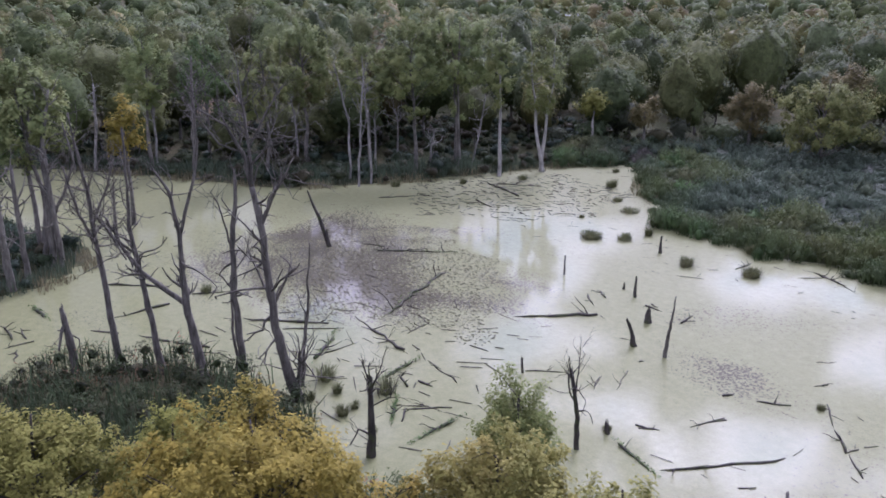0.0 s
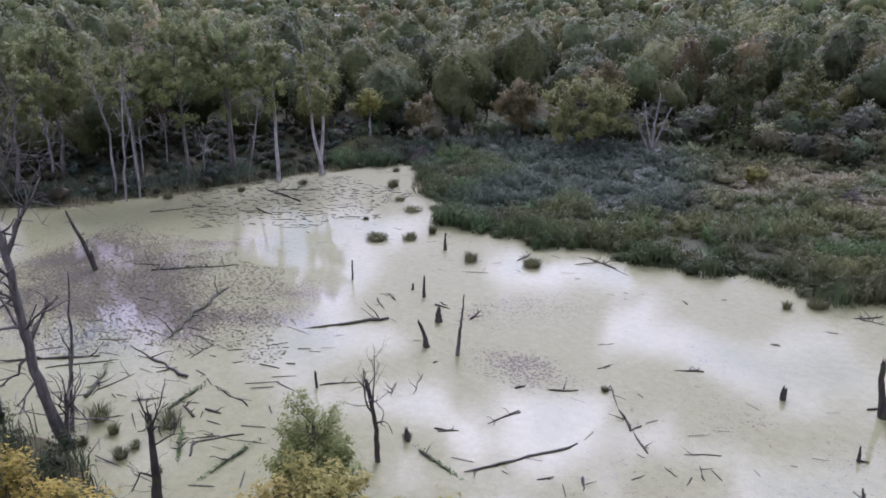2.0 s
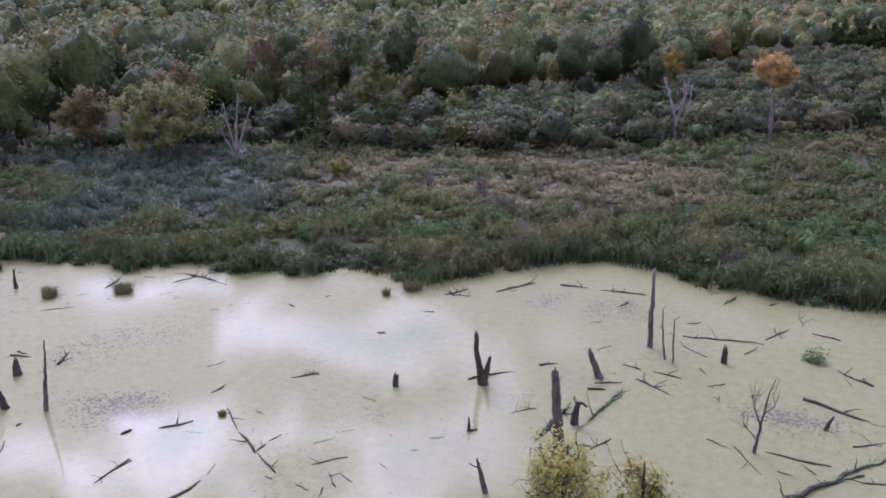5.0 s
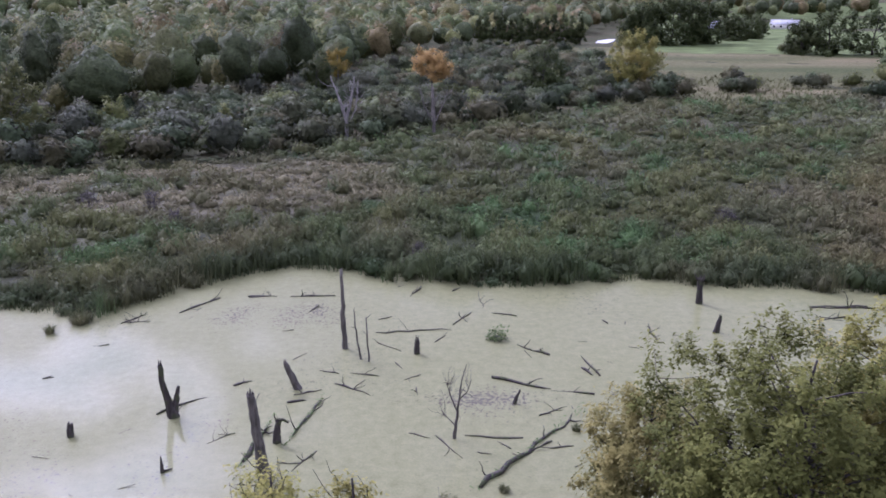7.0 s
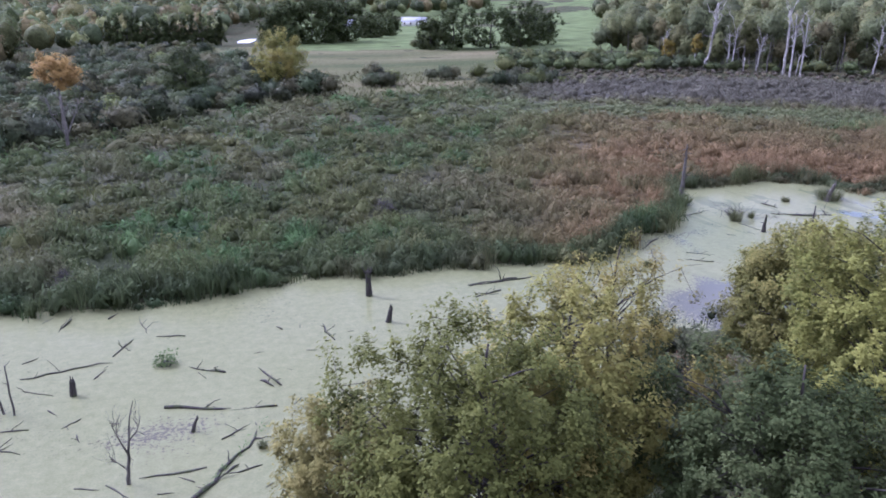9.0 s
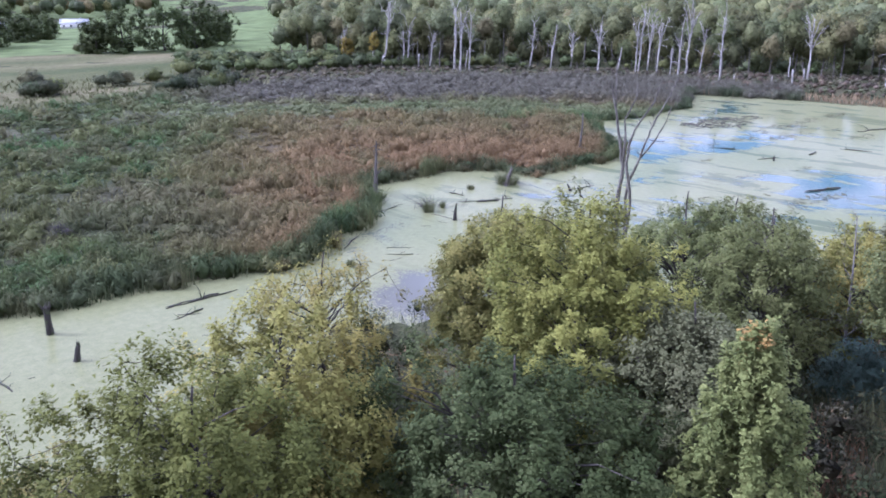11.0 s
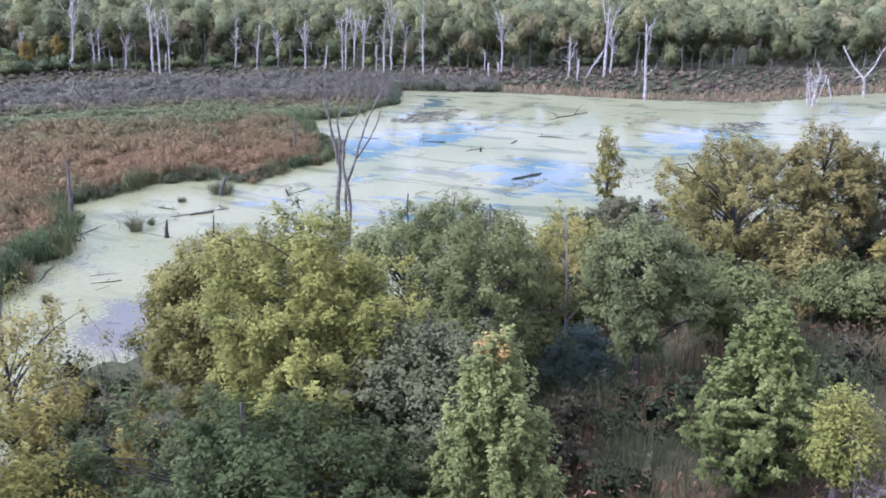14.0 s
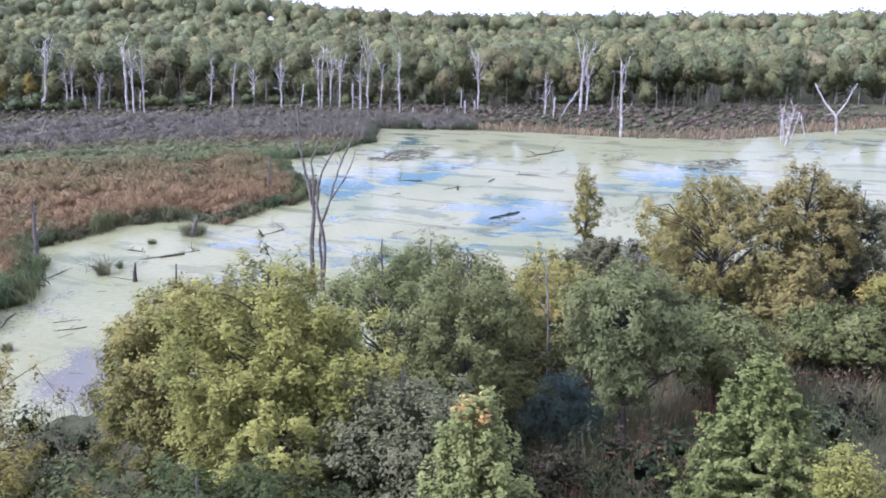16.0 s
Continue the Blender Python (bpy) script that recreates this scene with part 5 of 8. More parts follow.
standing_snag("slim dead grey tree standing in duckweed", WOOD_GREY, -44.90, 4.85, 202, 40, 1.5, [[(-0.00, 0.00, -0.00, 0.265), (-0.02, -0.11, 2.22, 0.212), (-0.03, -0.16, 5.78, 0.177), (-0.01, -0.07, 8.52, 0.159), (0.05, 0.26, 11.48, 0.106), (0.05, 0.26, 12.46, 0.053)], [(-0.02, -0.11, 7.50, 0.071), (-0.09, -0.45, 9.22, 0.053), (-0.15, -0.75, 10.56, 0.035), (-0.23, -1.16, 11.24, 0.018)], [(-0.03, -0.15, 6.47, 0.053), (0.12, 0.61, 7.45, 0.035), (0.16, 0.80, 8.46, 0.018)]])
standing_snag("thin dead stem standing in duckweed", WOOD_GREY, -45.49, 4.54, 203, 4, 0.6, [[(-0.00, 0.00, -0.00, 0.107), (0.00, 0.01, 3.49, 0.080), (0.01, 0.05, 5.98, 0.054)]])
standing_snag("grey dead tree forking above the water", WOOD_GREY, -44.98, 2.52, 204, 70, 2.0, [[(0.00, 0.00, 0.00, 0.299), (-0.05, -0.33, 2.64, 0.246), (-0.10, -0.62, 4.78, 0.211), (-0.10, -0.67, 7.18, 0.158), (-0.11, -0.71, 9.50, 0.123), (-0.16, -1.01, 11.46, 0.088), (-0.26, -1.71, 12.76, 0.053)], [(-0.10, -0.62, 4.78, 0.158), (-0.27, -1.76, 5.76, 0.141), (-0.44, -2.87, 6.72, 0.123), (-0.58, -3.76, 8.13, 0.106), (-0.68, -4.44, 9.80, 0.070), (-0.78, -5.08, 10.49, 0.035)], [(-0.10, -0.65, 8.84, 0.106), (0.01, 0.05, 11.06, 0.088), (0.07, 0.45, 12.32, 0.070), (0.10, 0.66, 15.73, 0.053), (0.10, 0.67, 16.94, 0.026)]])
standing_snag("dead dark tree leaning out of duckweed", WOOD_GREY, -46.59, 0.43, 205, 60, 1.9, [[(0.00, -0.00, 0.00, 0.234), (-0.03, -0.28, 3.13, 0.180), (-0.06, -0.58, 5.63, 0.162), (-0.09, -0.83, 7.70, 0.144), (-0.11, -1.03, 9.39, 0.108), (-0.09, -0.89, 11.65, 0.072), (-0.09, -0.86, 14.80, 0.054)], [(-0.09, -0.83, 7.70, 0.090), (-0.20, -1.92, 8.81, 0.072), (-0.28, -2.65, 10.19, 0.036)]])
standing_snag("leaning dead tree with tangled bare branches", WOOD_GREY, -48.54, -1.77, 206, 90, 2.2, [[(0.00, -0.00, 0.00, 0.259), (-0.01, -0.19, 2.80, 0.204), (-0.02, -0.35, 5.68, 0.167), (-0.03, -0.55, 8.12, 0.148), (-0.04, -0.66, 11.14, 0.093), (-0.05, -0.92, 12.78, 0.056), (-0.07, -1.17, 15.64, 0.037)], [(-0.03, -0.55, 8.12, 0.093), (-0.07, -1.25, 9.87, 0.074), (-0.10, -1.78, 12.85, 0.037)], [(-0.03, -0.59, 9.14, 0.074), (0.02, 0.41, 11.37, 0.056), (0.05, 0.88, 12.97, 0.028)]])
standing_snag("broken dead stub with a hanging limb", WOOD_GREY, -49.30, -4.27, 207, 5, 0.8, [[(0.00, 0.00, 0.00, 0.262), (-0.00, -0.10, 1.86, 0.243), (-0.00, -0.28, 3.70, 0.169), (-0.00, -0.35, 4.13, 0.112)], [(-0.00, -0.23, 3.33, 0.112), (-0.01, -0.53, 2.66, 0.094), (-0.01, -0.76, 1.76, 0.056)], [(-0.00, -0.17, 2.60, 0.056), (0.00, 0.40, 2.14, 0.037), (0.00, 0.39, 0.67, 0.019)]])
standing_snag("broken dark snag with thin upright shoots", WOOD_WET, -32.53, 8.26, 208, 34, 1.2, [[(0.00, 0.00, 0.00, 0.245), (0.02, 0.05, 2.11, 0.173), (0.01, 0.03, 3.63, 0.130), (0.03, 0.07, 4.28, 0.101)], [(0.02, 0.06, 3.63, 0.043), (0.18, 0.49, 4.79, 0.029), (0.30, 0.82, 6.24, 0.014)], [(0.03, 0.08, 3.32, 0.043), (-0.05, -0.12, 4.53, 0.029), (-0.11, -0.30, 5.42, 0.014)], [(0.01, 0.03, 1.19, 0.058), (-0.20, -0.53, 1.53, 0.043), (-0.35, -0.95, 0.62, 0.029)], [(0.01, 0.04, 2.72, 0.043), (0.34, 0.92, 3.28, 0.029), (0.49, 1.32, 4.46, 0.014)]])
standing_snag("slender dead sapling standing in the pond", WOOD_GREY, -41.73, 7.52, 209, 6, 0.6, [[(0.00, 0.00, 0.00, 0.136), (0.08, 0.29, 2.90, 0.102), (0.16, 0.59, 5.64, 0.068), (0.22, 0.78, 8.63, 0.034)], [(0.12, 0.44, 4.28, 0.042), (0.03, 0.09, 5.33, 0.025)]])
standing_snag("dark broken snag with two upright shoots", WOOD_WET, -28.71, 17.81, 210, 26, 1.1, [[(0.00, 0.00, 0.00, 0.148), (-0.01, -0.02, 1.73, 0.118), (-0.15, -0.21, 3.26, 0.103), (-0.26, -0.36, 4.31, 0.089)], [(-0.03, -0.04, 2.20, 0.059), (-0.28, -0.39, 3.24, 0.044), (-0.40, -0.55, 4.74, 0.022)], [(-0.11, -0.15, 2.96, 0.044), (-0.04, -0.05, 4.49, 0.030), (-0.02, -0.03, 5.74, 0.015)]])
standing_snag("leaning dead stick in open water", WOOD_WET, -67.99, 17.96, 211, 2, 0.5, [[(0.00, 0.00, 0.00, 0.231), (-0.18, -0.55, 1.97, 0.180), (-0.52, -1.60, 5.11, 0.077)], [(0.00, 0.00, 0.00, 0.128), (-0.06, -0.18, 1.70, 0.077)]])
standing_snag("thin pale dead stem, slightly bent", WOOD_GREY, -35.67, 29.21, 212, 4, 0.4, [[(0.00, 0.00, -0.00, 0.145), (0.07, 0.08, 1.43, 0.109), (0.17, 0.19, 2.58, 0.072), (0.26, 0.29, 4.09, 0.036)], [(0.09, 0.10, 1.82, 0.054), (0.17, 0.19, 2.39, 0.036)]])
standing_snag("leaning dark stick with a thick foot", WOOD_WET, -37.94, 28.56, 213, 1, 0.3, [[(0.00, 0.00, 0.00, 0.222), (-0.10, -0.12, 0.83, 0.130), (-0.22, -0.27, 1.41, 0.111), (-0.34, -0.41, 1.80, 0.074)]])
standing_snag("pointed dark stump in the pond", WOOD_WET, -40.82, 32.02, 214, 0, 1.0, [[(0.00, 0.00, 0.00, 0.278), (-0.01, -0.01, 0.51, 0.219), (0.01, 0.02, 1.01, 0.099)]])
standing_snag("small forked dark stub", WOOD_WET, -45.37, 34.44, 215, 3, 0.3, [[(-0.00, 0.00, -0.00, 0.150), (-0.00, -0.01, 0.59, 0.107), (0.01, 0.02, 1.58, 0.064)]])
standing_snag("small broken stub in duckweed", WOOD_WET, -47.18, 34.79, 216, 0, 1.0, [[(0.00, 0.00, 0.00, 0.110), (0.02, 0.03, 0.46, 0.066)]])
standing_snag("short stump with grassy tuft at its foot", WOOD_WET, -53.47, 43.54, 217, 3, 0.4, [[(0.00, 0.00, 0.00, 0.177), (-0.01, -0.01, 0.89, 0.101), (0.01, 0.01, 1.57, 0.050)]])
standing_snag("thin upright post standing in the pond", WOOD_WET, -37.59, 19.99, 218, 0, 1.0, [[(0.00, 0.00, 0.00, 0.087), (-0.03, -0.04, 0.55, 0.078), (-0.03, -0.05, 0.96, 0.069)]])
standing_snag("short cut stump beside a clump", WOOD_WET, -29.29, 20.14, 219, 0, 1.0, [[(0.00, 0.00, 0.00, 0.122), (-0.03, -0.04, 0.32, 0.122), (-0.04, -0.05, 0.58, 0.107)]])
standing_snag("thin upright pole in the shallows", WOOD_GREY, -52.18, 32.64, 220, 0, 1.0, [[(-0.00, 0.00, -0.00, 0.080), (0.00, 0.01, 0.77, 0.068), (0.01, 0.01, 1.58, 0.057)]])
standing_snag("thick double-pronged broken snag", WOOD_WET, -14.52, 41.23, 221, 0, 1.0, [[(0.00, 0.00, 0.00, 0.343), (-0.20, -0.07, 1.00, 0.189), (-0.35, -0.12, 1.86, 0.171), (-0.41, -0.14, 3.07, 0.137)], [(0.05, 0.02, 0.15, 0.206), (0.22, 0.08, 0.96, 0.171), (0.37, 0.13, 1.68, 0.086)]])
standing_snag("dark pointed stump standing in water", WOOD_WET, -19.15, 39.04, 222, 0, 1.0, [[(0.00, 0.00, 0.00, 0.171), (-0.02, -0.01, 0.43, 0.136), (-0.01, -0.00, 0.80, 0.051)]])
standing_snag("tall thick grey broken trunk standing upright", WOOD_GREY, -8.42, 35.23, 223, 0, 1.0, [[(-0.00, 0.00, -0.00, 0.338), (-0.12, -0.03, 1.37, 0.267), (-0.23, -0.06, 2.85, 0.225), (-0.32, -0.08, 3.87, 0.211), (-0.36, -0.09, 4.36, 0.197)], [(0.18, 0.04, 0.03, 0.113), (0.36, 0.09, 0.46, 0.070)]])
standing_snag("leaning broken grey stump", WOOD_GREY, -8.37, 44.56, 224, 0, 1.0, [[(0.00, -0.00, 0.00, 0.251), (-0.25, -0.05, 0.67, 0.201), (-0.53, -0.10, 1.40, 0.167), (-0.63, -0.12, 1.72, 0.117)]])
standing_snag("torn dark stump with a crooked branch", WOOD_WET, -8.44, 38.48, 225, 2, 0.4, [[(-0.00, 0.00, -0.00, 0.225), (0.03, 0.01, 0.57, 0.195), (0.15, 0.03, 1.20, 0.120)], [(0.11, 0.02, 0.98, 0.075), (0.32, 0.07, 1.27, 0.075), (0.61, 0.13, 1.05, 0.060)]])
standing_snag("tall slim dead pole near the marsh", WOOD_GREY, -6.26, 50.29, 226, 0, 1.0, [[(0.00, 0.00, 0.00, 0.183), (-0.06, -0.01, 1.44, 0.165), (-0.06, -0.01, 3.36, 0.128), (-0.07, -0.01, 5.30, 0.092)]])
standing_snag("thin leaning dead stick", WOOD_GREY, -5.10, 48.63, 227, 2, 0.4, [[(-0.00, 0.00, -0.00, 0.071), (-0.20, -0.02, 1.38, 0.053), (-0.35, -0.04, 3.32, 0.036)]])
standing_snag("thin upright dead stick", WOOD_GREY, -4.58, 48.29, 228, 2, 0.4, [[(0.00, 0.00, 0.00, 0.062), (-0.07, -0.01, 1.51, 0.053), (-0.10, -0.01, 2.92, 0.035)]])
standing_snag("short thick dark stump", WOOD_WET, -1.64, 49.49, 229, 0, 1.0, [[(-0.00, 0.00, -0.00, 0.198), (0.00, 0.00, 0.54, 0.180), (0.01, 0.00, 0.96, 0.144)]])
standing_snag("small bare dead sapling with spreading twigs", WOOD_GREY, 0.58, 38.88, 230, 26, 0.9, [[(0.00, 0.00, -0.00, 0.089), (0.14, -0.00, 1.16, 0.074), (0.22, -0.00, 2.12, 0.052), (0.38, -0.01, 3.37, 0.030), (0.60, -0.01, 4.14, 0.015)], [(0.17, -0.00, 1.32, 0.045), (-0.18, 0.00, 2.43, 0.030), (-0.41, 0.01, 3.21, 0.015)], [(0.22, -0.00, 2.12, 0.037), (0.67, -0.01, 2.75, 0.022), (0.84, -0.01, 3.43, 0.015)], [(0.06, -0.00, 0.68, 0.037), (-0.41, 0.01, 1.16, 0.022), (-0.69, 0.01, 1.41, 0.015)]])
standing_snag("dark forked stump by the marsh edge", WOOD_WET, 18.77, 58.50, 231, 0, 1.0, [[(0.00, 0.00, 0.00, 0.260), (-0.04, 0.01, 0.96, 0.217), (-0.05, 0.02, 1.62, 0.195), (-0.05, 0.01, 1.96, 0.152)], [(-0.04, 0.01, 1.49, 0.130), (-0.35, 0.11, 2.02, 0.087), (-0.45, 0.14, 2.27, 0.043)], [(-0.04, 0.01, 1.49, 0.130), (0.18, -0.06, 1.99, 0.087), (0.19, -0.06, 2.25, 0.043)]])
standing_snag("short leaning stump in duckweed", WOOD_WET, 18.33, 53.01, 232, 0, 1.0, [[(0.00, 0.00, 0.00, 0.220), (0.09, -0.03, 0.54, 0.180), (0.18, -0.06, 1.04, 0.140)]])
standing_snag("small stub among floating sticks", WOOD_WET, -19.15, 39.11, 233, 0, 1.0, [[(0.00, 0.00, 0.00, 0.146), (0.05, 0.02, 0.44, 0.113), (0.10, 0.05, 0.72, 0.049)]])
standing_snag("tiny broken stub with side sticks", WOOD_WET, -13.38, 35.67, 234, 0, 1.0, [[(-0.00, 0.00, -0.00, 0.117), (0.01, 0.00, 0.42, 0.073), (0.00, 0.00, 0.85, 0.029)], [(0.03, 0.01, 0.05, 0.058), (0.44, 0.16, 0.05, 0.029)]])
standing_snag("short stub in open water", WOOD_WET, 3.99, 42.74, 235, 0, 1.0, [[(0.00, 0.00, -0.00, 0.128), (0.08, -0.01, 0.39, 0.096), (0.26, -0.02, 0.74, 0.064)]])
standing_snag("leaning sharp snag near the bank", WOOD_GREY, -10.70, 30.60, 236, 2, 0.5, [[(0.00, 0.00, 0.00, 0.152), (-0.21, -0.07, 0.95, 0.111), (-0.39, -0.13, 1.78, 0.042)]])
standing_snag("bleached dead trunk at the marsh corner", WOOD_GREY, 59.02, 73.49, 237, 14, 0.8, [[(0.00, 0.00, 0.00, 0.33), (0.05, -0.04, 2.16, 0.2), (0.12, -0.10, 4.53, 0.12), (0.14, -0.11, 6.17, 0.05)]])
standing_snag("rotten leaning stump in duckweed", BARK_GREY, 73.34, 67.17, 238, 2, 0.5, [[(0.00, -0.00, 0.00, 0.292), (0.15, -0.17, 1.04, 0.227), (0.39, -0.44, 2.01, 0.162)]])
standing_snag("pale dead pole in the marsh edge", WOOD_GREY, 96.40, 74.08, 239, 3, 0.6, [[(0.00, 0.00, -0.00, 0.2), (0.02, -0.03, 2.61, 0.13), (0.04, -0.06, 5.11, 0.08)]])
standing_snag("short dark stub on the channel", WOOD_WET, 58.31, 60.47, 240, 2, 0.4, [[(0.00, 0.00, 0.00, 0.220), (0.04, -0.04, 0.94, 0.137), (0.10, -0.10, 1.66, 0.055)]])
standing_snag("slim post standing in open water", WOOD_WET, 76.57, 60.37, 241, 0, 1.0, [[(-0.00, -0.00, 0.00, 0.191), (-0.11, 0.15, 0.39, 0.127), (-0.22, 0.29, 0.78, 0.064)]])
standing_snag("dark stub in open water", WOOD_WET, 109.90, 52.57, 242, 0, 1.0, [[(0.00, 0.00, -0.00, 0.160), (-0.01, 0.02, 0.55, 0.100)]])
standing_snag("tall many-stemmed bare dead tree in the pond", BARK_GREY, 62.85, 44.50, 243, 26, 1.1, [[(-0.07, 0.11, -0.30, 0.220), (-0.11, 0.19, 4.05, 0.200), (0.05, -0.08, 7.16, 0.160), (-0.18, 0.31, 9.52, 0.120), (-0.40, 0.69, 12.00, 0.090), (-0.62, 1.08, 13.95, 0.040)], [(-0.40, 0.69, 12.00, 0.075), (-0.48, 0.83, 15.40, 0.050), (-0.39, 0.67, 16.35, 0.025)], [(0.03, -0.05, 7.16, 0.120), (0.07, -0.13, 9.85, 0.100), (0.00, -0.00, 11.02, 0.080), (0.43, -0.75, 12.98, 0.060), (0.44, -0.77, 14.28, 0.030)], [(0.33, -0.56, -0.30, 0.165), (0.41, -0.70, 4.92, 0.150), (0.19, -0.33, 7.50, 0.130), (0.32, -0.55, 9.52, 0.110), (0.54, -0.93, 10.69, 0.090), (1.21, -2.10, 12.90, 0.060), (1.46, -2.54, 14.76, 0.030)], [(0.23, -0.40, -0.30, 0.143), (0.29, -0.50, 5.62, 0.130), (0.72, -1.25, 7.84, 0.110), (0.90, -1.56, 9.19, 0.090), (1.33, -2.30, 11.51, 0.075), (1.83, -3.16, 13.47, 0.050), (2.11, -3.66, 14.92, 0.025)], [(0.77, -1.33, 7.92, 0.090), (1.27, -2.21, 9.35, 0.075), (1.65, -2.87, 10.85, 0.050), (1.88, -3.26, 12.33, 0.025)]])
float_log('dark', -65.66, -1.04, -62.85, 3.24, 0.164, 0)
float_log('dark', -60.49, 4.54, -59.83, 7.39, 0.134, 0)
float_log('dark', -57.88, -1.36, -58.97, 2.65, 0.130, 0)
float_log('dark', -53.75, -0.15, -51.66, 1.54, 0.119, 0)
float_log('dark', -51.75, 1.55, -49.65, 3.77, 0.135, 0)
float_log('dark', -56.00, -2.98, -54.64, -1.31, 0.124, 0)
float_log('dark', -50.05, 1.29, -48.11, 4.28, 0.075, 0)
float_log('dark', -53.47, 6.78, -50.35, 12.02, 0.141, 0)
float_log('dark', -50.63, 8.82, -48.99, 12.70, 0.078, 0)
float_log('dark', -45.48, 10.13, -46.45, 12.98, 0.074, 0)
float_log('dark', -50.65, 14.13, -43.67, 14.70, 0.134, 0)
float_log('dark', -40.96, 15.55, -38.09, 15.85, 0.086, 0)
float_log('dark', -39.24, 13.82, -38.18, 14.28, 0.117, 0)
float_log('dark', -40.76, 13.16, -38.83, 12.95, 0.136, 0)
float_log('dark', -37.03, 11.45, -36.09, 13.09, 0.064, 0)
float_log('dark', -36.34, 11.50, -35.43, 14.16, 0.079, 0)
float_log('dark', -36.80, 12.55, -34.97, 13.59, 0.048, 0)
float_log('mossy', -33.06, 11.05, -34.01, 13.53, 0.136, 0)
float_log('mossy', -35.65, 10.71, -37.41, 11.61, 0.142, 0)
float_log('dark', -35.13, 11.05, -36.85, 11.99, 0.094, 0)
float_log('dark', -83.70, 28.95, -82.48, 34.63, 0.095, 0)
float_log('dark', -85.74, 43.66, -77.56, 43.54, 0.199, 0)
float_log('dark', -78.51, 38.45, -74.62, 38.16, 0.154, 0)
float_log('dark', -84.32, 44.43, -80.66, 48.47, 0.101, 0)
float_log('dark', -37.76, 20.29, -36.44, 22.47, 0.070, 0)
float_log('dark', -33.76, 22.42, -35.11, 23.79, 0.068, 0)
float_log('dark', -33.19, 23.60, -35.05, 25.91, 0.052, 0)
float_log('dark', -29.98, 28.60, -29.81, 29.28, 0.137, 0)
float_log('dark', -28.55, 29.81, -27.37, 31.15, 0.120, 0)
float_log('dark', -29.05, 21.95, -28.41, 22.85, 0.094, 0)
float_log('dark', -27.98, 24.45, -27.75, 26.77, 0.064, 0)
float_log('dark', -25.16, 20.24, -23.33, 26.52, 0.119, 0)
float_log('mossy', -28.07, 19.94, -25.56, 19.88, 0.132, 0)
float_log('dark', -43.40, 51.15, -40.12, 50.61, 0.124, 0)
float_log('dark', -39.65, 33.94, -40.55, 35.79, 0.124, 0)
float_log('dark', -43.57, 33.99, -42.02, 34.28, 0.106, 0)
float_log('dark', -43.58, 34.52, -42.69, 34.47, 0.085, 0)
float_log('dark', -47.79, 32.91, -46.11, 32.32, 0.088, 0)
float_log('dark', -47.43, 31.61, -45.22, 30.56, 0.107, 0)
float_log('dark', -28.61, 34.28, -28.34, 35.17, 0.055, 0)
float_log('dark', -35.78, 27.25, -35.76, 27.67, 0.073, 0)
float_log('dark', -30.98, 37.19, -30.40, 38.00, 0.039, 0)
float_log('mossy', -62.40, -6.34, -60.20, -5.66, 0.225, 0)
float_log('dark', -55.15, -8.45, -55.63, -6.47, 0.083, 0)
float_log('dark', -59.72, -8.34, -56.66, -7.74, 0.129, 0)
float_log('dark', -58.62, -7.25, -56.29, -6.96, 0.106, 0)
float_log('dark', -52.63, -7.64, -54.48, -7.47, 0.100, 0)
float_log('dark', -67.75, 20.96, -65.85, 22.42, 0.077, 0)
float_log('dark', -51.16, 18.27, -49.87, 18.81, 0.062, 0)
float_log('dark', -46.22, 16.12, -47.30, 17.86, 0.077, 0)
float_log('dark', -44.30, 15.69, -43.23, 15.81, 0.055, 0)
float_log('dark', -40.40, 50.64, -38.46, 50.16, 0.048, 0)
float_log('mossy', -50.10, 16.27, -57.00, 24.34, 0.174, 3)
float_log('mossy', -40.68, 12.25, -41.85, 14.68, 0.191, 2)
float_log('mossy', -44.88, 9.38, -48.36, 11.68, 0.168, 3)
float_log('mossy', -64.97, 21.41, -61.37, 27.69, 0.125, 12)
float_log('dark', -45.82, 24.12, -43.50, 29.68, 0.162, 2)
float_log('dark', -26.63, 33.15, -24.57, 31.22, 0.068, 2)
float_log('dark', -24.57, 31.22, -22.45, 29.68, 0.114, 2)
float_log('dark', -22.45, 29.68, -20.54, 28.45, 0.078, 2)
float_log('dark', -22.51, 29.56, -22.47, 30.52, 0.064, 2)
float_log('dark', -22.28, 54.43, -21.34, 55.90, 0.066, 0)
float_log('dark', -21.68, 54.58, -20.20, 55.23, 0.044, 0)
float_log('dark', -18.74, 56.48, -16.69, 59.85, 0.090, 0)
float_log('dark', -14.62, 59.86, -12.39, 60.05, 0.090, 0)
float_log('dark', -11.49, 60.01, -8.08, 60.07, 0.090, 0)
float_log('dark', -25.40, 37.67, -24.10, 38.86, 0.106, 0)
float_log('dark', -12.18, 44.89, -11.26, 45.67, 0.090, 0)
float_log('dark', -19.34, 29.69, -18.08, 31.06, 0.059, 0)
float_log('dark', -18.18, 29.41, -17.34, 28.43, 0.071, 0)
float_log('dark', -17.60, 29.52, -16.76, 29.05, 0.043, 0)
float_log('dark', -19.55, 25.86, -19.42, 26.69, 0.055, 0)
float_log('dark', -19.23, 27.97, -18.36, 27.73, 0.057, 0)
float_log('dark', -17.55, 27.35, -17.82, 28.20, 0.056, 0)
float_log('dark', -30.33, 50.74, -30.11, 51.23, 0.066, 0)
float_log('dark', -32.23, 48.52, -31.42, 48.04, 0.064, 0)
float_log('dark', -28.52, 34.32, -28.47, 35.38, 0.052, 0)
float_log('dark', -22.55, 50.59, -21.61, 50.89, 0.062, 0)
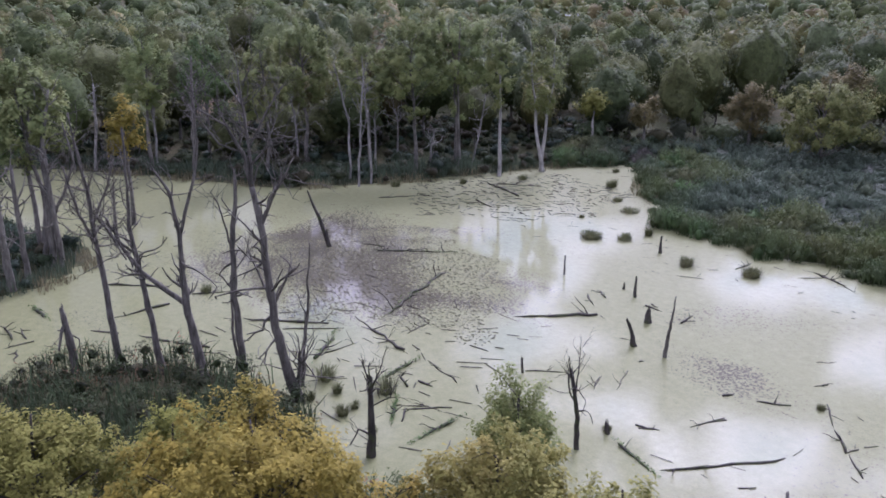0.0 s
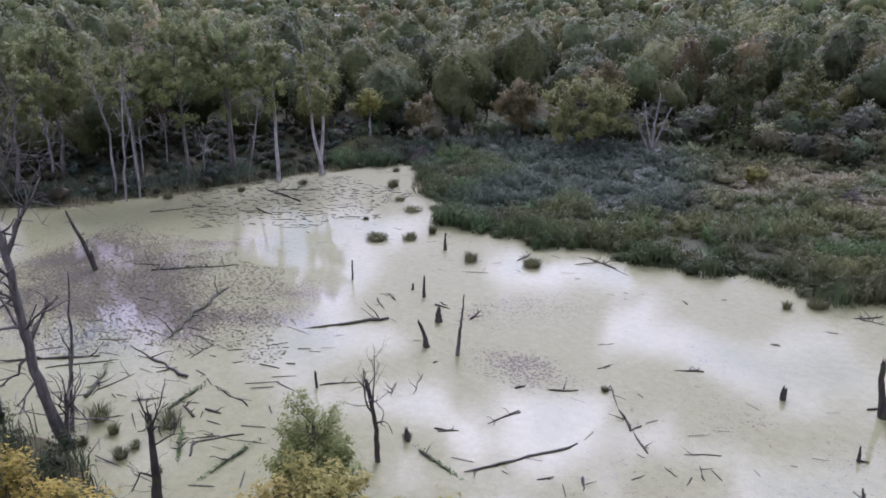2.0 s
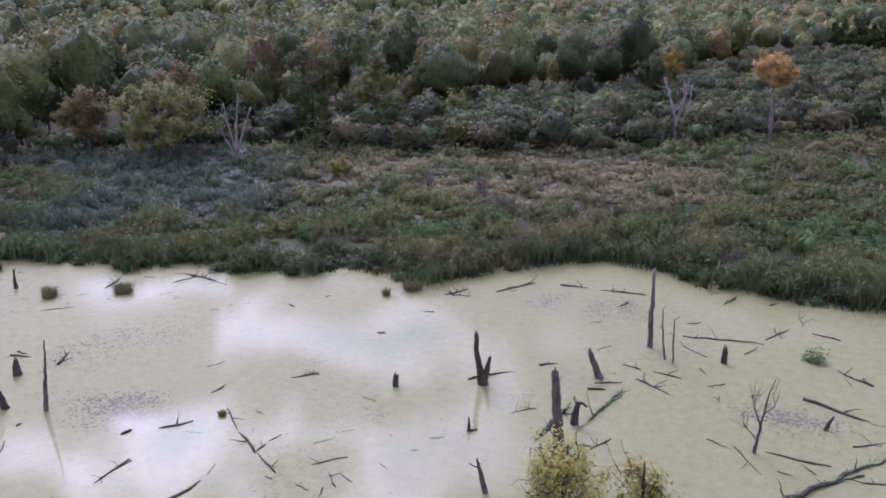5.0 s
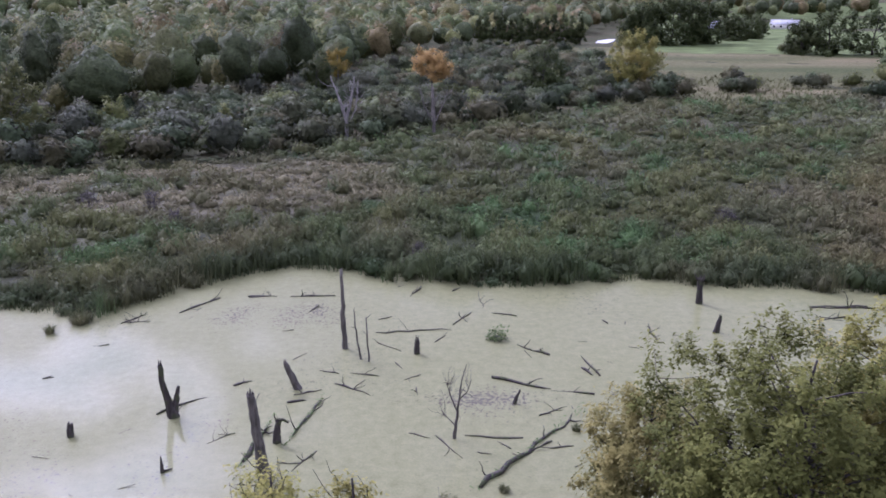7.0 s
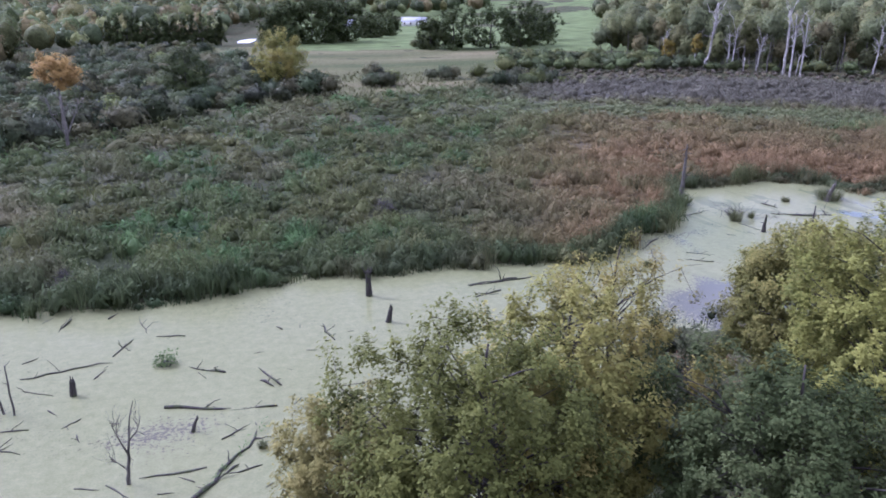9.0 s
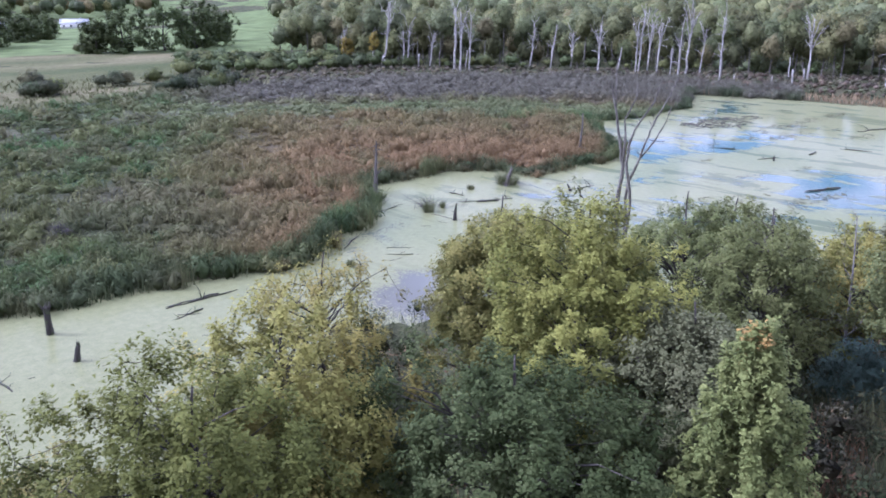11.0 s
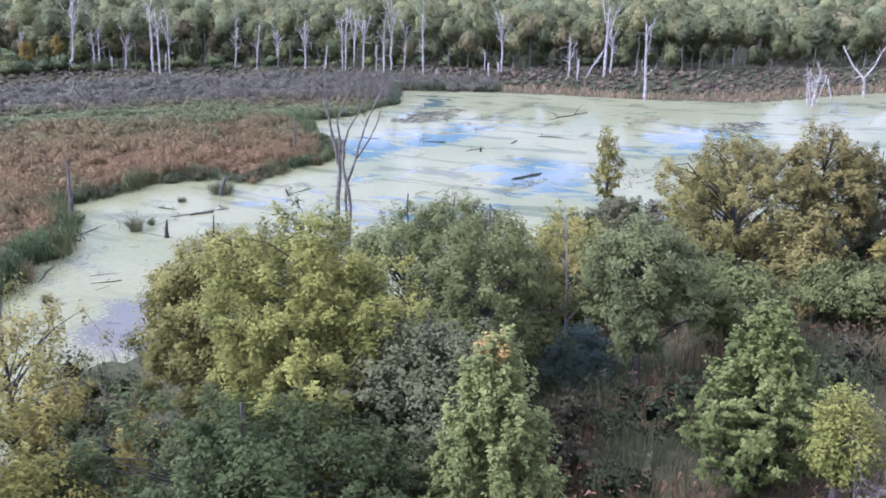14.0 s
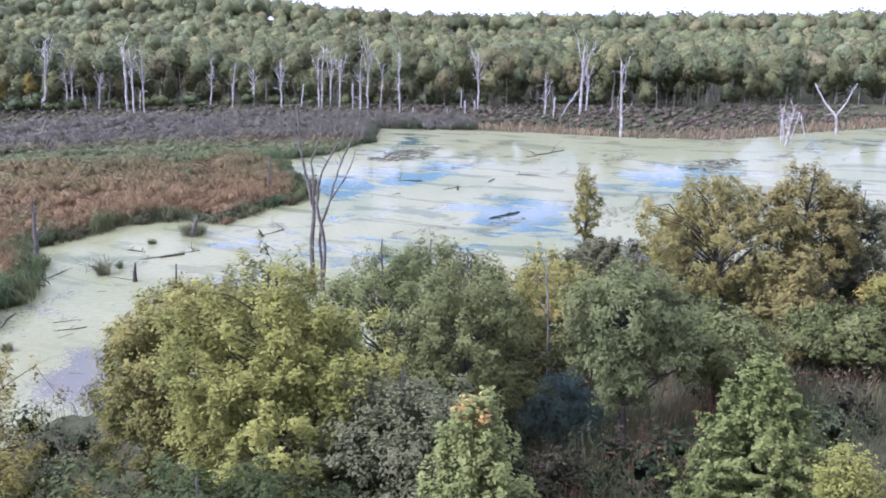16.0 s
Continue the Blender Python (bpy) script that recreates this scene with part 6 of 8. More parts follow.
float_log('dark', -23.65, 45.82, -23.24, 46.25, 0.059, 0)
float_log('dark', -43.57, 51.28, -40.11, 50.74, 0.096, 0)
float_log('dark', -47.89, 40.58, -46.36, 42.07, 0.046, 0)
float_log('dark', -43.23, 48.97, -42.19, 51.11, 0.072, 0)
float_log('dark', -47.02, 46.14, -47.68, 48.60, 0.097, 0)
float_log('dark', -29.39, 22.03, -28.37, 22.80, 0.089, 0)
float_log('dark', -28.04, 24.45, -27.87, 26.83, 0.061, 0)
float_log('dark', -22.46, 22.50, -22.13, 23.33, 0.068, 0)
float_log('dark', -21.23, 24.30, -20.41, 23.47, 0.095, 0)
float_log('dark', -4.51, 52.99, 0.61, 53.29, 0.096, 0)
float_log('dark', 0.62, 54.30, 2.09, 56.65, 0.099, 0)
float_log('dark', 3.46, 56.54, 5.21, 55.89, 0.100, 0)
float_log('dark', 1.71, 37.45, 2.54, 37.29, 0.058, 0)
float_log('dark', -1.73, 39.43, -0.69, 38.84, 0.060, 0)
float_log('dark', -0.41, 39.13, 0.86, 36.81, 0.058, 0)
float_log('dark', -7.24, 35.69, -6.31, 37.62, 0.086, 0)
float_log('dark', -8.05, 36.40, -6.92, 36.50, 0.072, 0)
float_log('dark', -8.46, 43.74, -6.93, 44.31, 0.083, 0)
float_log('dark', -8.66, 42.71, -7.66, 43.11, 0.114, 0)
float_log('dark', -12.09, 44.89, -11.27, 45.64, 0.103, 0)
float_log('dark', -14.53, 59.80, -12.44, 59.93, 0.087, 0)
float_log('dark', -11.38, 59.93, -7.97, 60.05, 0.086, 0)
float_log('dark', -18.67, 56.65, -16.58, 59.56, 0.107, 0)
float_log('dark', -22.12, 54.51, -20.90, 56.32, 0.084, 0)
float_log('dark', -22.00, 54.72, -20.12, 54.93, 0.062, 0)
float_log('dark', -6.24, 45.26, -4.12, 43.60, 0.099, 0)
float_log('dark', -7.47, 46.96, -6.23, 46.57, 0.069, 0)
float_log('dark', -5.55, 46.57, -3.83, 46.18, 0.068, 0)
float_log('dark', -4.38, 51.27, -2.66, 49.90, 0.055, 0)
float_log('dark', -4.49, 55.24, -3.53, 55.78, 0.060, 0)
float_log('dark', -2.29, 45.64, -1.32, 46.41, 0.068, 0)
float_log('dark', -1.60, 44.67, -1.41, 43.60, 0.049, 0)
float_log('dark', 4.54, 37.72, 5.52, 38.56, 0.074, 0)
float_log('dark', 5.26, 37.83, 6.60, 38.11, 0.088, 0)
float_log('dark', 5.21, 41.26, 6.93, 42.44, 0.079, 0)
float_log('dark', 8.71, 49.03, 9.34, 46.18, 0.124, 0)
float_log('dark', 8.45, 47.36, 8.94, 46.18, 0.139, 0)
float_log('dark', 4.79, 50.81, 6.68, 49.20, 0.128, 0)
float_log('dark', -2.93, 48.18, -2.46, 47.20, 0.070, 0)
float_log('dark', -2.49, 59.80, -1.70, 61.95, 0.108, 0)
float_log('dark', 0.69, 61.05, 1.35, 61.95, 0.087, 0)
float_log('dark', -9.60, 56.54, -9.00, 58.02, 0.062, 0)
float_log('dark', -23.64, 45.79, -23.08, 46.02, 0.074, 0)
float_log('dark', -10.80, 53.19, -10.08, 53.39, 0.039, 0)
float_log('dark', -11.97, 38.28, -10.81, 39.43, 0.031, 0)
float_log('dark', 11.06, 55.24, 11.32, 54.51, 0.080, 0)
float_log('dark', 2.76, 38.56, 3.42, 37.83, 0.059, 0)
float_log('dark', 2.63, 61.05, 2.89, 57.44, 0.042, 0)
float_log('dark', -0.52, 51.27, 0.23, 52.50, 0.056, 0)
float_log('dark', 26.51, 57.90, 30.77, 57.79, 0.113, 0)
float_log('dark', 26.43, 55.78, 27.39, 55.24, 0.065, 0)
float_log('dark', 14.04, 54.51, 13.98, 51.36, 0.098, 0)
float_log('dark', 2.88, 45.95, 6.19, 44.31, 0.167, 2)
float_log('dark', 6.20, 44.38, 8.60, 43.81, 0.083, 0)
float_log('mossy', 1.59, 34.44, 7.21, 41.39, 0.161, 4)
float_log('dark', 1.05, 39.13, 4.10, 38.79, 0.089, 1)
float_log('mossy', -7.79, 38.90, -6.89, 43.05, 0.141, 3)
float_log('dark', -15.59, 41.52, -12.99, 43.67, 0.116, 2)
float_log('mossy', -9.78, 36.55, -9.18, 40.20, 0.180, 4)
float_log('dark', 3.39, 37.45, 3.91, 36.92, 0.043, 0)
float_log('dark', 26.45, 57.57, 32.19, 57.44, 0.128, 0)
float_log('dark', 25.75, 55.10, 28.29, 55.71, 0.102, 0)
float_log('dark', 44.44, 60.22, 47.96, 62.73, 0.126, 0)
float_log('dark', 46.14, 56.54, 47.81, 54.92, 0.072, 0)
float_log('dark', 47.40, 57.99, 49.23, 56.46, 0.049, 0)
float_log('dark', 54.50, 68.28, 58.17, 68.68, 0.087, 0)
float_log('dark', 63.81, 65.34, 69.18, 62.55, 0.121, 0)
float_log('dark', 65.27, 64.28, 67.30, 62.90, 0.241, 0)
float_log('dark', 66.15, 69.38, 66.35, 66.99, 0.125, 0)
float_log('dark', 58.28, 63.82, 58.66, 59.91, 0.056, 0)
float_log('dark', 142.11, 54.18, 152.91, 51.23, 0.206, 0)
float_log('dark', 94.85, 41.75, 99.97, 39.77, 0.243, 0)
float_log('dark', 124.66, 49.89, 126.07, 46.02, 0.132, 0)
float_log('dark', 76.67, 60.84, 80.93, 60.21, 0.130, 0)
float_log('dark', 117.00, 50.99, 120.09, 51.41, 0.212, 0)
float_log('dark', 112.02, 74.09, 112.20, 70.14, 0.087, 0)
float_log('dark', 112.94, 63.73, 114.18, 60.17, 0.127, 0)
float_log('dark', 109.25, 54.57, 112.38, 53.02, 0.121, 0)
hummock('green', -41.85, 9.01, 0.58, 0.89)
hummock('green', -39.93, 9.05, 0.30, 0.53)
hummock('green', -38.72, 11.56, 0.66, 0.92)
hummock('green', -37.23, 8.38, 0.38, 0.57)
hummock('green', -37.73, 9.31, 0.26, 0.38)
hummock('green', -34.76, 9.22, 0.25, 0.30)
hummock('green', -39.77, 7.42, 0.29, 0.46)
hummock('green', -60.43, 5.58, 0.45, 0.63)
hummock('green', -60.35, 40.99, 1.07, 0.54)
hummock('green', -58.20, 43.26, 0.75, 0.54)
hummock('green', -45.13, 45.94, 0.87, 0.68)
hummock('green', -49.97, 43.44, 0.60, 0.69)
hummock('green', -58.60, 46.40, 0.38, 0.66)
hummock('green', -76.86, 55.44, 0.54, 0.81)
hummock('green', -85.13, 48.44, 0.63, 0.70)
hummock('green', -88.39, 32.96, 0.67, 0.80)
hummock('green', -86.29, 40.88, 0.48, 0.68)
hummock('green', -66.77, 44.47, 0.29, 0.29)
hummock('green', -49.76, 50.55, 0.53, 0.74)
hummock('green', -83.78, 61.42, 0.52, 0.59)
hummock('green', -58.39, 46.18, 0.37, 0.74)
hummock('green', -45.35, 46.06, 0.85, 0.56)
hummock('green', -49.46, 42.98, 0.57, 0.66)
hummock('green', -49.72, 50.44, 0.46, 0.92)
hummock('green', -58.63, 43.77, 0.47, 0.52)
hummock('green', -60.12, 40.94, 1.14, 0.62)
hummock('green', -77.17, 56.06, 0.60, 0.93)
hummock('green', -70.91, 52.01, 0.68, 0.49)
hummock('green', -65.46, 52.29, 0.59, 0.47)
hummock('green', -66.42, 50.19, 1.17, 0.47)
hummock('green', -26.30, 52.82, 0.35, 0.57)
hummock('green', -25.01, 54.90, 0.89, 0.80)
hummock('green', -26.38, 32.35, 0.25, 0.26)
hummock('green', -29.58, 20.32, 0.25, 0.25)
hummock('leafy', 3.57, 51.85, 0.86, 0.82)
hummock('green', 6.96, 39.69, 0.25, 0.30)
hummock('green', 2.80, 34.05, 0.25, 0.25)
hummock('green', -24.90, 54.63, 0.76, 0.59)
hummock('brush', 60.16, 66.46, 1.47, 1.18)
hummock('green', 58.69, 64.66, 0.69, 1.26)
hummock('green', 74.28, 67.82, 1.64, 1.44)
hummock('green', 42.00, 56.16, 0.46, 0.55)
hummock('green', 60.92, 64.90, 0.29, 0.70)
hummock('green', 69.22, 68.89, 0.51, 0.51)
standing_snag("bleached dead trunk standing before the far woods", BARK_PALE, 166.71, 219.08, 300, 13, 2.4, [[(0.00, 0.00, 0.20, 0.260), (0.04, -0.03, 4.49, 0.194), (0.35, -0.27, 9.19, 0.130)]], forks=2)
standing_snag("bleached dead trunk standing before the far woods", BARK_PALE, 158.37, 189.72, 301, 13, 2.4, [[(0.00, 0.00, 0.20, 0.291), (0.90, -0.76, 10.29, 0.233), (1.62, -1.36, 18.05, 0.117)]], forks=4)
standing_snag("short broken bleached stub at the far shore", BARK_PALE, 157.02, 189.00, 302, 1, 0.8, [[(0.00, -0.00, 0.20, 0.289), (0.27, -0.23, 3.66, 0.231)]])
standing_snag("bleached dead trunk standing before the far woods", BARK_PALE, 159.87, 196.55, 303, 13, 2.4, [[(0.00, 0.00, 0.20, 0.179), (0.11, -0.09, 4.20, 0.179), (0.37, -0.30, 8.60, 0.120)]], forks=3)
standing_snag("bleached dead trunk standing before the far woods", BARK_PALE, 162.36, 185.91, 304, 13, 2.4, [[(0.00, 0.00, 0.20, 0.233), (0.09, -0.08, 5.90, 0.204), (-0.03, 0.03, 9.94, 0.116)]])
standing_snag("bleached dead trunk standing before the far woods", BARK_PALE, 162.88, 185.01, 305, 13, 2.4, [[(0.00, 0.00, 0.20, 0.232), (0.30, -0.27, 5.89, 0.174), (0.61, -0.54, 11.65, 0.116)]], forks=3)
standing_snag("short broken bleached stub at the far shore", BARK_PALE, 164.53, 182.15, 306, 1, 0.8, [[(-0.00, -0.00, 0.20, 0.231), (0.15, -0.14, 4.01, 0.202)]])
standing_snag("bleached dead trunk standing before the far woods", BARK_PALE, 167.30, 180.49, 307, 13, 2.4, [[(-0.00, 0.00, 0.20, 0.232), (0.42, -0.39, 5.05, 0.203), (0.89, -0.83, 9.26, 0.116)]], forks=5)
standing_snag("bleached dead trunk standing before the far woods", BARK_PALE, 169.69, 173.20, 308, 13, 2.4, [[(0.00, 0.00, 0.20, 0.343), (0.28, -0.28, 8.79, 0.285), (0.28, -0.28, 15.92, 0.114)]], forks=2)
standing_snag("bleached dead trunk standing before the far woods", BARK_PALE, 167.21, 168.32, 309, 13, 2.4, [[(0.00, 0.00, 0.20, 0.279), (0.19, -0.19, 9.05, 0.223), (0.06, -0.06, 15.77, 0.112)]], forks=2)
standing_snag("bleached dead trunk standing before the far woods", BARK_PALE, 169.58, 167.24, 310, 13, 2.4, [[(-0.00, -0.00, 0.20, 0.225), (0.18, -0.19, 7.54, 0.168), (0.27, -0.27, 12.92, 0.112)]], forks=4)
standing_snag("short broken bleached stub at the far shore", BARK_PALE, 172.43, 171.61, 311, 1, 0.8, [[(-0.00, -0.00, 0.20, 0.172), (0.46, -0.47, 5.05, 0.114)]])
standing_snag("bleached dead trunk standing before the far woods", BARK_PALE, 189.15, 162.40, 312, 13, 2.4, [[(0.00, 0.00, 0.20, 0.235), (0.42, -0.50, 6.62, 0.176), (0.78, -0.91, 11.14, 0.088)]], forks=3)
standing_snag("bleached dead trunk standing before the far woods", BARK_PALE, 190.71, 156.29, 313, 13, 2.4, [[(0.00, 0.00, 0.20, 0.233), (0.48, -0.59, 6.73, 0.203), (0.92, -1.13, 11.82, 0.116)]])
standing_snag("bleached dead trunk standing before the far woods", BARK_PALE, 193.52, 151.42, 314, 13, 2.4, [[(0.00, 0.00, 0.20, 0.232), (0.22, -0.28, 5.22, 0.232), (0.24, -0.31, 10.03, 0.116)]], forks=3)
standing_snag("bleached dead trunk standing before the far woods", BARK_PALE, 191.96, 140.94, 315, 13, 2.4, [[(0.00, 0.00, 0.20, 0.281), (0.02, -0.03, 6.42, 0.225), (0.03, -0.04, 11.52, 0.112)]], forks=5)
standing_snag("short broken bleached stub at the far shore", BARK_PALE, 191.85, 134.80, 316, 1, 0.8, [[(0.00, 0.00, 0.20, 0.221), (0.30, -0.44, 3.72, 0.166), (0.51, -0.74, 6.77, 0.110)]])
standing_snag("bleached dead trunk standing before the far woods", BARK_PALE, 196.81, 132.53, 317, 13, 2.4, [[(0.00, 0.00, 0.20, 0.224), (0.06, -0.10, 6.42, 0.196), (0.13, -0.20, 12.97, 0.112)]], forks=2)
standing_snag("bleached dead trunk standing before the far woods", BARK_PALE, 197.19, 131.87, 318, 13, 2.4, [[(0.00, -0.00, 0.20, 0.224), (0.24, -0.37, 8.61, 0.224), (0.56, -0.85, 15.84, 0.112)]], forks=2)
standing_snag("bleached dead trunk standing before the far woods", BARK_PALE, 205.32, 134.38, 319, 13, 2.4, [[(0.00, 0.00, 0.20, 0.231), (0.23, -0.36, 8.14, 0.231), (0.43, -0.67, 12.65, 0.116)]], forks=4)
standing_snag("bleached dead trunk standing before the far woods", BARK_PALE, 196.86, 126.11, 320, 13, 2.4, [[(0.00, 0.00, 0.20, 0.220), (0.20, -0.32, 7.35, 0.220), (0.47, -0.75, 13.09, 0.138)]], forks=3)
standing_snag("bleached dead trunk standing before the far woods", BARK_PALE, 198.58, 123.13, 321, 13, 2.4, [[(0.00, 0.00, 0.20, 0.166), (0.10, -0.17, 6.92, 0.138)]])
standing_snag("bleached dead trunk standing before the far woods", BARK_PALE, 199.56, 121.44, 322, 13, 2.4, [[(0.00, 0.00, 0.20, 0.275), (0.09, -0.15, 6.63, 0.220), (0.18, -0.30, 12.38, 0.110)]], forks=3)
standing_snag("bleached dead trunk standing before the far woods", BARK_PALE, 200.45, 119.88, 323, 13, 2.4, [[(0.00, 0.00, 0.20, 0.275), (0.23, -0.40, 8.79, 0.220), (0.53, -0.91, 16.63, 0.110)]], forks=5)
standing_snag("bleached dead trunk standing before the far woods", BARK_PALE, 203.62, 117.54, 324, 13, 2.4, [[(-0.00, -0.00, 0.20, 0.222), (0.21, -0.38, 6.52, 0.166), (0.42, -0.75, 11.59, 0.111)]], forks=2)
standing_snag("bleached dead trunk standing before the far woods", BARK_PALE, 189.37, 104.39, 325, 13, 2.4, [[(-0.00, -0.00, 0.20, 0.255), (0.04, -0.07, 7.11, 0.204), (0.07, -0.12, 15.07, 0.102)]], forks=2)
standing_snag("short broken bleached stub at the far shore", BARK_PALE, 185.32, 98.39, 326, 1, 0.8, [[(0.00, 0.00, 0.20, 0.198), (-0.01, 0.03, 2.45, 0.148)]])
standing_snag("short broken bleached stub at the far shore", BARK_PALE, 205.96, 95.22, 327, 1, 0.8, [[(0.00, 0.00, 0.20, 0.214), (0.02, -0.04, 3.61, 0.161), (-0.01, 0.02, 5.72, 0.107)]])
standing_snag("short broken bleached stub at the far shore", BARK_PALE, 197.48, 90.33, 328, 1, 0.8, [[(0.00, 0.00, 0.20, 0.256), (-0.04, 0.09, 3.47, 0.205)]])
standing_snag("short broken bleached stub at the far shore", BARK_PALE, 202.44, 89.92, 329, 1, 0.8, [[(0.00, 0.00, 0.20, 0.261), (-0.04, 0.10, 3.25, 0.209)]])
standing_snag("bleached dead trunk standing before the far woods", BARK_PALE, 208.14, 91.46, 330, 13, 2.4, [[(0.00, 0.00, 0.20, 0.269), (0.01, -0.03, 7.13, 0.215), (0.02, -0.04, 14.75, 0.107)]], forks=4)
standing_snag("short broken bleached stub at the far shore", BARK_PALE, 192.86, 93.04, 331, 1, 0.8, [[(0.00, 0.00, 0.20, 0.202), (-0.02, 0.04, 1.95, 0.151)]])
standing_snag("bleached dead trunk standing before the far woods", BARK_PALE, 203.59, 71.83, 332, 13, 2.4, [[(0.00, 0.00, 0.20, 0.255), (-0.00, 0.00, 4.74, 0.204), (0.00, -0.01, 9.09, 0.153)]], forks=3)
standing_snag("short broken bleached stub at the far shore", BARK_PALE, 199.73, 68.43, 333, 1, 0.8, [[(0.00, 0.00, 0.20, 0.249), (0.07, -0.20, 5.16, 0.150)]])
standing_snag("bleached dead trunk standing before the far woods", BARK_PALE, 200.46, 67.16, 334, 13, 2.4, [[(0.00, 0.00, 0.20, 0.199), (0.67, -2.11, 3.90, 0.175), (1.28, -4.00, 6.90, 0.150)]])
standing_snag("bleached dead trunk standing before the far woods", BARK_PALE, 211.76, 65.57, 335, 13, 2.4, [[(0.00, 0.00, 0.20, 0.419), (0.05, -0.18, 7.11, 0.315), (0.16, -0.56, 16.38, 0.157)]], forks=3)
standing_snag("bleached dead trunk standing before the far woods", BARK_PALE, 216.64, 65.32, 336, 13, 2.4, [[(0.00, 0.00, 0.20, 0.267), (0.05, -0.16, 5.46, 0.214), (0.08, -0.26, 9.55, 0.161)]], forks=5)
standing_snag("bleached dead trunk standing before the far woods", BARK_PALE, 176.17, 46.43, 337, 13, 2.4, [[(0.00, 0.00, 0.20, 0.301), (-0.05, 0.21, 6.64, 0.258), (-0.14, 0.56, 14.75, 0.129)]], forks=2)
standing_snag("short broken bleached stub at the far shore", BARK_PALE, 209.01, 57.34, 338, 1, 0.8, [[(0.00, -0.00, 0.20, 0.205), (0.09, -0.34, 2.33, 0.153)]])
standing_snag("bleached dead trunk standing before the far woods", BARK_PALE, 181.86, 16.39, 339, 13, 2.4, [[(0.00, 0.00, 0.20, 0.217), (-0.03, 0.46, 5.96, 0.130)]], forks=2)
standing_snag("bleached dead trunk standing before the far woods", BARK_PALE, 176.37, 15.17, 340, 13, 2.4, [[(-0.00, -0.00, 0.20, 0.252), (0.02, -0.33, 4.00, 0.210), (0.06, -0.93, 7.05, 0.084)]], forks=4)
standing_snag("bleached Y-shaped dead tree on the far shore", BARK_PALE, 200.43, 7.10, 350, 8, 1.5, [[(0.00, 0.00, 0.20, 0.282), (-0.00, 0.16, 2.65, 0.235), (-0.01, 0.49, 3.80, 0.235), (-0.03, 2.56, 6.05, 0.188), (-0.05, 5.04, 10.25, 0.094)], [(-0.00, 0.39, 3.81, 0.188), (0.01, -1.42, 6.77, 0.165), (0.03, -2.90, 10.47, 0.094)]])
standing_snag("short bleached dead stem at the far shore", BARK_PALE, 187.51, 15.02, 360, 5, 1.2, [[(0.00, 0.00, 0.20, 0.176), (0.06, -1.06, 5.26, 0.088)]])
standing_snag("short bleached dead stem at the far shore", BARK_PALE, 190.63, 12.58, 364, 5, 1.2, [[(-0.00, -0.00, 0.20, 0.179), (-0.05, 1.15, 4.44, 0.089)]])
standing_snag("short bleached dead stem at the far shore", BARK_PALE, 191.70, 16.69, 361, 5, 1.2, [[(0.00, 0.00, 0.20, 0.180), (-0.02, 0.38, 3.05, 0.090)]])
standing_snag("pale bare-trunked dead tree on the far shore", BARK_MID, -93.20, 29.05, 400, 14, 2.2, [[(0.00, 0.00, 0.25, 0.149), (0.03, 0.07, 6.95, 0.125), (-0.32, -0.90, 11.60, 0.075), (-0.51, -1.43, 14.20, 0.037)]])
standing_snag("pale bare-trunked dead tree on the far shore", BARK_MID, -90.09, 28.99, 401, 14, 2.2, [[(-0.00, 0.00, 0.25, 0.145), (0.10, 0.28, 6.06, 0.121), (0.27, 0.73, 11.88, 0.073)]])
standing_snag("pale bare-trunked dead tree on the far shore", BARK_MID, -90.91, 30.87, 402, 14, 2.2, [[(0.00, 0.00, 0.25, 0.147), (-0.07, -0.18, 5.82, 0.122), (-0.18, -0.49, 11.08, 0.098), (-0.26, -0.69, 14.92, 0.049)]])
standing_snag("pale bare-trunked dead tree on the far shore", BARK_MID, -95.95, 33.43, 403, 14, 2.2, [[(0.00, -0.00, 0.25, 0.129), (-0.00, -0.00, 6.30, 0.103), (0.16, 0.42, 11.14, 0.052)]])
standing_snag("pale bare-trunked dead tree on the far shore", BARK_MID, -99.16, 37.71, 404, 14, 2.2, [[(0.00, -0.00, 0.25, 0.107), (0.06, 0.14, 5.59, 0.081), (-0.04, -0.10, 7.05, 0.054)]])
standing_snag("pale bare-trunked dead tree on the far shore", BARK_GREY, -104.09, 12.60, 405, 14, 2.2, [[(0.00, 0.00, 0.25, 0.330), (0.06, 0.37, 6.54, 0.257), (0.09, 0.56, 11.30, 0.147), (0.11, 0.70, 14.63, 0.073)]])
standing_snag("pale bare-trunked dead tree on the far shore", BARK_MID, -93.90, 46.01, 406, 14, 2.2, [[(0.00, 0.00, 0.25, 0.133), (0.48, 0.92, 5.04, 0.107), (0.79, 1.51, 9.36, 0.080)]])
standing_snag("pale bare-trunked dead tree on the far shore", BARK_MID, -94.63, 40.27, 407, 14, 2.2, [[(0.00, 0.00, 0.25, 0.131), (0.16, 0.34, 3.89, 0.131), (0.31, 0.67, 5.32, 0.078)]])
standing_snag("pale bare-trunked dead tree on the far shore", BARK_MID, -101.95, 25.10, 408, 14, 2.2, [[(0.00, 0.00, 0.25, 0.159), (0.01, 0.03, 5.32, 0.132), (-0.11, -0.40, 8.87, 0.080)]])
standing_snag("pale bare-trunked dead tree on the far shore", BARK_MID, -113.18, 1.85, 409, 14, 2.2, [[(0.00, 0.00, 0.25, 0.197), (0.04, 0.66, 7.42, 0.141), (0.05, 0.84, 10.92, 0.085)]])
standing_snag("pale bare-trunked dead tree on the far shore", BARK_MID, -109.72, 9.01, 410, 14, 2.2, [[(0.00, -0.00, 0.25, 0.138), (-0.00, -0.01, 7.46, 0.138), (0.01, 0.05, 10.95, 0.110)]])
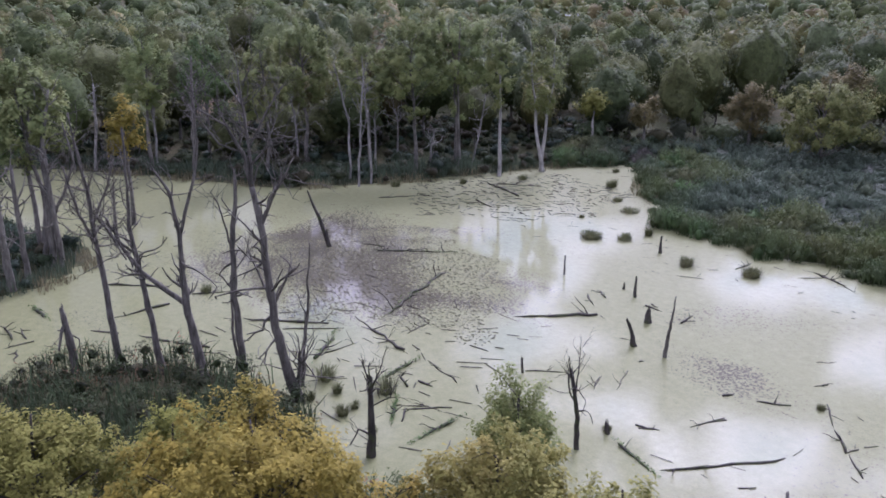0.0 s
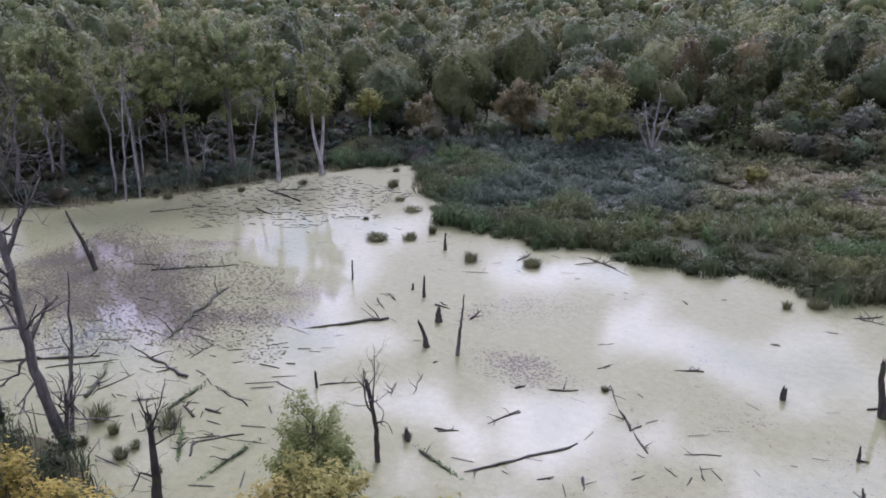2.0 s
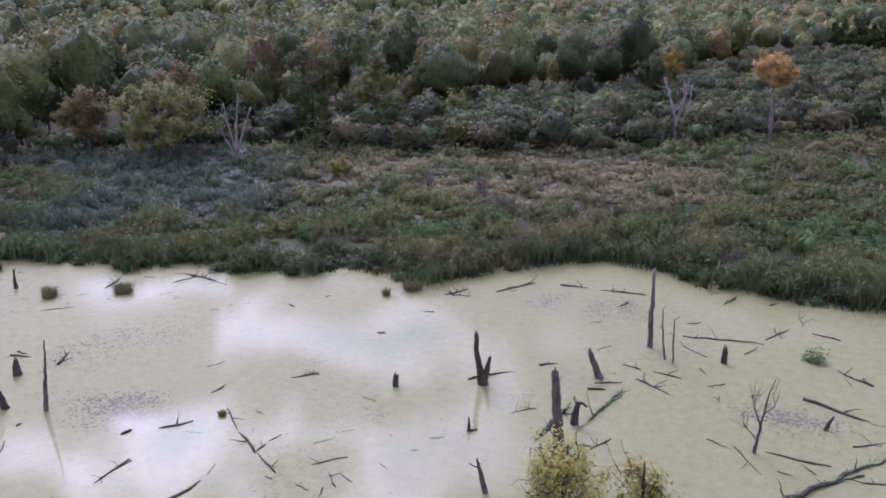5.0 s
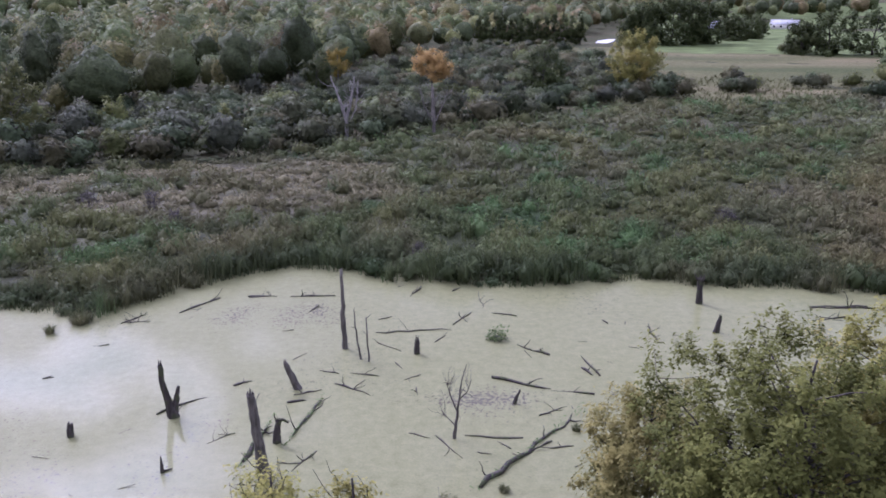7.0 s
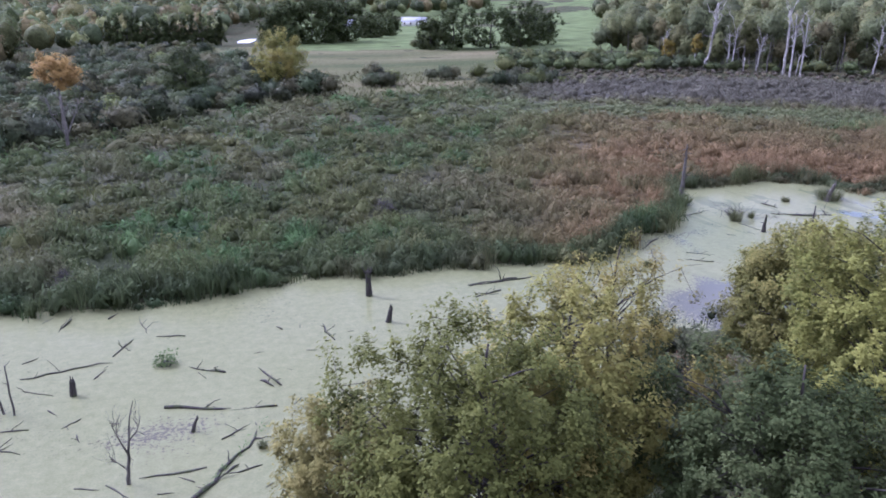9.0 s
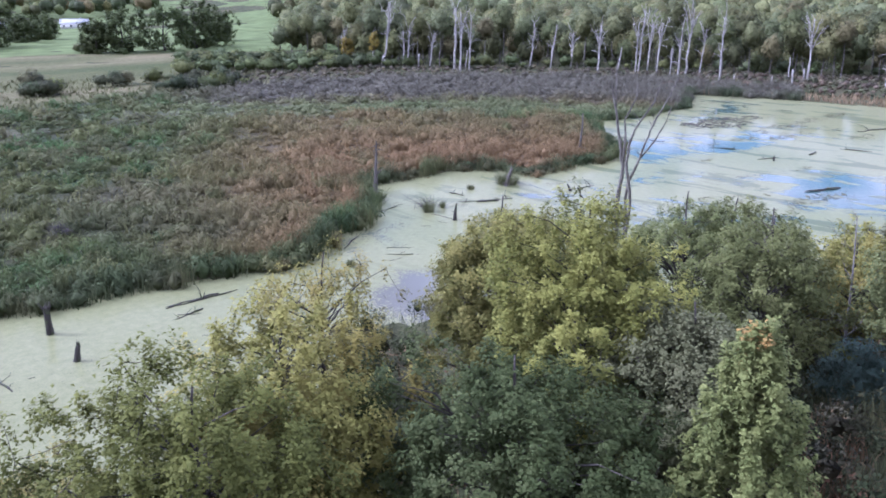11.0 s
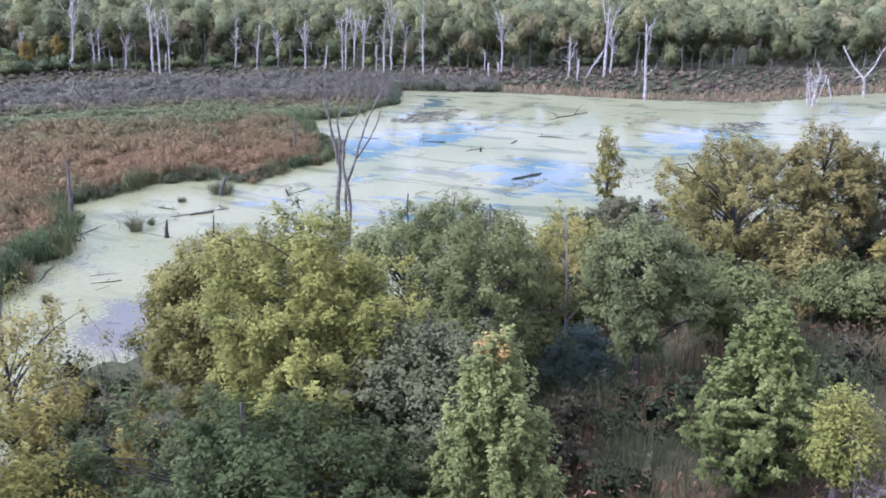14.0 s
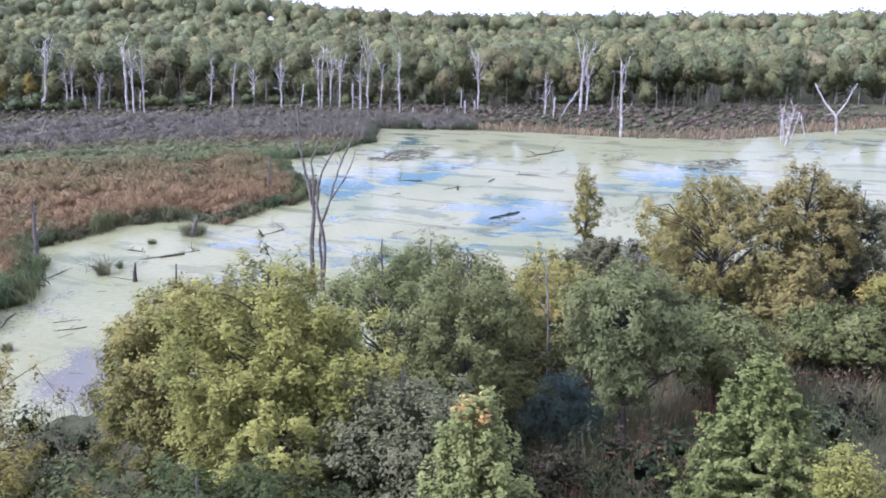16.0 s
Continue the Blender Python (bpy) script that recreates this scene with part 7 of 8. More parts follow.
standing_snag("grey dead tree on the low wooded spit", BARK_GREY, -67.26, -7.80, 411, 14, 2.2, [[(0.00, -0.00, 0.25, 0.341), (0.00, -0.10, 3.88, 0.268), (0.01, -0.15, 8.24, 0.195)]])
standing_snag("grey dead tree on the low wooded spit", BARK_GREY, -71.99, -4.65, 412, 14, 2.2, [[(-0.00, 0.00, 0.25, 0.310), (0.00, 0.28, 6.00, 0.258), (0.00, 0.43, 10.61, 0.181), (0.00, 1.33, 14.57, 0.078)]])
standing_snag("grey dead tree on the low wooded spit", BARK_GREY, -71.68, -4.01, 413, 14, 2.2, [[(0.00, 0.00, 0.25, 0.232), (-0.00, -0.11, 4.62, 0.206), (-0.00, -0.17, 9.29, 0.129)]])
standing_snag("grey dead tree on the low wooded spit", BARK_GREY, -69.68, -6.59, 414, 14, 2.2, [[(0.00, 0.00, 0.25, 0.251), (0.00, -0.06, 4.46, 0.201), (0.00, -0.07, 8.96, 0.126)]])
standing_snag("grey dead tree on the low wooded spit", BARK_GREY, -76.79, 0.69, 415, 14, 2.2, [[(-0.00, 0.00, 0.25, 0.165), (0.01, 0.18, 2.87, 0.137), (0.02, 0.31, 5.45, 0.082)]])
standing_snag("grey dead tree on the low wooded spit", BARK_GREY, -72.40, -5.49, 416, 14, 2.2, [[(0.00, 0.00, 0.25, 0.208), (-0.01, 1.05, 3.53, 0.156), (-0.03, 3.35, 8.52, 0.104), (-0.03, 2.89, 11.80, 0.052)]])
standing_snag("grey many-stemmed dead tree above the reeds", BARK_MID, -65.72, 90.26, 430, 26, 1.8, [[(0.00, 0.00, 0.30, 0.232), (0.11, 0.08, 3.39, 0.193), (0.34, 0.24, 6.43, 0.116), (0.56, 0.40, 9.05, 0.058)], [(0.06, 0.04, 1.08, 0.155), (-0.52, -0.37, 4.53, 0.116), (-0.96, -0.69, 7.93, 0.058)], [(0.12, 0.08, 1.46, 0.155), (0.97, 0.69, 4.54, 0.116), (1.81, 1.29, 7.19, 0.058)], [(-0.00, -0.00, 0.69, 0.116), (-1.26, -0.90, 4.15, 0.077), (-1.70, -1.21, 6.04, 0.039)]])
standing_snag("grey forked dead tree in the thicket", BARK_MID, -13.96, 122.68, 431, 30, 2.0, [[(0.00, 0.00, 0.30, 0.333), (0.02, 0.00, 3.42, 0.250), (-0.91, -0.10, 6.68, 0.167), (-1.98, -0.23, 9.87, 0.083)], [(0.02, 0.00, 3.42, 0.208), (0.85, 0.10, 6.65, 0.167), (1.42, 0.16, 9.84, 0.083)], [(-0.09, -0.01, 2.61, 0.125), (1.44, 0.16, 5.03, 0.104), (1.88, 0.21, 9.04, 0.062)]])
standing_snag("bare grey trunk beneath an orange crown", BARK_GREY, -1.38, 129.58, 432, 24, 2.2, [[(0.00, 0.00, 0.30, 0.262), (0.01, 0.00, 4.10, 0.218), (-0.15, -0.00, 7.49, 0.131)], [(0.01, 0.00, 1.95, 0.131), (-1.53, -0.02, 4.95, 0.087), (-1.94, -0.02, 7.49, 0.065)], [(0.01, 0.00, 1.95, 0.131), (1.47, 0.02, 4.95, 0.087), (2.07, 0.02, 7.07, 0.065)]])


# ---------------------------------------------------------------- living trees of the shores and the distance
def shore_tree(label, x, y, h, r, base, mat, bark, seed, **kw):
    opts = dict(clumps=24, per=118, leaf=0.36, trunk=0.3, size=1.15, shape="vase")
    opts.update(kw)
    if mat is LEAF_POPLAR:      # full, finely leaved crowns
        opts["clumps"], opts["size"], opts["leaf"], opts["per"] = int(opts["clumps"] * 2.2), 0.85, 0.3, 120
    return make_tree("tree", label, "tree", x, y, h, r, base, mat, bark, seed, **opts)


LEAF_POPLAR = leaf_material("leaves_poplar", (0.085, 0.11, 0.04), (0.185, 0.228, 0.086), (0.34, 0.37, 0.15), patch=0.22, patch_col=(0.33, 0.29, 0.09))
shore_tree("tall cottonwood with yellowing crown on the far shore", -93.6, 37.8, 20.2, 4.6, 9.5, LEAF_POPLAR, BARK_GREY, 601, clumps=30)
shore_tree("tall cottonwood with a pale trunk on the far shore", -93.8, 43.9, 19.8, 4.6, 10, LEAF_POPLAR, BARK_GREY, 602, stems=2, clumps=30)
shore_tree("broad grey-green cottonwood on the far shore", -104.8, 27.3, 18.6, 5.4, 8, LEAF_POPLAR, BARK_GREY, 603, clumps=34)
shore_tree("thin-crowned cottonwood with a white trunk", -88.1, 46.8, 19.2, 2.4, 11, LEAF_POPLAR, BARK_PALE, 604, clumps=11, per=70, twigs=30)
shore_tree("thin-crowned twin white-trunked cottonwood", -88.3, 53.0, 18.4, 3.8, 9, LEAF_POPLAR, BARK_PALE, 605, clumps=13, per=60, stems=2, twigs=50)
shore_tree("grey-green cottonwood behind bare trunks", -95.5, 32.5, 17.6, 3.8, 9, LEAF_POPLAR, BARK_GREY, 606, clumps=22)
shore_tree("tall shore tree with golden top", -109.8, 8.5, 17.4, 3.8, 9, LEAF_POPLAR, BARK_GREY, 607, clumps=22)
shore_tree("dark shore tree with dense upper crown", -112, 16, 16.5, 4.2, 7, LEAF_GREEN, BARK_GREY, 608, clumps=24)
shore_tree("green leafy tree on the low wooded spit", -74.5, -5.2, 18.0, 4.3, 9, LEAF_POPLAR, BARK_GREY, 609, clumps=30, stems=2)
shore_tree("leafy tree on the low wooded spit", -79.5, -8.5, 15.5, 4.0, 5, LEAF_GREEN, BARK_GREY, 610, clumps=26)
shore_tree("dusky leafy tree at the spit's end", -84, -9, 16.5, 4.0, 7, LEAF_POPLAR, BARK_GREY, 611, clumps=24)
shore_tree("yellowing slim tree among dead trunks", -83.5, 3.0, 13.2, 1.3, 7.5, LEAF_GOLD, BARK_GREY, 612, clumps=9, shape="tall")
shore_tree("tall dusty green shore tree", -99, 20.5, 17.5, 4.0, 8, LEAF_POPLAR, BARK_GREY, 613, clumps=24)
shore_tree("small yellow-green tree with a bent white stem", -98.3, 67.9, 7.8, 2.4, 4.2, LEAF_LIME, BARK_PALE, 614, clumps=12, shape="oval")
shore_tree("small rusty tree at the wood's edge", -92.5, 72.5, 7.6, 2.2, 3.0, LEAF_RUST, BARK_GREY, 615, clumps=11, shape="oval")
shore_tree("small golden tree at the foot of the far woods", 160.0, 208.5, 8.2, 1.9, 0.6, LEAF_GOLD, BARK_GREY, 641, clumps=14, shape="oval")
shore_tree("thin golden tree among bleached trunks", 159.0, 194.8, 9.5, 1.5, 3.5, LEAF_GOLD, BARK_GREY, 642, clumps=9, shape="oval")
shore_tree("big round yellow-green tree above the reeds", -73.5, 86.0, 11.9, 7.4, 0.3, LEAF_FRESH, BARK_GREY, 616, clumps=60, shape="oval", per=130)
shore_tree("tall dark green tree at the thicket", -60.2, 101.0, 15.2, 4.2, 1.5, LEAF_DARK, BARK_DARK, 617, clumps=40, shape="tall")
shore_tree("rusty leafed tree at the wood's edge", -79.5, 96.0, 12.6, 4.2, 1.5, LEAF_RUST, BARK_GREY, 618, clumps=32, shape="oval")
shore_tree("brown leafy tree at the wood's edge", -84.5, 84.5, 10.0, 3.6, 1.0, LEAF_RUST, BARK_GREY, 619, clumps=28, shape="oval")
shore_tree("mossy green tree at the edge of the woods", -57.0, 113.0, 13.0, 4.4, 1.0, LEAF_MOSS, BARK_GREY, 620, clumps=28, shape="oval")
shore_tree("bright lime shrub in the thicket", -51.3, 132.5, 5.6, 2.5, 0.3, LEAF_PALE, TWIG, 621, clumps=16, shape="oval")
shore_tree("small lime green shrub in the thicket", -33.2, 131.0, 4.8, 1.7, 0.3, LEAF_PALE, TWIG, 622, clumps=10, shape="cone")
shore_tree("orange-leaved tree above the thicket", -2.0, 138.0, 12.6, 4.2, 6.8, LEAF_ORANGE, BARK_GREY, 623, clumps=26, shape="oval")
shore_tree("dark green tree in the thicket", 20.5, 175.0, 10.8, 4.6, 0.4, LEAF_DARK, BARK_DARK, 624, clumps=60, shape="tall", size=1.3)
shore_tree("golden-topped cottonwood by the meadow", 41.5, 188.0, 13.2, 6.2, 1.0, LEAF_OLIVE, BARK_GREY, 725, clumps=80, shape="tall", size=1.4)
shore_tree("yellow-topped tree in the thicket", -22.2, 183.0, 11.0, 3.2, 2.0, LEAF_GOLD, BARK_GREY, 626, clumps=18, shape="oval")
shore_tree("dark round tree at the thicket's edge", -25.0, 172.0, 9.6, 3.6, 1.0, LEAF_DARK, BARK_DARK, 627, clumps=26, shape="oval")
for i, (x, y, h, r) in enumerate(((132, 299, 17, 8.5), (146, 296, 18, 9.5), (160, 299, 17, 9), (124, 302, 13, 6), (171, 308, 15, 8), (190, 334, 13.5, 8))):
    shore_tree("broad dark oak standing in the meadow", x, y, h, r * 1.15, -5.0, LEAF_DARK, BARK_DARK, 640 + i, clumps=40, per=61, leaf=0.95, size=2.2, shape="oval", trunk=0.45, group="oaks in the meadow")
for i, (x, y, h, r) in enumerate(((83, 353, 21, 7), (92, 352, 22, 8), (101, 356, 21, 7.5), (110, 362, 19, 7), (76, 352, 17, 5), (128, 385, 13, 6), (143, 405, 14.5, 7.0))):
    shore_tree("tall dark tree on the meadow's far side", x, y, h, r * 1.15, -7, LEAF_DARK, BARK_DARK, 660 + i, clumps=36, per=56, leaf=1.2, size=3.0, shape="oval", trunk=0.4, group="trees on the meadow's far side")
for i in range(13):
    shore_tree("dark spruce in a planted row", 15 + i * 3.4, 366 - i * 0.9, 11.5 + (i * 7 % 4) * 0.6, 2.6, 0.3, LEAF_DARK, BARK_DARK, 680 + i, clumps=16, per=46, leaf=0.9, size=1.2, shape="cone", trunk=0.2,
               group="spruces in a row")

for x, y, h, r in ((-34.9, 81.8, 2.7, 1.2), (-29.2, 82.9, 2.4, 1.1), (-24.9, 76.2, 2.2, 1.0), (-2.0, 67.5, 1.8, 0.9), (27.0, 78.0, 1.9, 1.0)):
    make_tree("shrub", "leafless purple-grey shrub standing in pale marsh grass", "shrub", x, y, h, r, 0.3, LEAF_GREY, TWIG, int(900 + x), clumps=10, per=5, leaf=0.14,
              size=0.5, stems=5, twigs=150, trunk=0.05, shape="oval", group="bare shrubs in the marsh")
make_tree("shrub", "small olive green bush in the marsh", "shrub", -48.2, 86.2, 2.6, 1.4, 0.2, LEAF_OLIVE, TWIG, 931, clumps=12, per=60, leaf=0.3, size=0.6, stems=3, trunk=0.06)

# right-hand side of the near bank
bank_tree("tall golden brown tree beside the large one", 62.0, 6.6, 14.2, 4.2, 3.0, LEAF_UMBER, BARK_DARK, 142, clumps=60, per=150, leaf=0.22)
bank_tree("reddish brown fading tree at the grove's end", 64.5, 3.6, 12.4, 4.0, 2.0, LEAF_GREY, BARK_DARK, 143, clumps=50, per=150, leaf=0.22)
bank_tree("dull gold leafy tree over the far channel", 66.0, 14.5, 10.5, 4.0, 2.0, LEAF_OLIVE, BARK_DARK, 120, clumps=40, per=144, leaf=0.24)
bank_tree("slim leafy tree at the pond's near shore", 82.0, 26.6, 9.0, 1.5, 2.0, LEAF_OLIVE, BARK_DARK, 121, clumps=18, per=108, leaf=0.26, shape="tall", twigs=30)
bank_tree("dense green tree in the grove", 43.5, 9.3, 9.8, 3.2, 1.5, LEAF_MOSS, BARK_DARK, 122, clumps=45, per=180, leaf=0.2)
bank_tree("green broad tree in the grove", 49.5, 4.0, 8.4, 3.6, 1.5, LEAF_MOSS, BARK_DARK, 123, clumps=45, per=162, leaf=0.22)
bank_tree("ochre conical tree in the grove", 52.0, 6.6, 10.6, 3.0, 2.5, LEAF_UMBER, BARK_DARK, 124, clumps=36, per=162, leaf=0.22, shape="cone")
bank_tree("olive green tree at the grove's edge", 57.0, 0.5, 9.0, 3.8, 1.2, LEAF_OLIVE, BARK_DARK, 125, clumps=45, per=144, leaf=0.22)
bank_tree("yellow young tree beside bare twigs", 29.0, 4.0, 10.6, 1.2, 4.0, LEAF_LIME, BARK_DARK, 126, clumps=14, per=260, leaf=0.12, size=0.6)
bank_tree("leafless purple-grey shrub beside yellow leaves", 27.6, 2.2, 9.6, 1.9, 2.0, LEAF_GREY, TWIG, 127, clumps=20, per=14, twigs=220, stems=4)
bank_tree("golden green tree in the grove", 42.5, 21.5, 12.0, 4.0, 1.0, LEAF_MOSS, BARK_DARK, 128, clumps=50, per=180, leaf=0.2)
bank_tree("olive tree at the channel's near shore", 33.0, 26.5, 12.8, 4.0, 1.5, LEAF_MOSS, BARK_DARK, 129, clumps=55, per=162, leaf=0.19)
bank_tree("olive tree overhanging the channel", 45.5, 25.0, 11.4, 4.2, 1.0, LEAF_MOSS, BARK_DARK, 130, clumps=50, per=180, leaf=0.2)
bank_tree("low olive tree near the channel", 55.0, 21.0, 8.4, 3.8, 1.0, LEAF_OLIVE, BARK_DARK, 131, clumps=45, per=162, leaf=0.22)
bank_tree("low dusky tree near the pond", 64.0, 20.5, 7.6, 3.6, 1.0, LEAF_GREY, BARK_DARK, 132, clumps=40, per=144, leaf=0.22)
bank_tree("sparse golden brown tree on the near bank", -5.4, 23.4, 8.1, 1.9, 2.0, LEAF_OLIVE, BARK_DARK, 133, clumps=22, per=144, leaf=0.15, size=0.7, twigs=60)
bank_tree("sparse golden brown sapling on the near bank", -2.9, 23.8, 7.7, 1.3, 2.0, LEAF_OLIVE, BARK_DARK, 134, clumps=12, per=126, leaf=0.15, size=0.6, twigs=40)
bank_tree("low dark leafy bush at the water's edge", 0.2, 30.6, 2.6, 1.0, 0.2, LEAF_GREY, TWIG, 135, clumps=14, per=144, leaf=0.13, size=0.5, twigs=30)
bank_tree("blue-green conifer deep in the grove", 40.0, 15.6, 6.6, 2.2, 0.6, LEAF_BLUE, BARK_DARK, 136, clumps=30, per=216, leaf=0.2, shape="cone", aspect=0.25)
bank_tree("olive green bushy tree at the water's edge", 7.0, 25.6, 9.4, 3.0, 0.6, LEAF_UMBER, BARK_DARK, 140, clumps=50)
bank_tree("olive leafy tree on the near bank", -13.5, -1.5, 9.0, 3.2, 1.0, LEAF_OLIVE, BARK_DARK, 137, clumps=45)
bank_tree("dark shrubby tree on the near bank", -20.5, 5.2, 6.4, 2.2, 0.5, LEAF_DARK, BARK_DARK, 138, clumps=30)
bank_tree("olive leafy tree low on the bank", -27.0, -1.5, 7.4, 3.0, 0.8, LEAF_LIME, BARK_DARK, 139, clumps=40)
make_snag("dead_tree", "slender dead sapling between leafy trees", 40.6, 16.5, 11.5, 0.13, BARK_GREY, 901, lean=(0.9, 0.6), limbs=9, limb_len=2.0, z=0.2, start=0.45)


# ---------------------------------------------------------------- undergrowth
def in_understory(x, y):
    """The shaded strip between the western shore and its woods, and the spit."""
    az, d = azd(x, y)
    spit = inside([(-64.5, -9), (-69, -3.5), (-77, -2.2), (-84, -6.5), (-95, -15.5), (-90, -32), (-64, -32)], x, y)
    shore = (x < -86) & (x > -140) & (y > -9) & (y < 78) & ~inside(POND, x, y) & (d < west_front(az) + 30)
    return spit | shore


# tints lowered to put the deep shade below the shore crowns into the colour
UNDER_TINTS = 1.05 * np.array([(0.04, 0.058, 0.028), (0.055, 0.068, 0.034), (0.065, 0.06, 0.036), (0.045, 0.066, 0.046)])
xs, ys = scatter(RNG, in_understory, (-145, -32, -62, 80), 2.3)
make_woods("undergrowth", "dark shaded undergrowth along the far shore", xs, ys, V_LOW, 25, (0.35, 0.8), UNDER_TINTS, category="shrubs")
xs, ys = scatter(RNG, lambda x, y: in_understory(x, y) & (edge_distance(POND, x, y) < 6), (-125, -32, -62, 80), 0.6)
make_reeds("shore_reeds", "blue-green reeds along the far shore", xs, ys, RNG, 4, 0.07, 0.9, tint=(0.07, 0.095, 0.06))


def in_near_bank(x, y):
    az, d = azd(x, y)
    return ~inside(POND, x, y) & (y < 46) & (x > -56) & (x < 100) & (y > -18) & (d > 11) & (edge_distance(POND, x, y) < 40)


BANK_TINTS = 0.78 * np.array([(0.075, 0.10, 0.045), (0.095, 0.105, 0.055), (0.085, 0.115, 0.05), (0.12, 0.115, 0.075)])
xs, ys = scatter(RNG, lambda x, y: in_near_bank(x, y) & (field_noise(x, y, 7, 8) > 0.46) & (x > -12), (-56, -18, 100, 46), 2.0)
make_woods("undergrowth", "tangled shrubs and dry stems under the near trees", xs, ys, V_BUSH, 26, (0.4, 1.1), BANK_TINTS * (0.8, 0.78, 0.7), category="shrubs")

xs, ys = scatter(RNG, lambda x, y: in_near_bank(x, y) & (x < -12) & (edge_distance(POND, x, y) < 15) & (field_noise(x, y, 5, 62) > 0.36), (-56, -18, -10, 30), 1.7)
make_woods("undergrowth", "dark green leafy bushes along the near waterline", xs, ys, V_BUSH, 63, (0.3, 0.75), BANK_TINTS[[0, 1, 2]] * 1.05, category="shrubs")


def bank_color(x, y):
    n = field_noise(x, y, 5, 9)[:, None]
    n = smooth(0.35, 0.62, n)
    return np.array((0.075, 0.085, 0.04)) * (1 - n) + np.array((0.185, 0.11, 0.064)) * n


xs, ys = scatter(RNG, in_near_bank, (-56, -18, 100, 46), 0.9)
make_sedge("bank_weeds", "leafy weeds and reddish dry stems on the near bank", xs, ys, RNG, 4, 0.26, tint=bank_color(xs, ys), height=0.75)
make_reeds("bank_grass", "tall dry reddish grass and weeds on the near bank", xs, ys, RNG, 3, 0.035, 0.55, tint=bank_color(xs, ys))
xs, ys = scatter(RNG, lambda x, y: in_near_bank(x, y) & (field_noise(x, y, 6, 31) > 0.40), (22, -10, 64, 22), 0.62)
make_reeds("bank_grass", "thick rust-red dry grass in the gaps of the grove", xs, ys, RNG, 6, 0.035, 0.6, tint=1.25 * bank_color(xs, ys))

xs, ys = scatter(RNG, lambda x, y: (azd(x, y)[1] < 30) & ~inside(POND, x, y) & (y < 18), (-30, -30, 30, 18), 0.8)
make_sedge("bank_weeds", "short rough grass on top of the near bank", xs, ys, RNG, 5, 0.26, tint=(0.085, 0.10, 0.045), height=0.4)
xs, ys = scatter(RNG, lambda x, y: in_near_bank(x, y) & (x < -8) & (edge_distance(POND, x, y) < 16), (-56, -18, -6, 30), 0.6)
make_reeds("bank_grass", "rank dark green grass and weeds on the near bank", xs, ys, RNG, 3, 0.08, 0.85, tint=(0.072, 0.098, 0.05))
xs, ys = scatter(RNG, lambda x, y: (x < -60) & (y > -6) & (edge_distance(POND, x, y) < 1.3) & (field_noise(x, y, 2.6, 33) > 0.5), (-125, -8, -58, 82), 0.42)
make_reeds("shore_grass", "tan tufts of dry grass along the far waterline", xs, ys, RNG, 4, 0.06, 0.42, tint=(0.19, 0.17, 0.10), category="grass")

# far eastern shore: tan grass strip and low dogwood
xs, ys = scatter(RNG, lambda x, y: ~inside(POND, x, y) & (edge_distance(POND, x, y) < 9) & (x > 155) & (y < 105), (150, -30, 240, 112), 1.1)
make_reeds("shore_grass", "tan and green grass along the far shore", xs, ys, RNG, 3, 0.2, 0.6, tint=(0.26, 0.20, 0.12), category="grass")
xs, ys = scatter(RNG, lambda x, y: ~inside(POND, x, y) & (edge_distance(POND, x, y) > 7) & (azd(x, y)[1] < 240) & (x > 160) & (y < 112), (150, -30, 245, 115), 2.5)
make_woods("thicket", "low purple-grey thicket on the far shore", xs, ys, V_LOW, 27, (0.28, 0.6), np.array([(0.16, 0.128, 0.098), (0.135, 0.128, 0.08), (0.185, 0.145, 0.10), (0.12, 0.13, 0.07)]), category="shrubs")


# ---------------------------------------------------------------- meadow, houses
def fan(name, label, mat, az0, az1, d0, d1, lift, wob=0.0):
    A, D = np.meshgrid(np.linspace(az0, az1, 60), np.linspace(0, 1, 70))
    lo = d0 + wob * (field_noise(A * 4, A * 0, 9, 12) - 0.5)
    D = lo + (d1 - lo) * D
    X, Y = D * np.sin(np.radians(A)), D * np.cos(np.radians(A))
    g = Geo()
    i, j = np.meshgrid(np.arange(69), np.arange(59), indexing="ij")
    k = i * 60 + j
    Z = np.where(inside(FAR_POND, X, Y), land_height(X, Y), np.maximum(land_height(X, Y), 0.1) + lift)
    g.add(np.stack([X, Y, Z], -1).reshape(-1, 3), np.stack([k, k + 1, k + 61, k + 60], -1).reshape(-1, 4))
    return tagged(new(name, g.mesh(name, mat, smooth=True)), label, "meadow", kind="structure")


fan("meadow", "wide pale meadow of cut hay", FIELD, 6.5, 33, 168, 345, 0.10, 22)
LAWN = plain_material("lawn_grass", (0.10, 0.13, 0.048), rough=0.95, vary=0.35, scale=0.12)
fan("lawn", "bright green field beyond the meadow", LAWN, 12.6, 39, 322, 900, 0.16, 14)
xs, ys = scatter(RNG, lambda x, y: np.hypot((x + 175) / 26, (y - 22) / 16) < 1.1, (-210, 0, -140, 45), 1.0)
make_reeds("dry_grass", "pale dry grass in a clearing behind the trees", xs, ys, RNG, 4, 0.2, 0.7, tint=(0.42, 0.33, 0.23), category="grass")
xs, ys = scatter(RNG, lambda x, y: (azd(x, y)[0] > 8) & (azd(x, y)[0] < 32) & (azd(x, y)[1] > 168) & (azd(x, y)[1] < 232), (20, 130, 140, 232), 1.7)
make_reeds("meadow_grass", "rough pale grass along the meadow's edge", xs, ys, RNG, 3, 0.22, 0.42, tint=(0.13, 0.135, 0.065), category="grass")
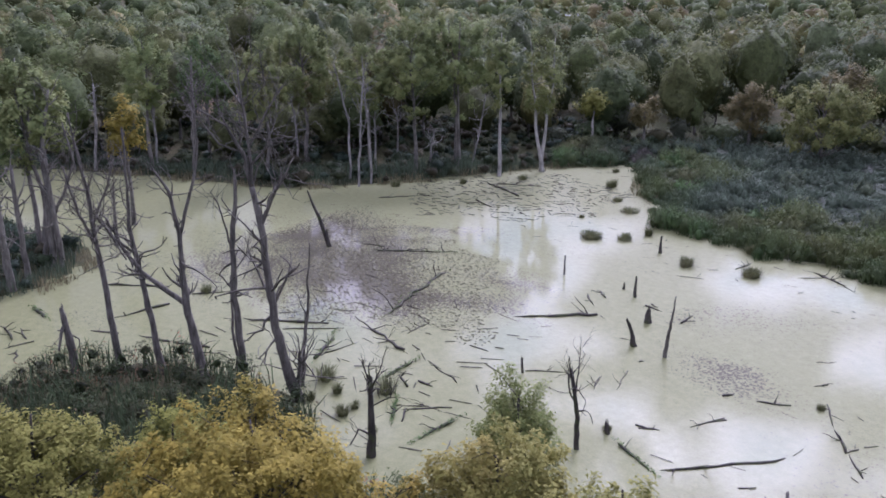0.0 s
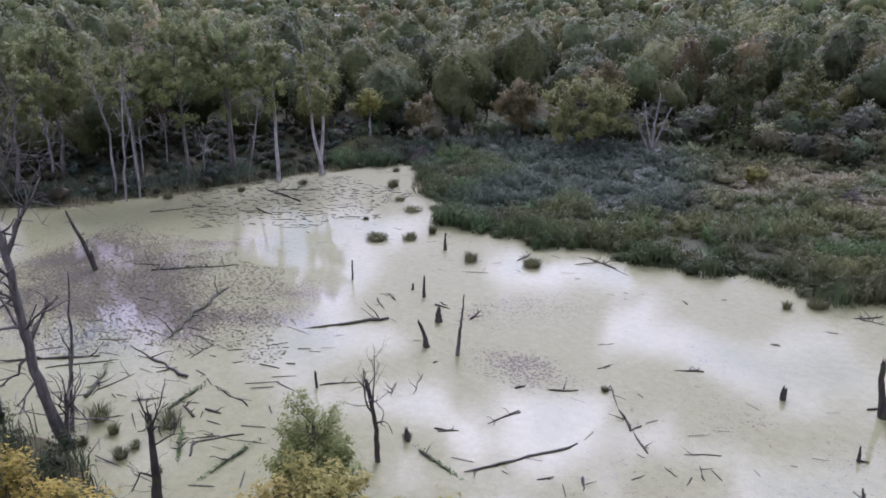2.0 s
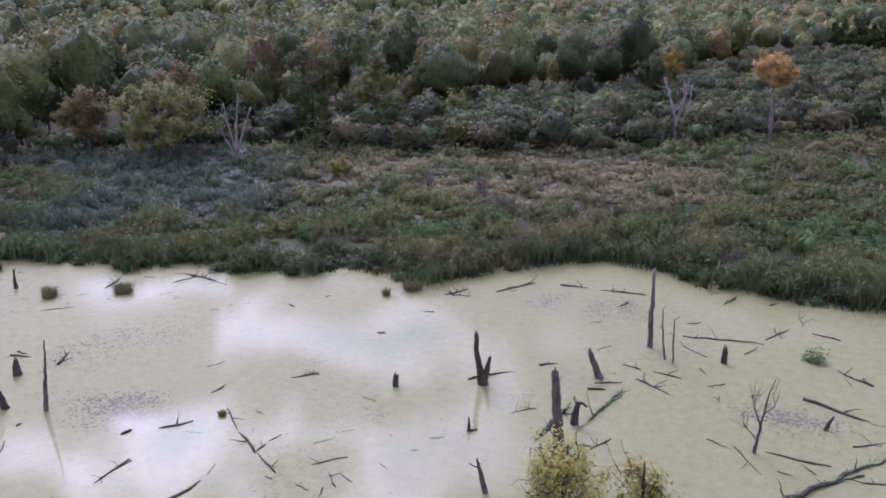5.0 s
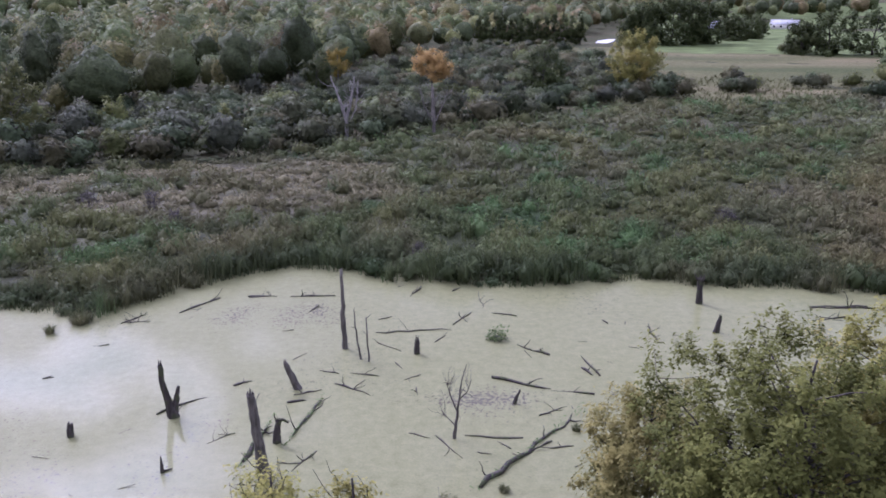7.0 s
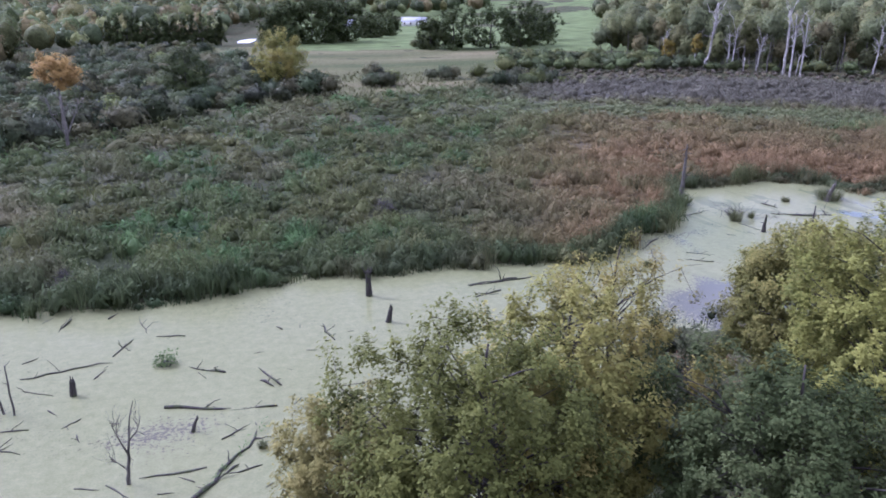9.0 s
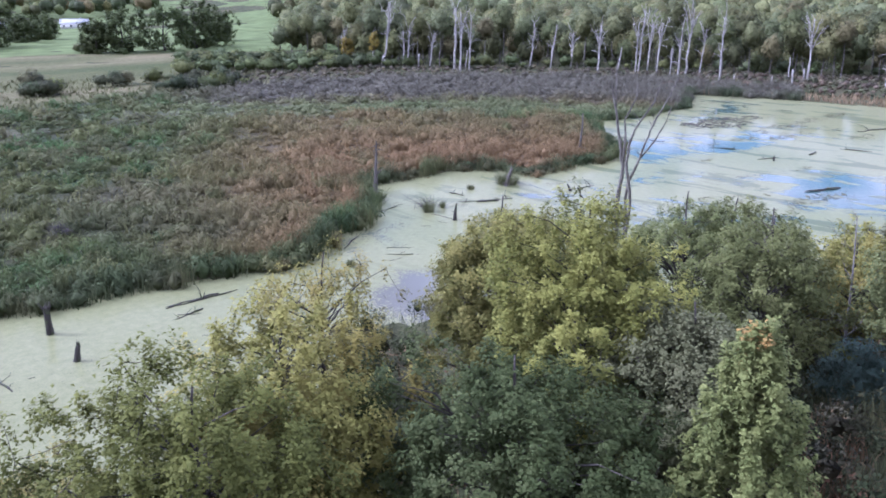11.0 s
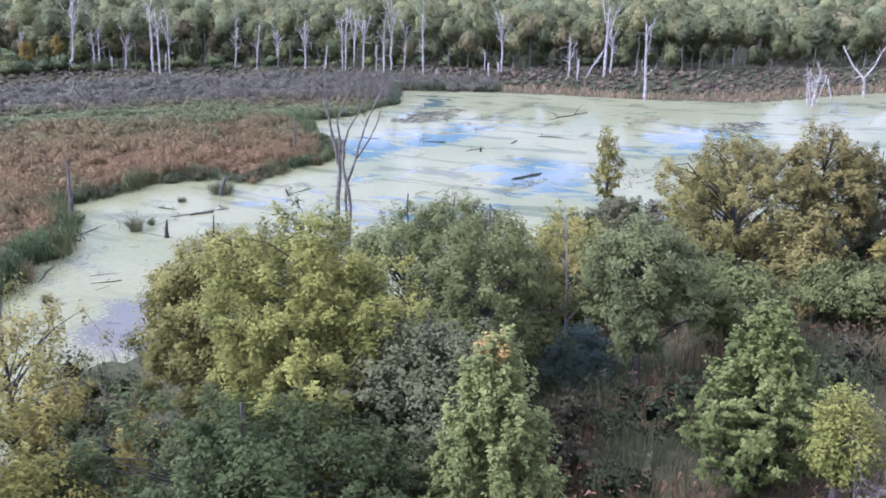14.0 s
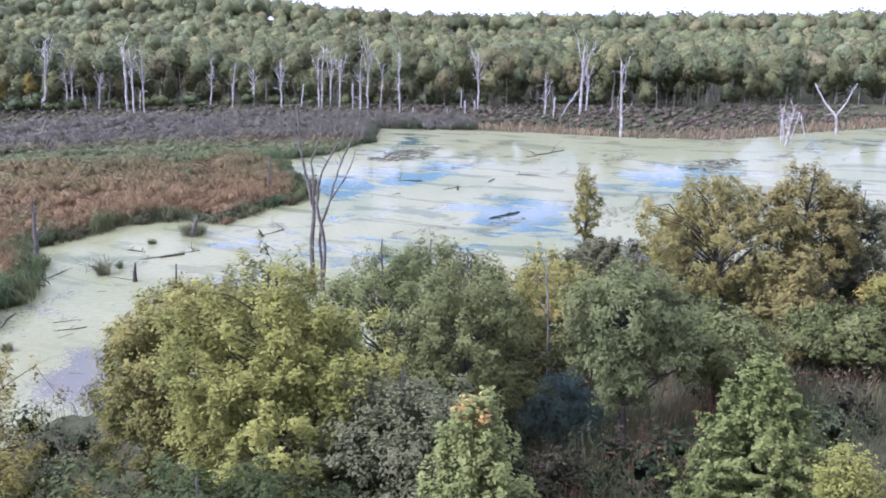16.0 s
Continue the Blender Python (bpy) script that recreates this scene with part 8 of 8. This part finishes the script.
xs, ys = scatter(RNG, lambda x, y: (np.hypot((x - 96) / 11, (y - 176) / 3.2) < 1) | (np.hypot((x - 88) / 20, (y - 196) / 3) < 0.5) | (np.hypot((x - 65) / 4, (y - 190) / 3) < 1) | (np.hypot((x - 124) / 5, (y - 313) / 3) < 1), (60, 160, 135, 320), 2.2)
make_woods("thicket", "dark bushes dotted over the meadow", xs, ys, V_SHRUB, 28, (0.8, 1.5), SHRUB_TINTS, category="shrubs")

WALL_WHITE = plain_material("white_siding", (0.74, 0.73, 0.70), rough=0.6, vary=0.06)
ROOF_GREY = plain_material("grey_shingle_roof", (0.30, 0.31, 0.33), rough=0.8, vary=0.2)
GLASS_DARK = plain_material("dark_window_glass", (0.03, 0.035, 0.04), rough=0.1, vary=0.1)


def box(g, x0, x1, y0, y1, z0, z1):
    v = [(x, y, z) for z in (z0, z1) for x, y in ((x0, y0), (x1, y0), (x1, y1), (x0, y1))]
    g.add(v, [(0, 3, 2, 1), (4, 5, 6, 7), (0, 1, 5, 4), (1, 2, 6, 5), (2, 3, 7, 6), (3, 0, 4, 7)])


def house(label, x, y, rz, L, W, wall_h, roof_h, wall_mat, roof_mat):
    root = thing("house", label, "house", x, y, float(land_height(x, y)) - 0.1, rz)
    g = Geo()
    box(g, -L / 2, L / 2, -W / 2, W / 2, 0, wall_h)
    for s in (-1, 1):   # gable ends
        X = s * L / 2
        g.add([(X, -W / 2, wall_h), (X, W / 2, wall_h), (X, 0.05, wall_h + roof_h), (X, -0.05, wall_h + roof_h)], [(0, 1, 2, 3)])
    g.part("wall", wall_mat, root)
    g = Geo()
    o, t = 0.5, 0.18
    for s in (-1, 1):
        e = s * (W / 2 + o)
        ez = wall_h - roof_h * o / (W / 2)
        v = [(-L / 2 - o, e, ez), (L / 2 + o, e, ez), (L / 2 + o, 0, wall_h + roof_h), (-L / 2 - o, 0, wall_h + roof_h)]
        v += [(a, b, c + t) for a, b, c in v]
        g.add(v, [(0, 1, 2, 3), (4, 7, 6, 5), (0, 4, 5, 1), (1, 5, 6, 2), (2, 6, 7, 3), (3, 7, 4, 0)])
    g.part("roof", roof_mat, root)
    n = max(2, int(L / 3.4))
    for i in range(n):
        g = Geo()
        c = -L / 2 + (i + 0.5) * L / n
        door = i == n // 2
        box(g, c - (0.5 if door else 0.6), c + (0.5 if door else 0.6), -W / 2 - 0.06, -W / 2 + 0.02, 0.1 if door else 0.9, 2.15)
        ob = g.part("door" if door else "window", ROOF_GREY if door else WALL_WHITE, root)
        g = Geo()
        if door:
            box(g, c + 0.34, c + 0.42, -W / 2 - 0.12, -W / 2 - 0.06, 1.0, 1.12)
        else:
            box(g, c - 0.52, c + 0.52, -W / 2 - 0.09, -W / 2 - 0.06, 0.98, 2.07)
        g.part("door_handle" if door else "pane", GLASS_DARK, ob)
    g = Geo()
    box(g, L * 0.2, L * 0.2 + 0.7, -0.35, 0.35, wall_h + roof_h * 0.5, wall_h + roof_h + 0.9)
    g.part("chimney", ROOF_GREY, root)
    return root


house("long low white house with a grey roof", 198, 509, -24, 15, 8, 2.8, 2.3, WALL_WHITE, ROOF_GREY)
house("dark grey house behind the oaks", 152, 500, -15, 10, 7, 2.8, 2.4, ROOF_GREY, ROOF_GREY)
house("white house among trees on the hill", -352, 236, 45, 10, 8, 7.0, 3.0, WALL_WHITE, ROOF_GREY)


# ---------------------------------------------------------------- floating scraps
def scraps(name, label, mat, test, bx, step, seed, length, width):
    rng = np.random.default_rng(seed)
    x, y = scatter(rng, lambda a, b: inside(POND, a, b) & test(a, b), bx, step, 0.5)
    g = Geo()
    n = len(x)
    a = rng.normal(0.4, 0.7, n)
    L, W = length * rng.uniform(0.3, 1.6, n), width * rng.uniform(0.5, 1.5, n)
    c = np.stack([x, y, np.full(n, 0.012) + rng.uniform(0, 0.02, n)], 1)
    t = np.stack([np.cos(a) * L, np.sin(a) * L, rng.normal(0, 0.04, n) * L], 1) / 2
    s = np.stack([-np.sin(a) * W, np.cos(a) * W, 0 * a], 1) / 2
    up = np.array([0, 0, 1.0]) * (W * 0.5)[:, None]
    v = np.stack([c - t - s, c - t + s, c + t * 0.9 + s * 0.6, c + t - s * 0.6, c - t * 0.9 + up, c + t * 0.8 + up], 1).reshape(-1, 3)
    k = np.arange(n)[:, None] * 6
    g.add(v, np.concatenate([k + (0, 4, 5, 3), k + (1, 2, 5, 4)]))
    return tagged(new(name, g.mesh(name, mat)), label, "debris", kind="stuff")


BROWN_WEED = leaf_material("brown_weed_scraps", (0.075, 0.07, 0.045), (0.125, 0.12, 0.078), (0.18, 0.175, 0.115))
scraps("weed_scraps", "brown scraps of drowned weed in open water", BROWN_WEED, lambda x, y: np.hypot((x + 58) / 16, (y - 20) / 11) + 0.9 * field_noise(x, y, 5, 21) < 1.25, (-85, 4, -35, 45), 0.3, 71, 0.17, 0.07)
scraps("floating_sticks", "small sticks and bark adrift on the duckweed", WOOD_WET, lambda x, y: (np.hypot((x + 78) / 14, (y - 44) / 14) + 0.8 * field_noise(x, y, 6, 22) < 1.2), (-95, 25, -55, 64), 0.95, 72, 0.8, 0.09)
scraps("floating_sticks", "small sticks and bark adrift on the duckweed", WOOD_WET, lambda x, y: (field_noise(x, y, 11, 23) > 0.58) & (x < 60), (-90, -8, 62, 76), 3.3, 73, 0.8, 0.045)
scraps("floating_sticks", "broken branches and sticks adrift by the drowned trees", WOOD_WET, lambda x, y: np.hypot((x + 45) / 17, (y - 12) / 13) + 1.1 * field_noise(x, y, 4, 27) < 1.3, (-66, -8, -24, 30), 2.1, 76, 1.5, 0.07)
scraps("weed_mats", "dark floating mats of weed on the pond", BROWN_WEED, lambda x, y: (x > 62) & (field_noise(x * 0.35 + y * 0.3, y * 1.2, 5, 24) + 0.25 * field_noise(x, y, 1.5, 61) > 0.84), (62, 5, 190, 105), 0.55, 74, 0.5, 0.10)
scraps("weed_mats", "dark floating mats of weed on the pond", WOOD_WET, lambda x, y: (np.minimum(np.hypot((x - 136) / 13, (y - 74) / 7), np.hypot((x - 148) / 11, (y - 24) / 6)) + 1.1 * field_noise(x, y * 1.6, 6, 25) < 1.15), (115, 10, 168, 90), 1.0, 75, 1.7, 0.16)


# ---------------------------------------------------------------- lodge
def lodge(x, y, r, h):
    """A heap of sticks and mud at the marsh edge."""
    rng = np.random.default_rng(77)
    root = thing("beaver_lodge", "dark heaped lodge of sticks and mud by the reeds", "lodge", x, y, 0)
    g = Geo()
    tube(g, [(0, 0, -0.4), (0, 0, 0.1), (0, 0, h * 0.5), (0, 0, h * 0.85), (0, 0, h)], [r, r * 0.97, r * 0.75, r * 0.35, 0.1], 12, rng, 0.07)
    g.part("mound", BARK_DARK, root)
    b = Geo()
    for _ in range(150):
        a, f = rng.uniform(0, 2 * np.pi), math.sqrt(rng.uniform(0, 1))
        c = np.array([math.cos(a) * r * f, math.sin(a) * r * f, h * (1 - f ** 2) + 0.05])
        d = unit(np.array([-math.sin(a), math.cos(a), 0]) * rng.normal() + np.array([math.cos(a), math.sin(a), -0.6]) * rng.normal()) * rng.uniform(0.4, 1.2)
        tube(b, [c - d, c + d], [0.05, 0.03], 4)
    b.part("sticks", WOOD_WET, root, kind="stuff")


lodge(-86.5, 68.0, 2.3, 1.7)

# dark growth round the planted spruces
xs, ys = scatter(RNG, lambda x, y: (azd(x, y)[0] > -9) & (azd(x, y)[0] < 9.6) & (azd(x, y)[1] > np.where(azd(x, y)[0] < 1.5, 296, 385)) & (azd(x, y)[1] < 480), (-90, 280, 90, 490), 10)
make_woods("woodland", "dark mixed trees behind the willow thicket", xs, ys, V_FAR, 41, (0.5, 1.0), WOOD_TINTS * 1.35)
xs, ys = scatter(RNG, lambda x, y: (azd(x, y)[0] > 0) & (azd(x, y)[0] < 7.5) & (azd(x, y)[1] > 285) & (azd(x, y)[1] < 352), (-10, 270, 60, 360), 5.5)
make_woods("thicket", "grey-green willow scrub before the spruces", xs, ys, V_LOW, 42, (0.6, 1.3), SHRUB_TINTS, category="shrubs")

# wooded edge in front of the eastern woods
def east_foot(lo, hi):
    return lambda x, y: (azd(x, y)[0] > 27) & (azd(x, y)[0] < 90) & (azd(x, y)[1] > np.interp(azd(x, y)[0], [27, 32, 37, 41, 60, 66, 80, 90], [205, 212, 219, 222, 222, 216, 226, 255]) + lo) & (azd(x, y)[1] < np.interp(azd(x, y)[0], [27, 32, 37, 41, 60, 80, 90], [282, 276, 270, 246, 240, 240, 266]) + hi)


xs, ys = scatter(RNG, east_foot(0, 2), (90, -10, 260, 260), 2.3, 0.6)
make_woods("undergrowth", "low leafy growth along the foot of the far woods", xs, ys, V_LOW, 28, (0.2, 0.55), np.array([(0.17, 0.148, 0.112), (0.18, 0.16, 0.095), (0.13, 0.132, 0.085)]), category="shrubs")
xs, ys = scatter(RNG, east_foot(22, 6), (90, -10, 260, 260), 4.2, 0.6)
make_woods("undergrowth", "leafy young growth between the stems of the far woods", xs, ys, V_LOW, 29, (0.7, 1.9), WOOD_TINTS[[0, 1, 2, 3, 6]] * 0.95, category="shrubs")
